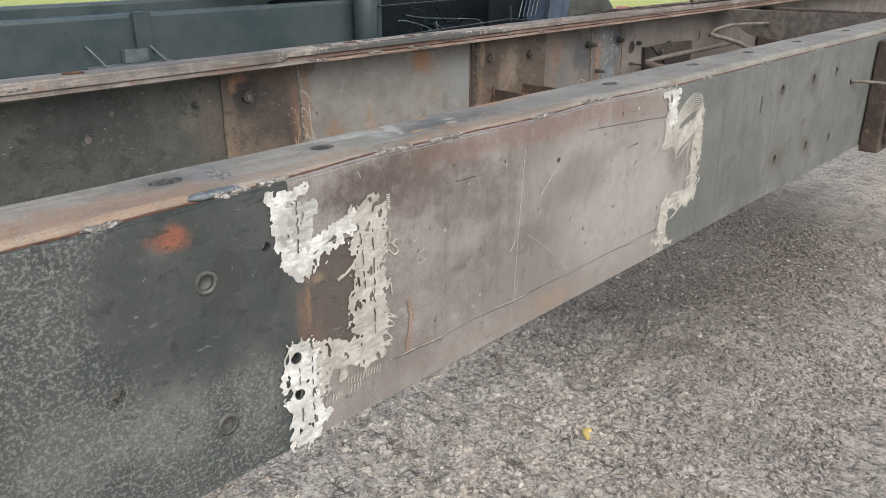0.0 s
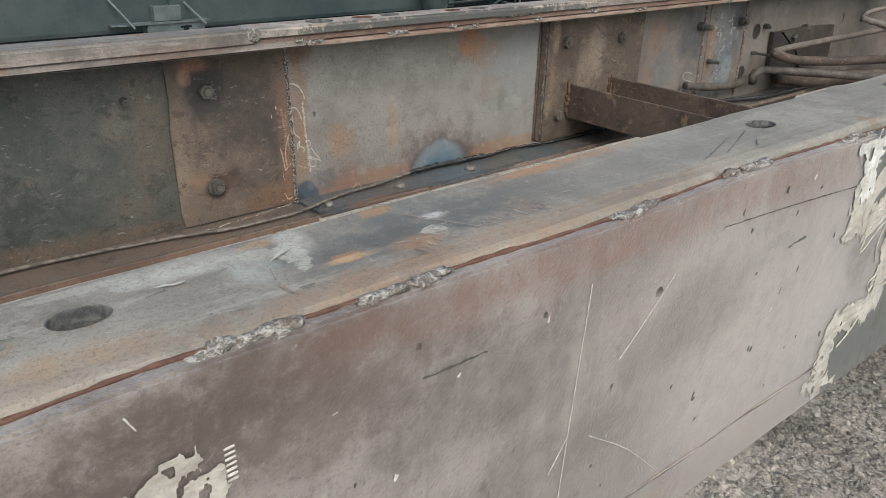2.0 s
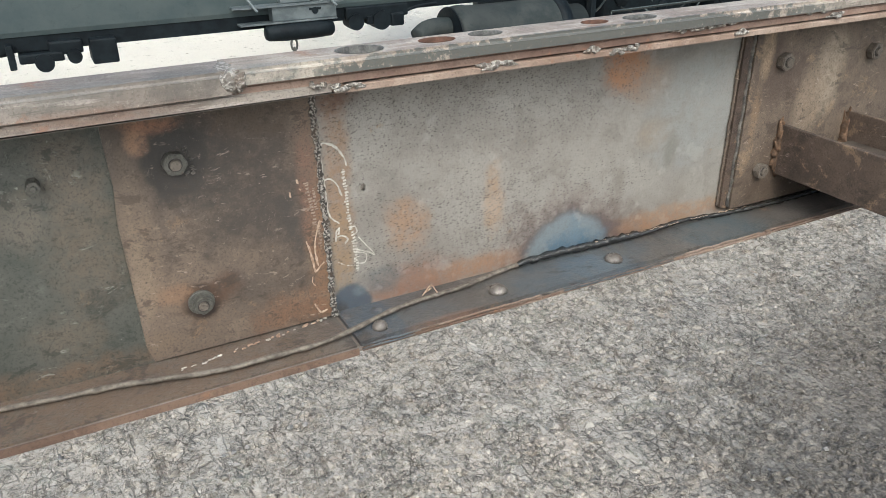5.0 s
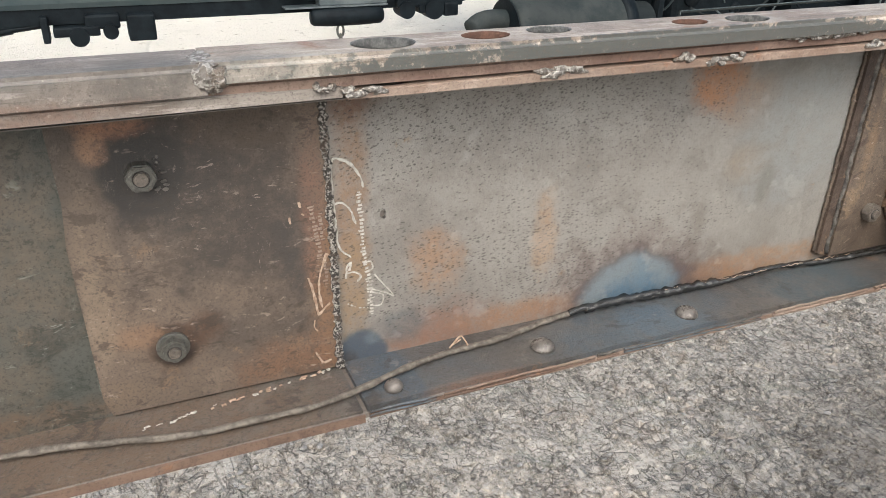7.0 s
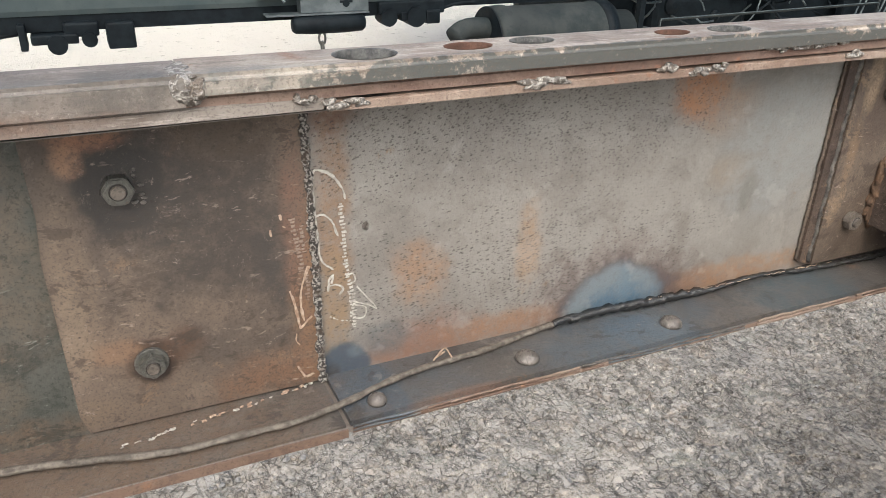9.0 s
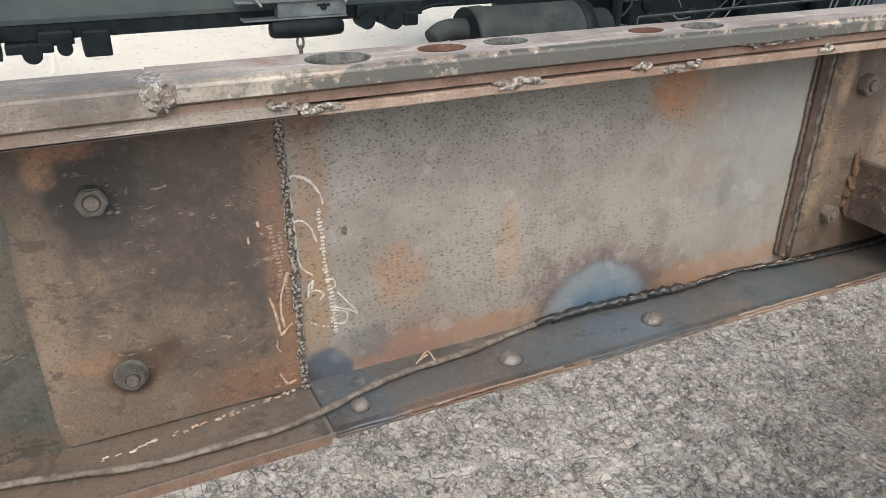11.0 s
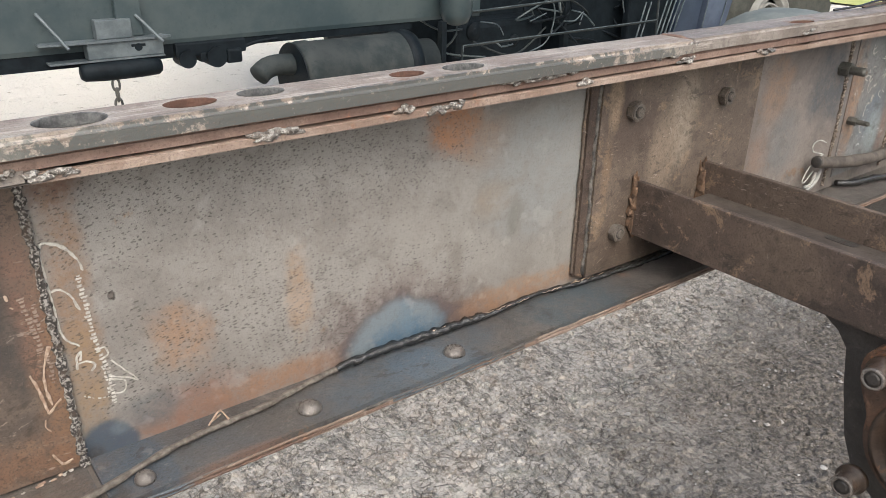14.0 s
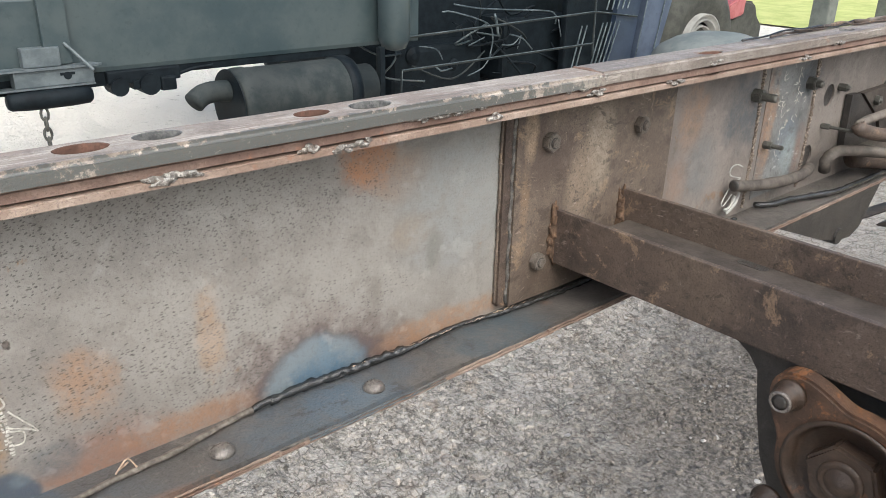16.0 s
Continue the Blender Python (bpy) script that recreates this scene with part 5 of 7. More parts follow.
        while i < len(way) - 14:
            n = random.randint(7, 18)
            part("bare_weld", stroke([(q.x + random.uniform(-0.0008, 0.0008), q.z) for q in way[i:i + n:3]], 0.0014, f - 0.003, 0.8, 0.0004, 0.0012, seed=i + k), M_WELDD, rail, "bare dark weld through the paint")
            i += n + random.randint(1, 6)
    # scratches and chalk ticks
    for pts, w in ((((0.543, 0.944), (0.535, 0.833), (0.529, 0.736)), 0.0016), (((0.535, 0.833), (0.519, 0.81)), 0.0014), (((0.635, 0.924), (0.61, 0.9), (0.582, 0.875)), 0.0014),
                   (((0.558, 0.823), (0.61, 0.785), (0.663, 0.733)), 0.0015), (((0.344, 0.858), (0.36, 0.861)), 0.0024), (((0.346, 0.845), (0.353, 0.846)), 0.002),
                   (((0.356, 0.846), (0.361, 0.848)), 0.002), (((0.358, 0.782), (0.366, 0.784)), 0.0022), (((0.262, 0.972), (0.266, 0.964)), 0.002), (((0.355, 0.931), (0.358, 0.932)), 0.002)):
        part("scratch", stroke(pts, w * 0.48, f, 0.6, 0.0003, 0.002), M_CHALK, rail, "pale scratch")
    for pts, w in ((((0.69, 0.945), (0.78, 0.94), (0.92, 0.93)), 0.0007), (((0.41, 0.929), (0.456, 0.929)), 0.0012), (((0.8, 0.9), (0.83, 0.902)), 0.002)):
        part("scratch", stroke(pts, w, f, 1.2, 0.0003, 0.002), M_BOLT, rail, "dark scratch")
    for k in range(46):
        u, v = random.uniform(0.33, 0.92), random.uniform(0.75, 0.955)
        a = random.uniform(0.002, 0.006)
        part("scratch", stroke([(u, v), (u + a * 0.4, v + a)], random.uniform(0.0012, 0.0032), f, 0.9, 0.0003, 0.0008, seed=k), random.choice((M_BOLT, M_BOLT, M_CHALK)), rail, "small scuff")
    # bracket and lead by the rail's far stretch
    br = part("spring_hanger", joined(box(2.0, 2.13, -0.05, -0.0025, 0.675, 0.962, 0.006), box(2.02, 2.3, -0.07, -0.05, 0.7, 0.93, 0.006)), M_BAR, chassis, "dark brown cast spring hanger")
    part("bolt", hexnut((2.07, -0.05, 0.9), 0.014, 0.014), M_BOLT, br)
    part("air_line", tube([(1.84, 0.0, 0.878), (1.87, -0.02, 0.876), (1.95, -0.06, 0.865), (2.05, -0.1, 0.85), (2.0, -0.12, 0.78), (2.03, -0.11, 0.7), (2.1, -0.09, 0.68)], 0.004), M_HOSE, chassis, "thin grey brown air line", True)


near_rail()


def far_rail():
    # channel that opens towards -y
    prof = [(0.832, 0.6825), (0.832, 0.956), (0.75, 0.956), (0.75, 0.9555), (0.824, 0.9535), (0.8245, 0.687), (0.7505, 0.687), (0.7505, 0.6825)]
    rail = part("side_rail", swept(prof, XA, XB, 0.03, 0.0008, 5), M_FRIGHT, chassis, "brown steel side rail channel seen from inside")
    flat = lambda u, v, w: Vector((u, 0.82 + w, v))
    zb, zt = 0.688, 0.957
    part("web_plate", outlined([(XA, zb), (0.7985, zb), (0.7945, zt), (XA, zt)], [(0.38, 0.9, 0.006, 0.006), (0.33, 0.86, 0.008, 0.008), (0.545, 0.895, 0.004, 0.004)], flat, 0.0046), M_FOLD, rail, "old green-black painted web plate")
    part("web_plate", outlined([(0.7985, zb), (1.66, zb), (1.66, zt), (0.7945, zt)], [(0.845, 0.833, 0.003, 0.004)], flat, 0.0046), M_FNEW, rail, "new grey pitted steel web plate with blue heat marks")
    part("web_plate", outlined([(1.66, zb), (XB, zb), (XB, zt), (1.66, zt)], [(2.207, 0.859, 0.02, 0.021), (2.163, 0.753, 0.02, 0.021), (2.7, 0.86, 0.015, 0.018)], flat, 0.0046), M_FRIGHT, rail, "brown grey web plate with oval holes")
    step = [(0.607, 0.71), (0.612, 0.692), (0.7995, 0.692), (0.795, 0.952), (0.606, 0.952), (0.605, 0.93), (0.607, 0.88), (0.604, 0.845), (0.6055, 0.79)]
    part("liner_plate", outlined(step, [], lambda u, v, w: Vector((u, 0.8165 + w, v)), 0.003), M_LINER, rail, "scorched dark brown liner plate")
    gus = part("gusset_plate", outlined([(1.3825, 0.7), (1.69, 0.698), (1.693, 0.945), (1.382, 0.945)], [], lambda u, v, w: Vector((u, 0.808 + w, v)), 0.0115), M_FPLATE, rail, "brown rusty bolted gusset plate")
    part("edge_strip", outlined([(1.3675, 0.704), (1.3795, 0.7), (1.379, 0.944), (1.367, 0.944)], [], lambda u, v, w: Vector((u, 0.8125 + w, v)), 0.007), M_BAR, rail, "brown rusty strip along the gusset")
    part("edge_bead", tube([(1.381 + 0.0007 * math.sin(z * 130), 0.8125, z) for z in np.arange(0.702, 0.944, 0.008)], 0.0026, 0.003, 8, 0.9, 260), M_WELDD, rail, "dark weld bead along the gusset", True)
    part("edge_bead", tube([(1.3665 + 0.0005 * math.sin(z * 90), 0.8175, z) for z in np.arange(0.705, 0.944, 0.008)], 0.0019, 0.003, 8, 0.9, 300), M_FPLATE, rail, "brown weld bead along the strip", True)
    # weld seams
    seam = [(0.7955, 0.952), (0.7975, 0.88), (0.8, 0.8), (0.8015, 0.69)]
    part("seam_weld", stroke(seam, 0.0068, 0.8165, 0.55, 0.0014, 0.0016), M_SEAM, rail, "rough dark upright weld seam")
    for x in (1.951, 2.14):
        part("seam_weld", tube([(x, 0.8185, 0.7), (x + 0.004, 0.8185, 0.8), (x - 0.003, 0.8185, 0.945)], 0.0032, 0.0024, 8, 1.0, 260, x, 0.7), M_SEAMP, rail, "tan upright weld seam", True)
    part("patch_plate", outlined([(1.975, 0.71), (2.126, 0.715), (2.13, 0.94), (1.972, 0.94)], [], lambda u, v, w: Vector((u, 0.8185 + w, v)), 0.0013), M_PATCH, rail, "blue-grey scorched patch plate")
    for k in range(30):
        # loops and drags of chalk, mostly about the patch's upper middle
        u, v = random.gauss(2.045, 0.032), random.gauss(0.86, 0.042)
        u, v = min(2.105, max(1.992, u)), min(0.925, max(0.74, v))
        a, b = random.uniform(-0.014, 0.014), random.uniform(-0.024, 0.024)
        part("chalk_mark", stroke([(u, v), (u + a * 0.8, v + b * 0.5), (u + a * 0.3, v + b), (u - a * 0.6, v + b * 0.6)], random.uniform(0.0008, 0.0017), 0.8182, 0.9, 0.0004, 0.002, gap=0.25, seed=k), M_CHALK, rail, "white scribble on the patch")
    # flat dark discs stand in for the shaded depth of the holes
    for x, z, r in ((2.207, 0.859, 0.0195), (2.163, 0.753, 0.0195)):
        part("hole_wall", lathe([(-0.0002, 0.001), (-0.0002, r), (0.0004, r)], (x, 0.8236, z), "Y", 26), M_HUBD, rail, "dark disc for the hole's shaded depth")
    # flange layers along the top
    zs = 0.9755
    def plate(x0, x1, y0, z0, z1, m, lab, holes=(), r=0.003):
        n = max(2, int((x1 - x0) / 0.06))
        jit = lambda u: 0.0013 * noise.noise(Vector((u * 11, z0 * 90, 0)))
        edge = [(x0 + (x1 - x0) * i / n, y0 + jit(i + x0 * 7)) for i in range(n + 1)] + [(x1 - (x1 - x0) * i / n, 0.7865 + 0.001 * noise.noise(Vector((i * 0.8 + x0, z0 * 50, 4)))) for i in range(n + 1)]
        bm = outlined(edge, holes, lambda u, v, w: Vector((u, v, z0 + w)), z1 - z0)
        if r:
            es = [e for e in bm.edges if all(v.co.y < y0 + 0.002 and v.co.z > z1 - 1e-4 for v in e.verts)]
            bmesh.ops.bevel(bm, geom=es, offset=r, segments=3, affect="EDGES")
        return part("flange_plate", bm, m, rail, lab)
    h1 = [(-0.6, 0.765, 0.018, 0.014), (0.3, 0.765, 0.018, 0.014)]
    h2 = [(0.827, 0.764, 0.0225, 0.0165), (0.906, 0.7665, 0.0185, 0.0115), (0.9605, 0.77, 0.018, 0.0115), (1.0875, 0.7645, 0.016, 0.0098), (1.1455, 0.763, 0.0205, 0.0125)]
    h3 = [(1.671, 0.755, 0.024, 0.01), (2.08, 0.762, 0.02, 0.01), (2.6, 0.762, 0.02, 0.01), (3.1, 0.762, 0.02, 0.01)]
    plate(XA, 0.7055, 0.7412, 0.9685, 0.9872, M_FTOP, "worn pinkish brown flange plate", h1, 0.004)
    plate(0.7062, 1.4405, 0.739, zs, 0.988, M_FTOPG, "flange plate with ground grey edge and round holes", h2, 0.004)
    plate(1.4435, XB, 0.742, zs, 0.989, M_FTOP, "worn pinkish brown flange plate", h3, 0.003)
    plate(0.7062, XB, 0.746, 0.9655, 0.9735, M_FMID, "red rusty middle flange layer", h2 + h3, 0.0015)
    plate(XA, 0.792, 0.7455, 0.9585, 0.967, M_FTOP, "worn lower flange lip", (), 0.001)
    plate(0.795, XB, 0.7435, 0.957, 0.9632, M_FLIP, "pale cut lower flange lip", h2 + h3, 0.001)
    for i, (x, w, z) in enumerate(((0.708, 0.012, 0.973), (0.78, 0.01, 0.966), (0.806, 0.018, 0.962), (0.96, 0.026, 0.964), (1.07, 0.012, 0.966), (1.104, 0.014, 0.961), (1.122, 0.012, 0.962), (1.192, 0.024, 0.974), (1.216, 0.03, 0.974),
                                  (1.25, 0.02, 0.976), (1.279, 0.012, 0.963), (1.403, 0.026, 0.977), (1.432, 0.016, 0.968), (1.44, 0.012, 0.983), (1.582, 0.02, 0.963), (1.666, 0.024, 0.979), (1.916, 0.02, 0.963), (2.02, 0.026, 0.977), (2.25, 0.03, 0.974), (2.3, 0.02, 0.962), (0.2, 0.025, 0.974), (-0.3, 0.025, 0.963))):
        part("weld_lump", joined(*[blob((x + w * (q - 2) * 0.3, 0.7435 - 0.0015 * (q % 2), z + 0.002 * math.sin(q * 2 + i)), (w * random.uniform(0.24, 0.4), 0.0019, random.uniform(0.0015, 0.003)), 0.6, 220, i + q, 3) for q in range(5)]), M_WELD, rail, "silver grey weld lump", True)
    part("joint_weld", joined(blob((0.7065, 0.762, 0.9868), (0.0085, 0.02, 0.0018), 0.5, 110, 4, 4), blob((0.7075, 0.742, 0.98), (0.0095, 0.0045, 0.008), 0.5, 140, 9, 4)), M_WELD, rail, "weld across the flange joint", True)
    part("joint_weld", tube([(1.442, 0.742, 0.984), (1.442, 0.76, 0.988), (1.441, 0.785, 0.988)], 0.0022, 0.004, 6, 0.8, 120), M_FMID, rail, "rusty weld across the flange joint", True)
    for k, (x, y, rx, ry) in enumerate(h1 + h2 + h3):
        part("hole_wall", hole_wall(x, y, rx, ry, 0.9885), M_HOLER if k % 2 else M_HOLEG, rail, "rusty hole wall" if k % 2 else "grey drilled hole wall")
    # bottom flange layers
    def low(x0, x1, y0, z0, z1, m, lab):
        n = max(2, int((x1 - x0) / 0.05))
        edge = [(x0 + (x1 - x0) * i / n, y0 + 0.0016 * noise.noise(Vector((i * 0.9, x0, 2)))) for i in range(n + 1)] + [(x1, 0.8205), (x0, 0.8205)]
        return part("bottom_flange", outlined(edge, [], lambda u, v, w: Vector((u, v, z0 + w)), z1 - z0), m, rail, lab)
    low(XA, 0.802, 0.752, 0.6872, 0.6895, M_FBOT, "brown bottom flange")
    low(0.806, XB, 0.7525, 0.6872, 0.6925, M_FBOT, "blued steel strip on the bottom flange")
    low(XA, 0.803, 0.7488, 0.679, 0.6866, M_FLOW, "rusty edge of the bottom flange")
    low(0.807, 0.955, 0.7488, 0.6828, 0.6866, M_FLOW, "rusty edge of the bottom flange")
    low(1.405, XB, 0.7488, 0.6828, 0.6866, M_FLOW, "rusty edge of the bottom flange")
    low(0.96, 1.4, 0.7485, 0.6825, 0.6866, M_FLIP, "pale cut edge strip")
    rnd = random.Random(17)
    for x0, x1, m, lab in ((0.807, 0.872, M_FBOT, "blued ragged edge"), (0.874, 0.905, M_FLOW, "rusty ragged edge"), (0.895, 1.03, M_FLIP, "pale torn edge"), (1.03, 1.06, M_WELDD, "dark burnt edge"), (1.06, 1.24, M_FBOT, "blued ragged edge"), (1.245, 1.385, M_FLIP, "pale torn edge"), (1.39, 2.4, M_FLIP, "pale torn edge")):
        for z in (0.6895, 0.6856):
            way = [(x, 0.7482 + rnd.uniform(-0.0009, 0.0006), z + rnd.uniform(-0.0006, 0.0006)) for x in np.arange(x0, x1, 0.012)]
            part("edge_lip", tube(way, 0.0012, 0.006, 6, 0.8, 150, z * 100 + x0, 0.9), m if z > 0.688 else rnd.choice((m, M_FLOW)), rail, lab)
    return rail


rail2 = far_rail()


def far_fixings():
    for i, (x, y, z, r, st) in enumerate(((0.661, 0.8165, 0.895, 0.0118, 0.007), (0.665, 0.8165, 0.747, 0.0108, 0.007), (1.434, 0.808, 0.9, 0.0125, 0.01), (1.612, 0.808, 0.895, 0.0125, 0.01), (1.4245, 0.808, 0.751, 0.0115, 0.008))):
        part("nut", hexnut((x, y, z), r * 0.98, 0.011, 0.0, r * 1.2 if z < 0.8 and x < 1 else 0.0), M_BOLT if x < 1 else M_NUT, rail2, "worn hexagon nut")
        part("bolt_end", lathe([(-0.0135, 0.002), (-0.0135, r * 0.38), (-0.0125, r * 0.44), (-0.01, r * 0.44)], (x, y, z), "Y", 22), M_NUT, rail2, "worn bolt end in the nut")
        part("nut_bore", lathe([(-0.0114, r * 0.46), (-0.0116, r * 0.52), (-0.011, r * 0.54)], (x, y, z), "Y", 22, True), M_HUBD, rail2, "dark ring in the nut")
    for k in range(9):
        a, q = random.uniform(-0.8, 1.2), random.uniform(0.0145, 0.02)
        part("spatter", blob((0.661 + q * math.cos(a), 0.8163, 0.893 + q * math.sin(a)), (random.uniform(0.0012, 0.003), 0.0012, random.uniform(0.0008, 0.0018)), 0.5, 300, k, 2), M_WELDD, rail2, "grey crust round the nut", True)
    for x, z, r, st in ((1.93, 0.893, 0.0118, 0.024), (2.112, 0.893, 0.0118, 0.012), (1.99, 0.804, 0.0072, 0.02), (2.242, 0.871, 0.0078, 0.006), (2.2, 0.805, 0.0055, 0.045), (0.545, 0.895, 0.006, 0.003), (2.46, 0.85, 0.012, 0.008)):
        part("stud", hexnut((x, 0.82, z), r, 0.016, st), M_BOLT, rail2, "dark bolt end")
    for x, y, r in ((0.835, 0.768, 0.0085), (0.986, 0.775, 0.0115), (1.153, 0.774, 0.0115), (1.62, 0.775, 0.012)):
        part("rivet", lathe([(0.0, r), (0.003, r * 0.97), (0.006, r * 0.78), (0.0082, r * 0.4), (0.0085, 0.001)], (x, y, 0.692), "Z", 24), M_RIVET, rail2, "domed rivet", True)
    # chalk marks by the seam
    f = 0.8155
    g = 0.82
    def ladder(pts, w, fc, seed, gap=0.0042):
        """Chalk dragged over a rough face: close short bars."""
        way = spline([(u, 0, v) for u, v in pts], gap)
        bars = []
        for i, q in enumerate(way[:-1]):
            d = (way[i + 1] - q) * random.uniform(0.4, 0.75)
            o = random.uniform(-0.0006, 0.0006)
            bars.append(stroke([(q.x + o, q.z), (q.x + o + d.x, q.z + d.z)], w * random.uniform(0.7, 1.1), fc, 0.6, 0.0005, 0.0012, seed=seed + i))
        return joined(*bars)
    for i, (pts, w, fc) in enumerate(((((0.801, 0.88), (0.804, 0.888), (0.813, 0.885), (0.822, 0.876), (0.827, 0.866), (0.828, 0.86)), 0.0022, g), (((0.803, 0.848), (0.81, 0.849), (0.817, 0.84), (0.821, 0.828)), 0.0018, g),
                       (((0.801, 0.881), (0.802, 0.862), (0.803, 0.847), (0.804, 0.827), (0.805, 0.812), (0.81, 0.803), (0.816, 0.798)), 0.0018, g), (((0.827, 0.789), (0.833, 0.791), (0.835, 0.784), (0.829, 0.781)), 0.0018, g),
                       (((0.836, 0.778), (0.847, 0.763), (0.854, 0.752), (0.847, 0.757), (0.832, 0.764)), 0.0015, g), (((0.834, 0.76), (0.844, 0.755), (0.842, 0.746), (0.834, 0.746)), 0.0015, g),
                       (((0.811, 0.778), (0.812, 0.789), (0.816, 0.793), (0.814, 0.785)), 0.0018, g), (((0.812, 0.783), (0.819, 0.783), (0.824, 0.778), (0.821, 0.773)), 0.0018, g),
                       (((0.794, 0.808), (0.787, 0.788), (0.786, 0.77), (0.788, 0.757)), 0.0021, f), (((0.777, 0.788), (0.781, 0.773), (0.784, 0.751)), 0.0022, f), (((0.784, 0.75), (0.795, 0.76)), 0.002, f),
                       (((0.781, 0.746), (0.78, 0.739), (0.783, 0.734)), 0.0012, f), (((0.78, 0.713), (0.786, 0.701), (0.794, 0.702)), 0.002, f), (((0.773, 0.857), (0.7745, 0.852)), 0.002, f), (((0.765, 0.845), (0.7655, 0.839)), 0.002, f), (((0.775, 0.847), (0.777, 0.845)), 0.0015, f))):
        part("chalk_mark", stroke(pts, w, fc, 0.6, 0.0006, 0.0015, seed=i * 1.7), M_CHALK if fc == g else M_CHALKP, rail2, "white chalk scribble")
    for i, (pts, w, fc, m) in enumerate(((((0.824, 0.857), (0.825, 0.839), (0.826, 0.819), (0.827, 0.8), (0.829, 0.786), (0.832, 0.772), (0.833, 0.752), (0.834, 0.737)), 0.005, g, M_CHALK), (((0.829, 0.775), (0.831, 0.762), (0.831, 0.748)), 0.004, g, M_CHALK),
                         (((0.783, 0.852), (0.785, 0.832), (0.787, 0.822), (0.788, 0.803)), 0.006, f, M_FLIP), (((0.79, 0.845), (0.791, 0.82)), 0.004, f, M_FLIP), (((0.792, 0.8), (0.7925, 0.775)), 0.004, f, M_FLIP), (((0.812, 0.753), (0.821, 0.747), (0.831, 0.745)), 0.0016, g, M_CHALK))):
        part("chalk_mark", ladder(pts, w, fc, i * 5.0, 0.003), m, rail2, "broken chalk line")
    # chalk crumbs in the corner of web and flange
    for k in range(34):
        q = min(1.0, max(0.0, (k + random.uniform(-2.2, 2.2)) / 33))
        a, y, d = 0.632 + 0.158 * q, 0.793 + 0.0235 * q + random.uniform(-0.003, 0.002), random.uniform(0.0015, 0.006)
        part("chalk_mark", tube([(a, y, 0.6903), (a + d * 0.5, y + random.uniform(-0.001, 0.001), 0.6905), (a + d, y + 0.0008, 0.6903)], random.uniform(0.0006, 0.0016), 0.001, 6, 0.8, 300, k, 0.7), random.choice((M_CHALK, M_CHALKP)), rail2, "chalk dash")
    part("wire_clip", joined(tube([(1.905, 0.806, 0.765), (1.876, 0.808, 0.774), (1.878, 0.81, 0.785), (1.895, 0.81, 0.788), (1.915, 0.81, 0.781)], 0.0011, 0.004, 6), tube([(1.905, 0.806, 0.765), (1.88, 0.808, 0.752), (1.862, 0.808, 0.73), (1.87, 0.808, 0.725), (1.89, 0.808, 0.74)], 0.0011, 0.004, 6),
         tube([(1.915, 0.808, 0.738), (1.9, 0.806, 0.722), (1.877, 0.805, 0.711)], 0.003, 0.004, 6, 0.6, 120), tube([(1.9, 0.807, 0.735), (1.885, 0.806, 0.72), (1.868, 0.805, 0.718)], 0.0024, 0.004, 6, 0.6, 120)), M_PAINTG, rail2, "bent white wire clip", True)


far_fixings()


# cable lying on the bottom flange
cab = [(-1.2, 0.79, 0.697), (-0.2, 0.8, 0.697), (0.3, 0.806, 0.697), (0.45, 0.803, 0.696), (0.534, 0.793, 0.696), (0.572, 0.788, 0.696), (0.611, 0.78, 0.696), (0.651, 0.77, 0.696), (0.678, 0.766, 0.696), (0.721, 0.766, 0.696), (0.767, 0.766, 0.696), (0.808, 0.772, 0.698), (0.836, 0.781, 0.698), (0.866, 0.789, 0.698), (0.907, 0.795, 0.698), (0.95, 0.797, 0.698), (1.0, 0.806, 0.699), (1.035, 0.811, 0.699)]
cab2 = [(1.035, 0.811, 0.699), (1.06, 0.8125, 0.7), (1.12, 0.8125, 0.699), (1.21, 0.8095, 0.698), (1.3, 0.8115, 0.699), (1.37, 0.806, 0.698), (1.5, 0.8, 0.699), (1.7, 0.803, 0.699), (1.9, 0.8, 0.699)]
cable = new("electric_cable")
tagged(cable, "grimy wavy cable lying on the rail's bottom flange", "cable")
part("cable_run", tube([(x, y, z - 0.0012) for x, y, z in cab], 0.0036, 0.004, 9, 0.35, 75, 1, 0.75), M_CABLE, cable, "tan dusty stretch", True)
part("tape_shred", joined(tube([(0.9, 0.797, 0.699), (0.906, 0.797, 0.706), (0.912, 0.798, 0.709), (0.917, 0.794, 0.7)], 0.0009, 0.003, 6, 0.5, 200), tube([(0.903, 0.797, 0.702), (0.912, 0.799, 0.7045)], 0.001, 0.003, 6, 0.5, 200)), M_CHALKP, cable, "torn white tape shred", True)
part("cable_run", tube([(x, y, z - 0.0012 + 0.0012 * math.sin(i * 1.9)) for i, (x, y, z) in enumerate(cab2)], 0.0041, 0.003, 8, 0.55, 120, 3, 0.75), M_CABLEB, cable, "charred black stretch", True)
part("tape_wrap", tube([(1.055, 0.811, 0.6995), (1.085, 0.8118, 0.6998), (1.12, 0.812, 0.6992), (1.16, 0.8105, 0.6985), (1.19, 0.81, 0.698), (1.22, 0.8095, 0.698)], 0.0056, 0.002, 8, 0.6, 150, 5, 0.8), M_CABLEB, cable, "melted black tape wrap", True)
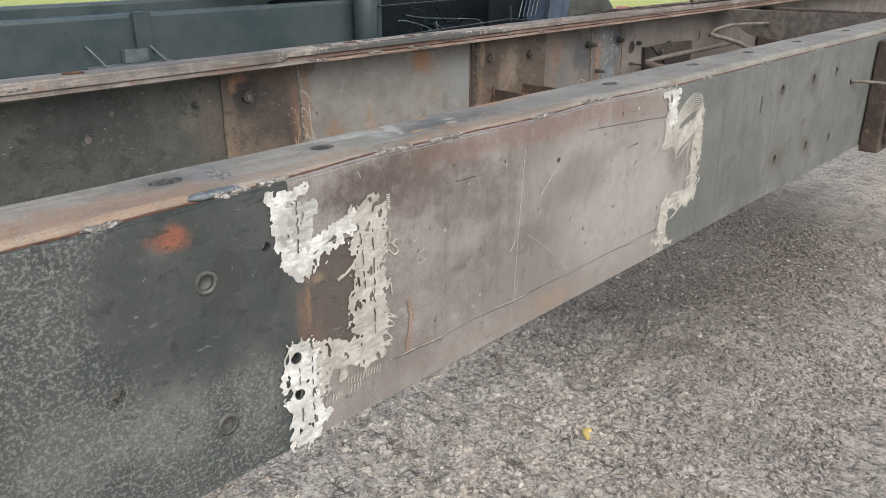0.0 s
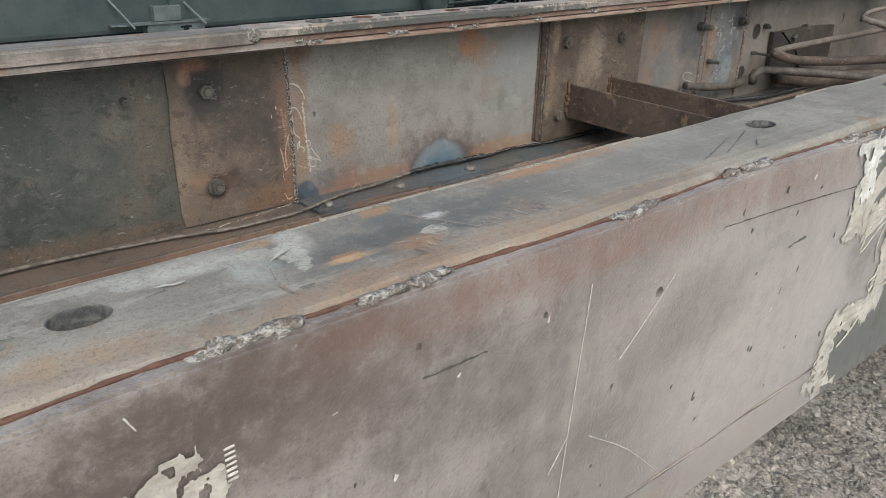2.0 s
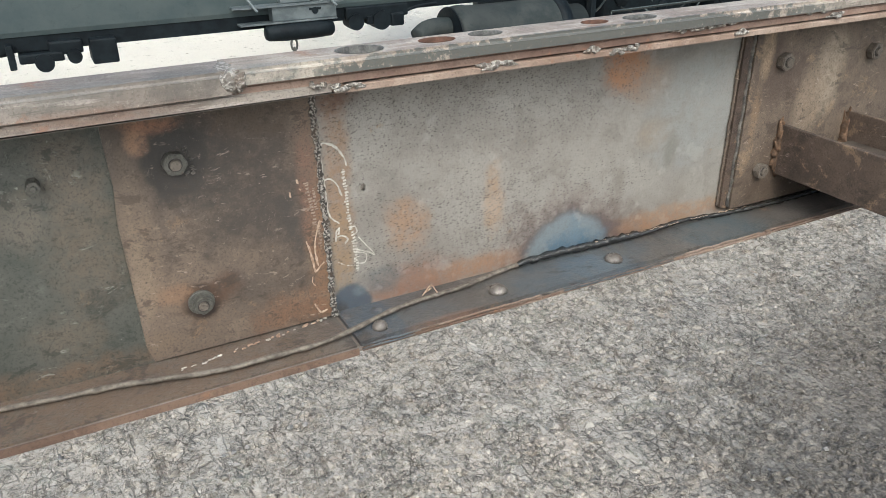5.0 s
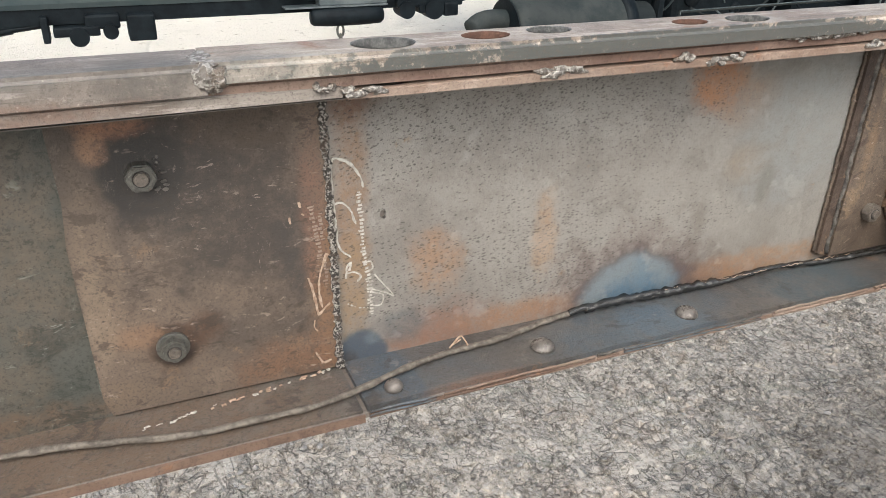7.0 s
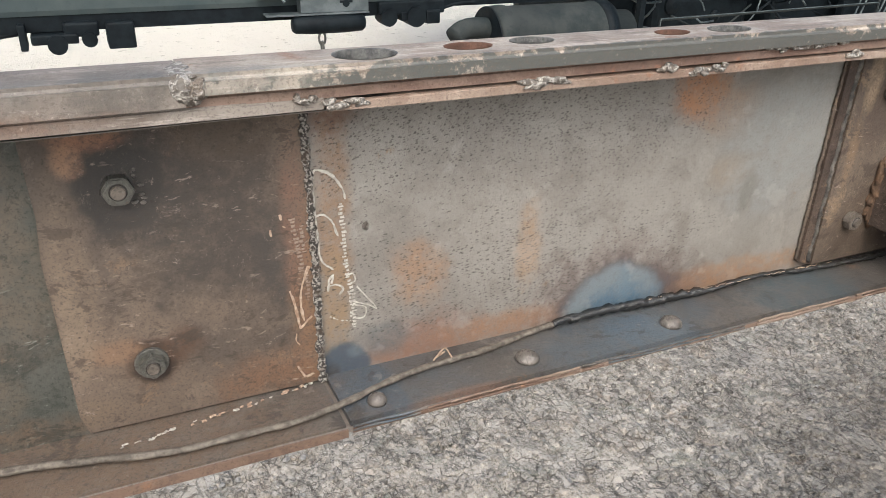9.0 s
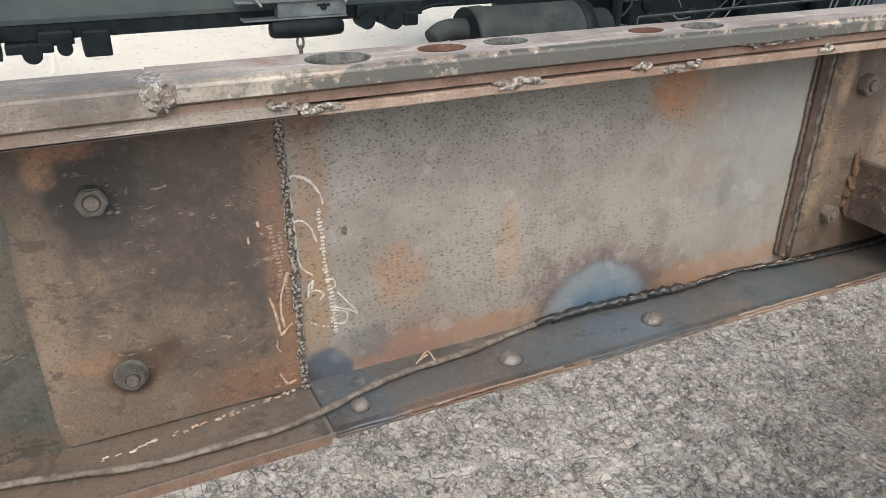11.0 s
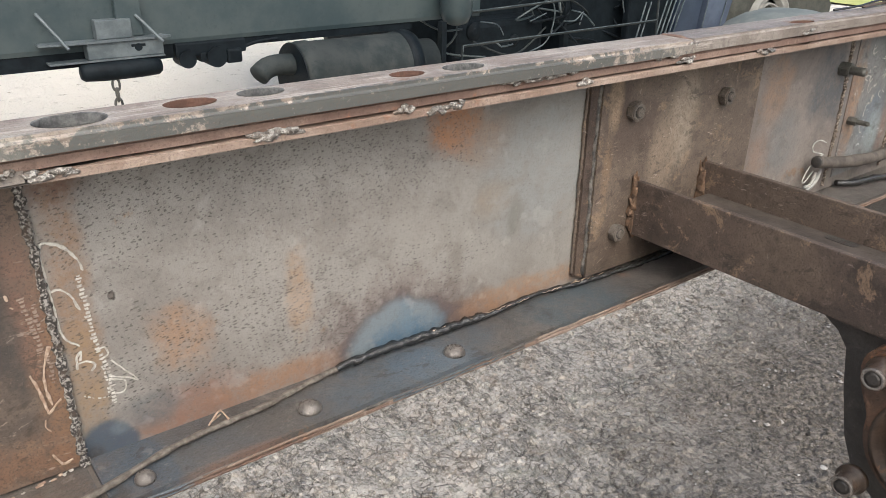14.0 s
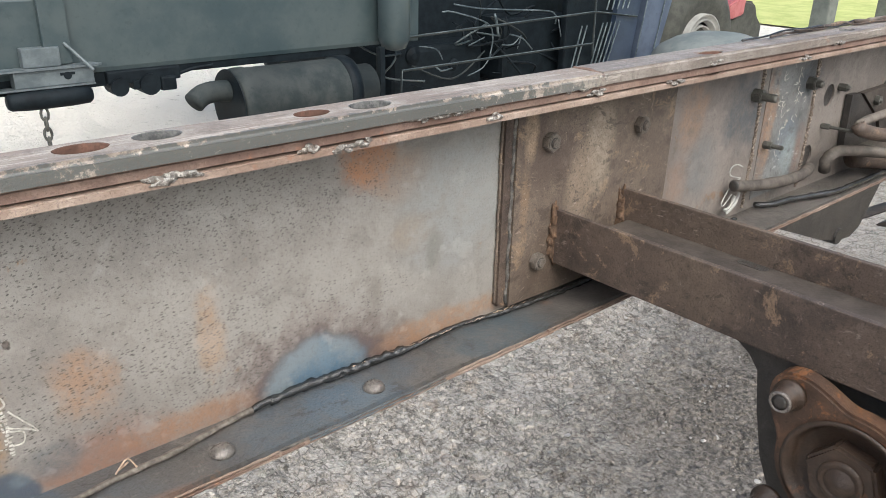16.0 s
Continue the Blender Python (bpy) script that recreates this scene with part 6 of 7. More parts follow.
# glints on the glossy black tape, modelled as thin pale slivers
for k in range(44):
    q = random.uniform(0.0, 1.0) ** 1.3
    x = 1.06 + 0.36 * q
    y = 0.8125 - 0.006 * max(0.0, (x - 1.12) / 0.25) - random.uniform(0.0012, 0.0034)
    pts = [(x + 0.004 * j, y + random.uniform(-0.0006, 0.0006), 0.7012 + random.uniform(-0.0012, 0.0014)) for j in range(random.randint(2, 5))]
    part("tape_glint", tube(pts, random.uniform(0.0002, 0.00045), 0.002, 5, 0.5, 300, k), M_CHALKP, cable, "pale sliver standing in for a glint on the tape", True)


# ---- cross member of two bars ----
def cross_member():
    for k, (x, lab) in enumerate(((1.452, "rusty brown cross bar with a worn lip"), (1.588, "rusty brown cross bar"))):
        b = joined(box(x, x + 0.008, 0.02, 0.806, 0.742, 0.812, 0.0015), box(x + 0.008, x + 0.05, 0.02, 0.8, 0.742, 0.75, 0.0015))
        bar = part("cross_bar", b, M_BAR, chassis, lab)
        part("end_weld", blob((x + 0.001, 0.805, 0.779), (0.007, 0.007, 0.036), 0.55, 130, k, 5), M_CRUST, bar, "rough brown weld at the bar's end", True)
    # the web is a darker brown than the bars
    web = part("cross_web", box(1.461, 1.5875, 0.02, 0.79, 0.766, 0.772, 0.001), M_WEBD, chassis, "dark brown web between the bars")
    # the web is uncut: a thin dark plate paints the slot's shade
    part("slot", outlined([(1.577 + 0.007 * math.cos(j * math.tau / 24), 0.605 + (0.01 if math.sin(j * math.tau / 24) > 0 else -0.01) + 0.009 * math.sin(j * math.tau / 24)) for j in range(24)], [], lambda u, v, w: Vector((u, v, 0.7716 + w)), 0.0009), M_HUBD, web, "dark plate for the slot's shaded depth")
    for y in (0.56, 0.47, 0.38, 0.3):
        part("rivet", lathe([(0, 0.007), (0.003, 0.006), (0.004, 0.001)], (1.5, y, 0.772), "Z", 14), M_RIVET, web)


cross_member()


# ---- axle pinion flange under the cross member ----
def pinion():
    cx, cy, cz = 1.43, 0.412, 0.66
    hub = chassis
    sides = 96
    bm = bmesh.new()
    def rad(a):
        c = max(0.0, math.cos(2 * (a - radians(45)))) ** 2.6
        return 0.068 + 0.042 * c
    outer = [(cy + rad(math.tau * j / sides) * math.cos(math.tau * j / sides), cz + rad(math.tau * j / sides) * math.sin(math.tau * j / sides)) for j in range(sides)]
    fl = outlined(outer, [(cy, cz, 0.056, 0.056)], lambda u, v, w: Vector((cx + w, u, v)), 0.02)
    bmesh.ops.bevel(fl, geom=[e for e in fl.edges if all(abs(v.co.x - cx) < 1e-5 for v in e.verts) and len(e.link_faces) == 2 and e.calc_face_angle(0) > 1], offset=0.003, segments=2, affect="EDGES")
    f = part("drive_flange", fl, M_HUB, hub, "orange rusty flange with four ears", False)
    for k in range(4):
        a = radians(45 + 90 * k)
        p = (cx, cy + 0.089 * math.cos(a), cz + 0.089 * math.sin(a))
        sl = part("sleeve", lathe([(0.0, 0.0155), (-0.006, 0.0155), (-0.0065, 0.0122), (-0.02, 0.0118), (-0.022, 0.011)], p, "X", 26), M_HUBM, f, "worn brown bolt sleeve", True)
        part("sleeve_rim", lathe([(-0.0215, 0.0113), (-0.0235, 0.0105), (-0.0235, 0.0082), (-0.0215, 0.0074)], p, "X", 26), M_RIVET, sl, "bright worn sleeve rim", True)
        part("sleeve_bore", lathe([(-0.0236, 0.0075), (-0.0238, 0.004)], p, "X", 18), M_HUBD, sl, "dark sleeve bore", True)
    part("recess", lathe([(0.0, 0.0575), (-0.004, 0.06), (-0.004, 0.055), (0.008, 0.051), (0.012, 0.046), (0.013, 0.0)], (cx, cy, cz), "X", 48, True), M_HUBM, f, "brown oily recess", True)
    nut = bmesh.new()
    bmesh.ops.create_cone(nut, cap_ends=True, segments=6, radius1=0.037, radius2=0.037, depth=0.024, matrix=Matrix.Translation((cx + 0.006, cy, cz)) @ Matrix.Rotation(radians(90), 4, "Y") @ Matrix.Rotation(0.2, 4, "Z"))
    bmesh.ops.bevel(nut, geom=nut.edges[:], offset=0.003, segments=2, affect="EDGES")
    part("hub_nut", nut, M_HUBM, f, "large brown hexagon nut")
    part("shaft_end", lathe([(-0.005, 0.0), (-0.005, 0.0135), (-0.0035, 0.0145), (-0.005, 0.0155), (-0.0045, 0.0205), (-0.003, 0.0215), (0.02, 0.0215)], (cx - 0.004, cy, cz), "X", 30), M_HUBM, f, "pinion shaft end", True)
    part("nose", lathe([(0.02, 0.05), (0.05, 0.055), (0.07, 0.085), (0.12, 0.1), (0.25, 0.12), (0.4, 0.13)], (cx, cy, cz), "X", 40), M_HUBD, hub, "dark oily axle nose", True)
    sh = [(0.3, 0.745), (0.565, 0.745), (0.559, 0.73), (0.543, 0.72), (0.531, 0.705), (0.523, 0.659), (0.51, 0.607), (0.495, 0.575), (0.44, 0.53), (0.3, 0.5)]
    part("carrier_plate", outlined(sh, [], lambda u, v, w: Vector((1.475 + w, u, v)), 0.02), M_HUBD, hub, "black carrier plate")


pinion()


# ---- further along the chassis ----
def far_end():
    cm = part("cross_member", outlined([(0.78, 0.957), (0.11, 0.967), (0.03, 0.93), (0.03, 0.862), (0.58, 0.86), (0.66, 0.872), (0.705, 0.9), (0.735, 0.935)], [], lambda u, v, w: Vector((2.78 + w, u, v)), 0.012), M_HOSE, chassis, "dusty brown pressed cross member")
    part("flange", box(2.792, 2.86, 0.05, 0.77, 0.948, 0.956, 0.002), M_HOSE, cm)
    part("cross_member", box(3.25, 3.3, 0.02, 0.81, 0.7, 0.94, 0.006), M_BAR, chassis, "dark brown cross member")
    # the dark triangle paints the shaded recess of the folded bracket
    br = part("corner_bracket", outlined([(2.275, 0.854), (2.312, 0.853), (2.414, 0.79), (2.44, 0.75), (2.285, 0.745)], [], lambda u, v, w: Vector((u, 0.806 + w, v)), 0.012), M_HUBD, rail2, "folded corner bracket, its shaded recess put into a dark colour")
    part("bracket_flap", outlined([(2.316, 0.853), (2.43, 0.856), (2.62, 0.85), (2.62, 0.742), (2.45, 0.742), (2.418, 0.79)], [], lambda u, v, w: Vector((u, 0.802 + w, v)), 0.012), M_WEBD, br, "dark brown bracket flap")
    part("nut", hexnut((2.378, 0.802, 0.833), 0.01, 0.01, 0.004), M_BOLT, br)
    pa = part("pipe", tube([(1.875, 0.798, 0.76), (1.915, 0.795, 0.753), (1.965, 0.79, 0.747), (2.05, 0.79, 0.739), (2.11, 0.795, 0.737), (2.15, 0.805, 0.738)], 0.0095, 0.012, 14, 0.15, 40), M_PIPE, chassis, "dusty open-ended steel pipe", True)
    # the tube is closed: a dark plug stands in for its shaded inside
    part("pipe_mouth", blob((1.8745, 0.798, 0.7602), (0.003, 0.0085, 0.0085), 0.1), M_HUBD, pa, "dark plug for the pipe's shaded mouth", True)
    part("pipe", tube([(2.172, 0.786, 0.733), (2.164, 0.785, 0.752), (2.19, 0.78, 0.766), (2.245, 0.762, 0.763), (2.28, 0.725, 0.761), (2.36, 0.62, 0.76), (2.45, 0.48, 0.758), (2.6, 0.25, 0.755)], 0.0105, 0.012, 14), M_PIPE, chassis, "dusty bent steel pipe", True)
    part("pipe", tube([(2.205, 0.757, 0.818), (2.24, 0.765, 0.815), (2.34, 0.766, 0.818), (2.9, 0.74, 0.83)], 0.0085, 0.02, 12), M_HOSE, chassis, "pale straight steel rod", True)
    part("pipe", tube([(2.198, 0.757, 0.82), (2.2, 0.752, 0.812), (2.25, 0.748, 0.798), (2.32, 0.742, 0.785), (2.5, 0.7, 0.772), (2.8, 0.6, 0.77)], 0.0125, 0.012, 12), M_BAR, chassis, "dark bent steel pipe", True)
    part("cable_stub", tube([(1.985, 0.812, 0.7), (2.017, 0.795, 0.7), (2.06, 0.787, 0.701), (2.111, 0.775, 0.7), (2.203, 0.757, 0.7), (2.5, 0.757, 0.7)], 0.0055, 0.008, 8, 0.4, 90), M_CABLEB, chassis, "black dusty cable on the flange", True)
    part("pipe", tube([(2.3, 0.79, 0.735), (2.42, 0.75, 0.72), (2.55, 0.68, 0.725), (2.8, 0.55, 0.73), (3.25, 0.35, 0.73)], 0.021, 0.02, 14), M_BAR, chassis, "thick dark pipe", True)
    part("pipe", tube([(2.62, 0.66, 0.86), (2.56, 0.7, 0.89), (2.62, 0.66, 0.915), (2.8, 0.58, 0.915), (3.0, 0.5, 0.9)], 0.006, 0.01, 8), M_HOSE, chassis, "thin twisted line", True)
    part("pipe", tube([(2.5, 0.68, 0.89), (2.6, 0.62, 0.86), (2.75, 0.56, 0.8), (3.0, 0.45, 0.8)], 0.009, 0.01, 8, 0.3, 60), M_HOSE, chassis, "twisted dusty hose", True)
    part("spring_bracket", joined(outlined([(1.955, 0.682), (2.127, 0.62), (2.2, 0.6), (2.264, 0.592), (2.3, 0.606), (2.357, 0.682)], [], lambda u, v, w: Vector((u, 0.75 + w, v)), 0.012), outlined([(1.99, 0.682), (2.15, 0.62), (2.264, 0.594), (2.34, 0.682)], [], lambda u, v, w: Vector((u, 0.795 + w, v)), 0.012), tube([(2.2, 0.745, 0.61), (2.2, 0.83, 0.61)], 0.016)), M_HUBD, chassis, "dark brown spring bracket under the flange")
    leaves = joined(*[tube([(2.21, 0.79, 0.612 - 0.013 * k), (2.75 - 0.05 * k, 0.79, 0.565 - 0.013 * k), (3.3, 0.79, 0.55 - 0.013 * k), (3.9 - 0.15 * k, 0.79, 0.575 - 0.013 * k)][k > 0 and 1 or 0:], 0.03, 0.04, 10, flat=0.2) for k in range(4)])
    part("leaf_spring", leaves, M_WEBD, chassis, "dark brown leaf spring under the rail")
    for x in (-2.1, 5.9):
        for y in (0.05, 0.79):
            st = new("support_stand")
            tagged(st, "rusty steel stand under the chassis rail", "stand", "chassis stands")
            h = 0.69 if y < 0.5 else (0.679 if x < 0 else 0.682)
            part("column", box(x - 0.05, x + 0.05, y - 0.05, y + 0.05, 0.02, h - 0.012, 0.004), M_BAR, st)
            part("foot_plate", box(x - 0.14, x + 0.14, y - 0.14, y + 0.14, 0.0, 0.02, 0.004), M_BAR, st)
            part("saddle", box(x - 0.08, x + 0.08, y - 0.07, y + 0.07, h - 0.012, h, 0.003), M_BAR, st)
    # wires and hoses along the flange's back edge
    for k in range(5):
        w = random.Random(20 + k)
        x0 = (2.2, 2.3, 2.45, 2.15, 2.6)[k]
        pts = [(x0 + j * 0.17, 0.776 + w.uniform(-0.014, 0.006), 0.9925 + w.uniform(0.0, 0.004)) for j in range(9)]
        tagged(part("hose", tube(pts, w.uniform(0.002, 0.0036), 0.012, 8, 0.3, 60), M_BAR if k % 2 else M_HOSE, None, "", True), "dark twisted hose lying on the rail flange", "hose", "hoses on the flange")
    for k in range(9):
        w = random.Random(60 + k)
        x0 = 1.79 + 0.07 * k
        pts = [(x0 + j * 0.06, 0.783 + w.uniform(-0.006, 0.002) - 0.004 * math.sin(j + k), 0.9912 + w.uniform(0.0, 0.006)) for j in range(w.randint(5, 9))]
        tagged(part("wire", tube(pts, w.uniform(0.0012, 0.0024), 0.008, 6, 0.3, 90), w.choice((M_BAR, M_HOSE, M_CABLEB)), None, "", True), "thin dusty wire straggling along the rail flange", "wire", "wires on the flange")
    # hoses heaped on the flange further on
    rnd = random.Random(4)
    for k in range(6):
        x0 = 2.5 + k * 0.45
        pts = [(x0 + j * 0.16, 0.768 + rnd.uniform(-0.016, 0.018), 1.0 + rnd.uniform(0, 0.012)) for j in range(8)]
        h = part("hose", tube(pts, rnd.uniform(0.006, 0.013), 0.02, 8), M_HOSE, None, "", True)
        tagged(h, "dusty brown hose lying on the rail flange", "hose", "hoses on the flange")


far_end()


# ---- the truck behind ----
def parked_truck():
    t = new("parked_truck")
    tagged(t, "dusty black truck chassis with muffler and open engine", "truck")
    Y = 2.9
    c = [(Y, 0.655), (Y - 0.004, 0.67), (Y - 0.004, 0.885), (Y, 0.9), (Y + 0.08, 0.9), (Y + 0.08, 0.89), (Y + 0.008, 0.888), (Y + 0.008, 0.665), (Y + 0.08, 0.663), (Y + 0.08, 0.655)]
    part("frame_rail", swept(c, -4.0, 2.95, 0.2), M_BLACK, t, "black painted frame rail")
    part("frame_rail", swept([(y + 0.84, z) for y, z in c], -4.0, 2.95, 0.2), M_BLACK, t, "black painted frame rail")
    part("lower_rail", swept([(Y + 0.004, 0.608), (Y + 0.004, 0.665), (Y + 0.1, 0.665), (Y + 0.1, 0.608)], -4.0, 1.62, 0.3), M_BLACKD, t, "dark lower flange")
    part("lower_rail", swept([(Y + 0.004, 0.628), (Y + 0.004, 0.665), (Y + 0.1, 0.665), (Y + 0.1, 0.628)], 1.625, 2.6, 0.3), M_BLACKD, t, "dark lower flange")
    # outrigger bracket with its chain
    b = part("outrigger", box(1.335, 1.57, Y - 0.055, Y - 0.004, 0.636, 0.686, 0.003), M_GREYM, t, "grey steel outrigger box")
    part("top_plate", outlined([(1.2, Y - 0.012), (1.2, Y - 0.05), (1.25, Y - 0.064), (1.58, Y - 0.064), (1.6, Y - 0.05), (1.58, Y - 0.012)], [], lambda u, v, w: Vector((u, v, 0.687 + w)), 0.006), M_GREYM, b)
    part("low_plate", box(1.22, 1.57, Y - 0.062, Y - 0.01, 0.63, 0.6355, 0.001), M_GREYM, b)
    part("upper_box", box(1.37, 1.48, Y - 0.045, Y - 0.006, 0.694, 0.752, 0.003), M_GREYM, b)
    part("gusset", tube([(1.215, Y - 0.015, 0.78), (1.275, Y - 0.09, 0.68)], 0.005), M_GREYM, b)
    part("gusset", tube([(1.5, Y - 0.03, 0.76), (1.56, Y - 0.09, 0.68)], 0.005), M_GREYM, b)
    part("upright", box(1.44, 1.52, Y - 0.03, Y - 0.005, 0.695, 0.91, 0.004), M_BLACK, b)
    # the box is uncut: dark plates on its face paint the opening's shade
    part("keyhole", joined(lathe([(-0.002, 0.012), (-0.0005, 0.012)], (1.49, Y - 0.055, 0.664), "Y", 16), box(1.468, 1.512, Y - 0.0575, Y - 0.0555, 0.666, 0.674)), M_BLACKD, b, "dark plates for the cut-out's shade")
    part("rubber_stop", lathe([(-0.125, 0.02), (-0.115, 0.027), (-0.06, 0.031), (0.06, 0.031), (0.115, 0.028), (0.125, 0.02)], (1.43, Y - 0.05, 0.599), "X", 24), M_BLACKD, t, "black rubber stop", True)
    ch = part("chain", joined(*[tube([(1.405 + 0.011 * math.cos(a) * (1 - k % 2), Y - 0.05 + 0.011 * math.cos(a) * (k % 2), 0.552 - k * 0.032 + 0.021 * math.sin(a)) for a in np.arange(0, 6.6, 0.5)], 0.0042, 0.01, 6) for k in range(4)]), M_BOLT, t, "short rusty chain", True)
    # things under the rail
    part("hanger_block", box(0.74, 0.82, Y - 0.04, Y + 0.06, 0.555, 0.634, 0.006), M_BLACKD, t, "black hanger block")
    part("leaf_spring", joined(*[tube([(-0.55, Y + 0.02, 0.60 - 0.014 * k), (0.1, Y + 0.02, 0.585 - 0.014 * k), (0.62 - 0.1 * k, Y + 0.02, 0.62 - 0.014 * k)], 0.016, 0.05, 6, flat=0.5) for k in range(3)]), M_BLACKD, t, "dark leaf spring", True)
    part("shackle", joined(box(0.53, 0.66, Y - 0.03, Y + 0.05, 0.575, 0.605, 0.006), lathe([(-0.04, 0.028), (0.05, 0.028)], (0.6, Y, 0.575), "Y", 16), box(0.62, 0.72, Y - 0.02, Y + 0.05, 0.592, 0.636, 0.008), lathe([(-0.035, 0.022), (0.05, 0.022)], (0.69, Y, 0.585), "Y", 16), box(0.5, 0.52, Y - 0.03, Y + 0.05, 0.56, 0.636, 0.004)), M_BLACKD, t, "greasy spring shackle")
    part("valve", joined(box(1.62, 1.87, Y - 0.02, Y + 0.05, 0.61, 0.656, 0.006), lathe([(-0.03, 0.03), (0.04, 0.03)], (1.655, Y, 0.603), "Y", 16), box(1.7, 1.72, Y - 0.03, Y + 0.03, 0.59, 0.62, 0.003), lathe([(-0.03, 0.036), (0.04, 0.036)], (1.758, Y, 0.602), "Y", 16), box(1.795, 1.85, Y - 0.03, Y + 0.04, 0.575, 0.625, 0.008), tube([(1.86, Y, 0.62), (1.92, Y, 0.635), (2.0, Y, 0.64)], 0.006)), M_BLACKD, t, "black brake valves")
    mf = part("muffler", lathe([(0.0, 0.04), (0.002, 0.112), (0.008, 0.122), (0.03, 0.126), (0.06, 0.126), (0.065, 0.122), (0.43, 0.122), (0.438, 0.126), (0.5, 0.126), (0.505, 0.09), (0.6, 0.088), (0.605, 0.04)], (2.008, Y - 0.1, 0.515), "X", 40), M_MUFF, t, "soot grey round muffler", True)
    part("end_plate", lathe([(-0.004, 0.02), (-0.004, 0.123), (0.0, 0.124)], (2.006, Y - 0.1, 0.515), "X", 40), M_BLACKD, mf, "flat dark muffler end")
    part("tail_pipe", tube([(2.03, Y - 0.1, 0.56), (1.96, Y - 0.1, 0.567), (1.905, Y - 0.105, 0.562), (1.865, Y - 0.115, 0.54)], 0.037, 0.015, 18), M_MUFF, mf, "bent tail pipe", True)
    part("strap", lathe([(-0.025, 0.1305), (0.025, 0.1305)], (2.475, Y - 0.1, 0.515), "X", 36), M_BLACKD, mf, "wide dark strap", True)
    part("hanger_post", box(2.675, 2.7, Y - 0.1, Y - 0.07, 0.3, 0.66, 0.003), M_BLACKD, t, "thin dark hanger post")
    # air tank and engine
    part("air_tank", lathe([(-0.16, 0.02), (-0.15, 0.05), (-0.11, 0.066), (0.16, 0.066), (0.2, 0.05), (0.21, 0.02)], (2.76, Y - 0.08, 0.8), "Z", 26), M_BLACK, t, "black air tank", True)
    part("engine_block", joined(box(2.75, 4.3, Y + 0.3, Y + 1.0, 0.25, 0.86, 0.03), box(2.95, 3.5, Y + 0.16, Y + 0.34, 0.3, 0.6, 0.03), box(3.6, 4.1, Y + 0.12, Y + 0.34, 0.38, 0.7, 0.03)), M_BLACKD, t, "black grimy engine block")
    rnd = random.Random(11)
    for x, z, r in ((3.05, 0.56, 0.05), (3.3, 0.5, 0.035), (3.78, 0.5, 0.05)):
        part("engine_cover", lathe([(-0.1, r * 0.3), (-0.09, r * 0.8), (0.0, r), (0.08, r)], (x, Y + 0.24, z), "Y", 20), M_BLACKD, t, "black round engine cover")
    for k in range(18):
        x, z = rnd.uniform(2.85, 4.0), rnd.uniform(0.4, 0.86)
        pts = [(x, Y + 0.1 + rnd.uniform(-0.04, 0.08), z)]
        for j in range(rnd.randint(2, 4)):
            q = pts[-1]
            pts.append((q[0] + rnd.uniform(-0.22, 0.3), Y + 0.08 + rnd.uniform(-0.04, 0.08), q[2] + rnd.uniform(-0.12, 0.1)))
        part("engine_line", tube(pts, rnd.choice((0.003, 0.0045, 0.006)), 0.03, 8), rnd.choice((M_BLACKD, M_BLACK, M_BLACKD, M_MUFF)), t, "", True)
    for pts, r in ((((3.132, 0.759), (3.2, 0.756), (3.414, 0.694), (3.456, 0.622), (3.44, 0.54)), 0.005), (((3.461, 0.734), (3.478, 0.69), (3.493, 0.628)), 0.009), (((3.2, 0.79), (3.362, 0.764), (3.6, 0.745), (3.873, 0.721), (3.9, 0.66)), 0.005), (((3.57, 0.632), (3.651, 0.612), (3.7, 0.58), (3.738, 0.547)), 0.005), (((3.982, 0.537), (3.95, 0.6), (3.921, 0.682)), 0.005), (((3.52, 0.585), (3.6, 0.583), (3.65, 0.62), (3.63, 0.56)), 0.004), (((3.1, 0.52), (3.13, 0.5), (3.2, 0.505)), 0.005), (((3.3, 0.46), (3.4, 0.49), (3.45, 0.55)), 0.004), (((3.0, 0.62), (3.1, 0.6), (3.14, 0.55)), 0.004), (((3.3, 0.6), (3.4, 0.63)), 0.004)):
        part("engine_pipe", tube([(x, Y + 0.05, z) for x, z in pts], r * 0.75, 0.02, 8), M_LINE, t, "dull bright engine pipe", True)
    for (xa, za), (xb, zb), r in (((2.83, 0.676), (4.117, 0.716), 0.008), ((4.117, 0.716), (4.48, 0.673), 0.007), ((2.84, 0.54), (4.111, 0.556), 0.008), ((2.84, 0.54), (2.835, 0.42), 0.006), ((4.111, 0.8), (4.12, 0.49), 0.008), ((2.9, 0.86), (3.9, 0.87), 0.006)):
        part("guard_rail", tube([(xa, Y - 0.03, za), (xb, Y - 0.03, zb)], r * 0.8), M_MUFF, t, "thin grey guard rail", True)
        # a thin brighter line along each guard rail
        part("rail_line", tube([(xa, Y - 0.035, za + r * 0.5), (xb, Y - 0.035, zb + r * 0.5)], r * 0.22), M_LINE, t, "thin bright line along the guard rail", True)
    for k in range(5):
        part("grille_slat", tube([(4.12 + 0.034 * k, Y - 0.02, 0.42), (4.2 + 0.036 * k, Y - 0.02, 0.655)], 0.0042, 0.1, 6), M_LINE, t, "pale grille slat")
        part("grille_slat", tube([(4.22 + 0.045 * k, Y - 0.02, 0.72), (4.28 + 0.045 * k, Y - 0.02, 0.9)], 0.0042, 0.1, 6), M_LINE, t, "pale grille slat")
    for k in range(2):
        part("grille_slat", tube([(3.97 + 0.035 * k, Y - 0.02, 0.44), (4.03 + 0.04 * k, Y - 0.02, 0.65)], 0.0042, 0.1, 6), M_LINE, t, "pale grille slat")
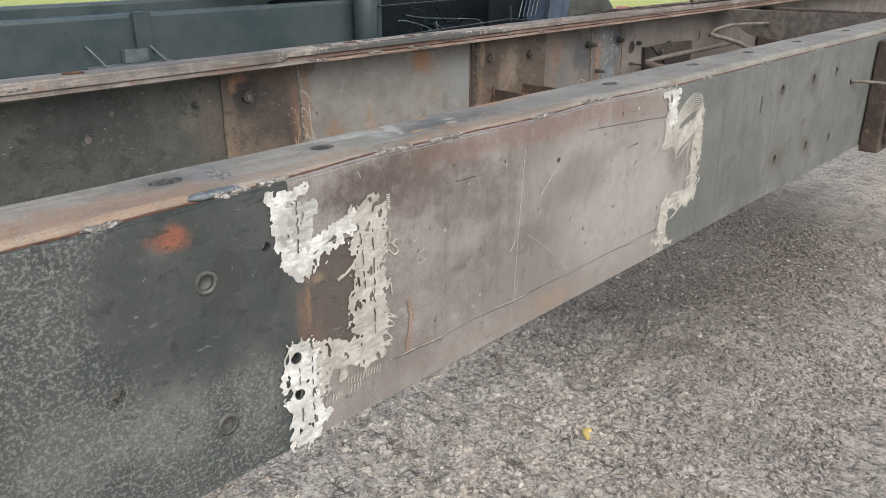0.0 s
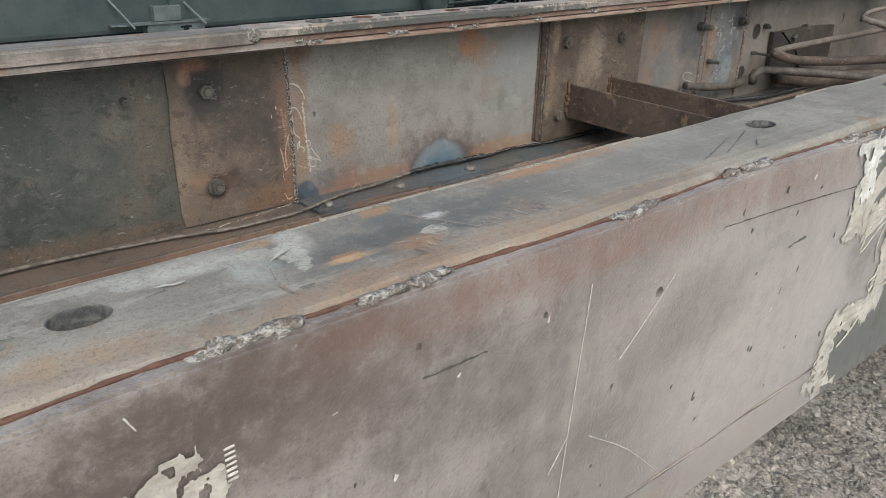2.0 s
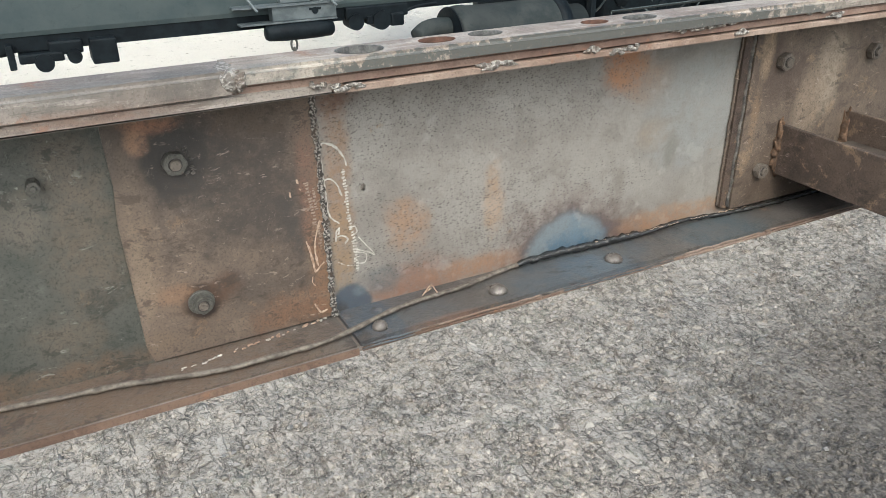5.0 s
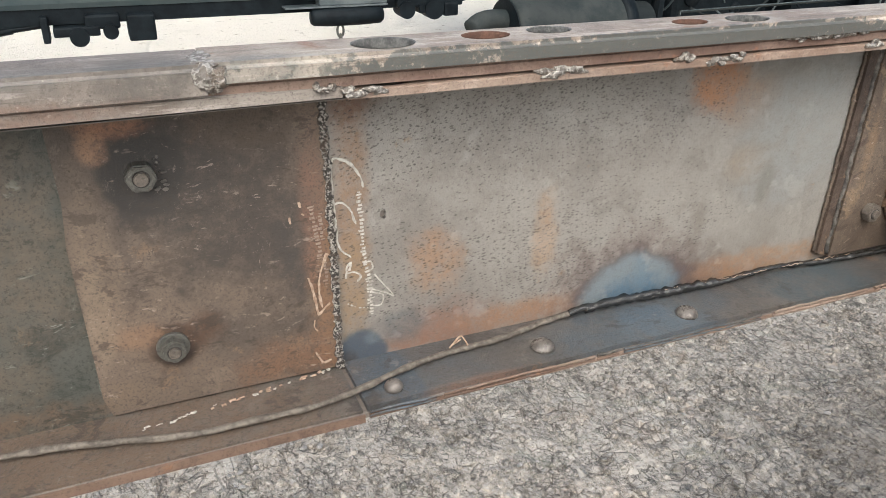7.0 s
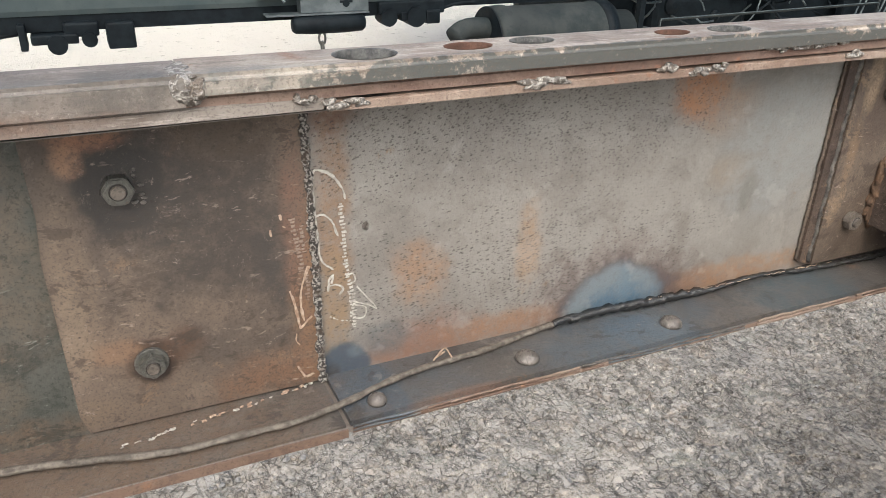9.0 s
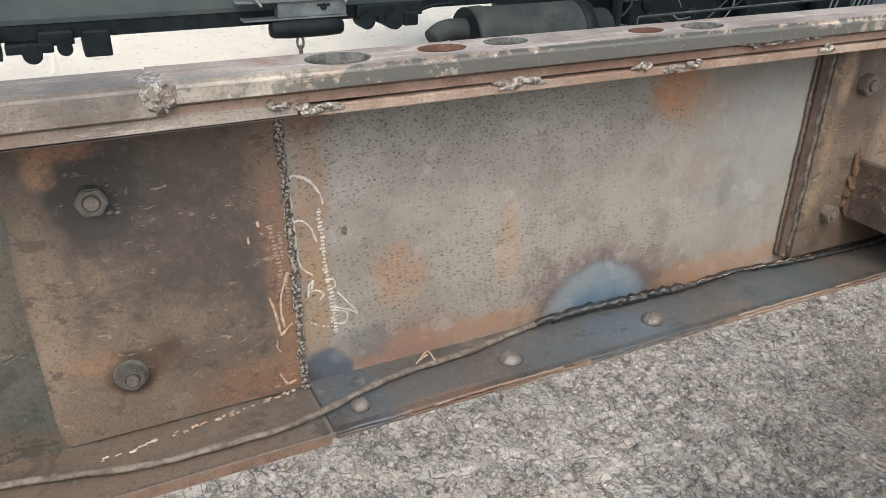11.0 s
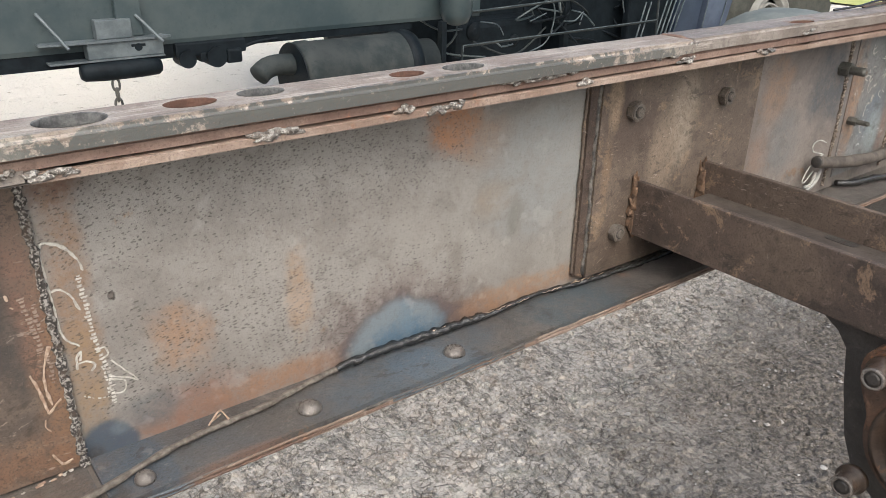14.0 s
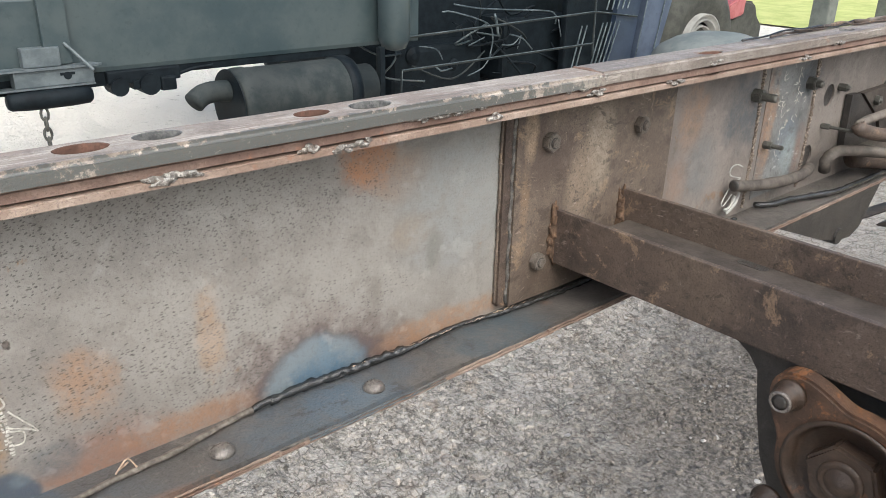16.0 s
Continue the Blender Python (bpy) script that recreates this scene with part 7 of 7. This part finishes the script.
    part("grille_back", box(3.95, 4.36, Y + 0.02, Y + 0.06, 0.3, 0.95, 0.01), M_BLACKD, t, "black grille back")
    part("grille_side", outlined([(4.27, 0.35), (4.47, 0.35), (4.57, 0.98), (4.37, 0.98)], [], lambda u, v, w: Vector((u, Y - 0.01 + w, v)), 0.03), M_BLUE, t, "dark blue panel")
    part("front_panel", outlined([(4.5, 0.35), (4.68, 0.35), (4.87, 0.98), (4.6, 0.98)], [], lambda u, v, w: Vector((u, Y - 0.03 + w, v)), 0.05), M_PANEL, t, "faded blue-grey panel")
    for dx in (0.0, 0.16):
        part("panel_edge", tube([(4.48 + dx, Y - 0.035, 0.35), (4.595 + dx * 1.1, Y - 0.035, 0.98)], 0.0032, 0.1, 6), M_LINE, t, "pale panel edge", True)
    part("cab_floor", box(2.3, 5.2, Y + 0.25, Y + 1.9, 1.15, 1.3, 0.05), M_BLACK, t, "dark underside of the cab")
    for x, y in ((-1.2, Y + 0.02), (-1.2, Y + 0.86), (3.4, Y + 0.86), (4.95, Y + 0.86)):
        w = part("wheel", lathe([(-0.14, 0.3), (-0.15, 0.44), (-0.12, 0.49), (0.12, 0.49), (0.15, 0.44), (0.14, 0.3)], (x, y + 0.35, 0.49), "Y", 40), M_TYRE, t, "dusty black tyre", True)
        part("rim", lathe([(-0.1, 0.05), (-0.06, 0.28), (-0.13, 0.3), (0.13, 0.3)], (x, y + 0.35, 0.49), "Y", 30), M_GREYM, w, "", True)


parked_truck()


# ---- odds and ends behind the rail ----
def clutter():
    w = new("loose_wheel")
    tagged(w, "dusty truck wheel standing behind the chassis", "wheel")
    cx, cy, cz = 5.48, 3.19, 0.41
    part("tyre", lathe([(-0.1, 0.2), (-0.13, 0.27), (-0.14, 0.34), (-0.1, 0.41), (0.1, 0.41), (0.14, 0.34), (0.13, 0.27), (0.1, 0.2)], (cx, cy, cz), "Y", 56), M_TYRE, w, "", True)
    part("rim", lathe([(-0.03, 0.03), (-0.09, 0.06), (-0.1, 0.09), (-0.085, 0.095), (-0.085, 0.115), (-0.125, 0.12), (-0.13, 0.13), (-0.1, 0.135), (-0.1, 0.155), (-0.14, 0.16), (-0.145, 0.172), (-0.115, 0.178), (-0.15, 0.195), (-0.15, 0.207), (0.1, 0.207)], (cx, cy, cz), "Y", 40), M_DUST, w, "dusty grey rim", True)
    d = new("steel_drum")
    tagged(d, "dusty blue-grey steel drum with a domed lid", "drum")
    part("shell", lathe([(0.0, 0.32), (0.2, 0.32), (0.21, 0.328), (0.22, 0.32), (0.52, 0.32)], (4.38, 2.3, 0.0), "Z", 44), M_DUST, d, "", True)
    part("lid", lathe([(0.521, 0.315), (0.54, 0.315), (0.585, 0.28), (0.625, 0.21), (0.65, 0.13), (0.662, 0.01)], (4.38, 2.3, 0.0), "Z", 44), M_LID, d, "domed blue-grey lid", True)
    m = new("scrap_fender")
    tagged(m, "dusty scrap fender with a faded red band", "fender")
    sh = outlined([(6.4, 0.0), (6.41, 0.39), (6.98, 0.49), (7.06, 0.6), (7.24, 0.58), (7.31, 0.47), (7.4, 0.39), (7.4, 0.0)], [], lambda u, v, w: Vector((u - 0.2, 3.55 + w, v)), 0.16)
    bmesh.ops.bevel(sh, geom=sh.edges[:], offset=0.02, segments=3, affect="EDGES")
    part("shell", sh, M_TYRE, m)
    rb = outlined([(6.38, 0.385), (6.4, 0.46), (6.95, 0.63), (7.04, 0.62), (7.02, 0.49), (6.98, 0.485)], [], lambda u, v, w: Vector((u - 0.2, 3.52 + w, v)), 0.12)
    bmesh.ops.bevel(rb, geom=rb.edges[:], offset=0.012, segments=3, affect="EDGES")
    part("red_band", rb, M_RED, m, "faded red band")
    s = part("yellow_scrap", joined(stroke([(0, 0), (0.012, 0.012), (0.03, 0.018), (0.045, 0.01)], 0.016, 0.0, 0.4, 0.004)), M_YELLOW)
    s.matrix_world = pose(1.24, 0.285, 0.012, -90, 0, 20)
    tagged(s, "small curled yellow scrap on the concrete", "scrap")
    wa = part("washer", lathe([(0.0, 0.026), (0.006, 0.0255), (0.0075, 0.022), (0.006, 0.0175), (0.0075, 0.013), (0.007, 0.0075), (0.001, 0.0065), (0.001, 0.0)], (1.45, 0.464, 0.006), "Z", 30), M_WASH)
    tagged(wa, "flat rusty washer lying on the concrete", "washer")


clutter()


# ---- distance: grass, hedge ----
def distance():
    bm = bmesh.new()
    rnd = random.Random(3)
    n = 60
    vs = [[bm.verts.new((-60 + 4 * i, 12.4 + 3 * j, 0.02 + 0.06 * noise.noise(Vector((i * 0.7, j * 0.9, 0))))) for i in range(n)] for j in range(14)]
    for j in range(13):
        for i in range(n - 1):
            bm.faces.new((vs[j][i], vs[j][i + 1], vs[j + 1][i + 1], vs[j + 1][i]))
    vs = [[bm.verts.new((10.5 + 3 * i, -30 + 3 * j, 0.02 + 0.05 * noise.noise(Vector((i * 0.7, j * 0.9, 4))))) for i in range(30)] for j in range(15)]
    for j in range(14):
        for i in range(29):
            bm.faces.new((vs[j][i], vs[j][i + 1], vs[j + 1][i + 1], vs[j + 1][i]))
    tagged(part("grass", bm, M_GRASS, None, "", True), "sunlit green grass beyond the yard", "grass", kind="stuff")
    verts, faces = [], []
    for k in range(9000):
        x = rnd.uniform(-45, 90)
        y = rnd.uniform(26, 30)
        z = rnd.uniform(0, 1) ** 0.8 * (2.6 + 1.4 * noise.noise(Vector((x * 0.3, 0, 0))))
        s = rnd.uniform(0.12, 0.34)
        a, b = Vector([rnd.gauss(0, 1) for _ in range(3)]).normalized() * s, Vector([rnd.gauss(0, 1) for _ in range(3)]).normalized() * s * 0.6
        p = Vector((x, y, z))
        i = len(verts)
        verts += [p - a, p + b, p + a, p - b]
        faces.append((i, i + 1, i + 2, i + 3))
    me = bpy.data.meshes.new("hedge")
    me.from_pydata(verts, [], faces)
    me.materials.append(M_LEAF)
    tagged(new("hedge", me), "green hedge beyond the grass", "hedge", kind="stuff")


distance()


# ---- crumbling crust and loose grit on the concrete ----
def crust():
    """Broken lumps of the concrete's skin, half sunk in it, thick in drifts and thin on the trodden patches."""
    rnd = np.random.default_rng(8)
    n = 66000
    x, y = rnd.uniform(0.25, 3.4, n), rnd.uniform(-0.2, 2.15, n)
    want = rnd.uniform(-0.55, 0.35, n)
    keep = np.array([noise.noise(Vector((u * 3.1, v * 2.2, 7))) + 0.45 * noise.noise(Vector((u * 21, v * 5, 2))) > w for u, v, w in zip(x, y, want)])
    for u, v in ((1.45, 0.464), (1.25, 0.29)):
        keep &= (x - u) ** 2 + (y - v) ** 2 > 0.045 ** 2
    x, y = x[keep], y[keep]
    n = len(x)
    z = np.array([lie_of_land(u, v) for u, v in zip(x, y)])
    r = 0.0025 + 0.0095 * rnd.random(n) ** 2.5
    h = r * rnd.uniform(0.35, 0.9, n)
    turn, long = rnd.uniform(0, 6.28, n), rnd.uniform(0.85, 1.5, n)
    a = np.arange(5) * math.tau / 5
    verts = np.empty((n, 11, 3))
    for k, (wide, up) in enumerate(((1.1, -0.35), (0.78, 0.65))):
        c = r[:, None] * long[:, None] * wide * rnd.uniform(0.75, 1.2, (n, 5)) * np.cos(a)
        d = r[:, None] * wide * rnd.uniform(0.75, 1.2, (n, 5)) * np.sin(a)
        verts[:, k * 5:k * 5 + 5, 0] = x[:, None] + c * np.cos(turn)[:, None] - d * np.sin(turn)[:, None]
        verts[:, k * 5:k * 5 + 5, 1] = y[:, None] + c * np.sin(turn)[:, None] + d * np.cos(turn)[:, None]
        verts[:, k * 5:k * 5 + 5, 2] = (z + 0.0015)[:, None] + h[:, None] * (up + rnd.uniform(-0.2, 0.2, (n, 5)) * k)
    verts[:, 10, 0], verts[:, 10, 1] = x + r * rnd.uniform(-0.25, 0.25, n), y + r * rnd.uniform(-0.25, 0.25, n)
    verts[:, 10, 2] = z + 0.0015 + h
    one = []
    for j in range(5):
        k = (j + 1) % 5
        one += [(j, k, 5 + k), (j, 5 + k, 5 + j), (5 + j, 5 + k, 10)]
    faces = (np.array(one)[None] + 11 * np.arange(n)[:, None, None]).reshape(-1, 3)
    me = bpy.data.meshes.new("crust_crumbs")
    me.from_pydata(verts.reshape(-1, 3).tolist(), [], faces.tolist())
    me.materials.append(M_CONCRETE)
    tagged(new("crust_crumbs", me), "broken grey crumbs of the concrete's worn skin", "crumbs", kind="stuff")


crust()


def grit():
    rnd = random.Random(8)
    verts, faces = [], []
    for k in range(2600):
        x, y = rnd.uniform(0.2, 3.4), rnd.uniform(-0.2, 2.4)
        flat = k > 1400
        # crumbs of the crust lie in drifts
        if flat and noise.noise(Vector((x * 4.5, y * 3.2, 7))) < rnd.uniform(-0.35, 0.4):
            continue
        r = 0.0025 + 0.0055 * rnd.random() ** 2 if flat else 0.0018 + 0.0055 * rnd.random() ** 3
        lie = 0.35 if flat else 0.8
        base = Vector((x, y, 0.003 + 0.004 * noise.fractal(Vector((x, y, 0)) * 9, 1.0, 2.0, 4) + r * 0.2))
        i = len(verts)
        turn, long = rnd.uniform(0, 6.28), rnd.uniform(0.8, 1.6)
        ring = []
        for a in (0, 1.05, 2.1, 3.14, 4.2, 5.2):
            c, d = r * long * rnd.uniform(0.7, 1.15) * math.cos(a), r * rnd.uniform(0.7, 1.15) * math.sin(a)
            ring.append(base + Vector((c * math.cos(turn) - d * math.sin(turn), c * math.sin(turn) + d * math.cos(turn), rnd.uniform(-0.15, 0.2) * r)))
        verts += ring + [base + Vector((rnd.uniform(-0.2, 0.2) * r, rnd.uniform(-0.2, 0.2) * r, r * lie)), base - Vector((0, 0, r))]
        for j in range(6):
            faces += [(i + j, i + (j + 1) % 6, i + 6), (i + (j + 1) % 6, i + j, i + 7)]
    me = bpy.data.meshes.new("grit")
    me.from_pydata(verts, [], faces)
    me.materials.append(M_GRIT)
    tagged(new("grit", me), "loose pale grit on the concrete", "grit", kind="stuff")


M_GRIT = plain("pale_grit", (0.24, 0.22, 0.2), (0.52, 0.48, 0.43), 0.9, 0.0, 40, 0.3)
grit()
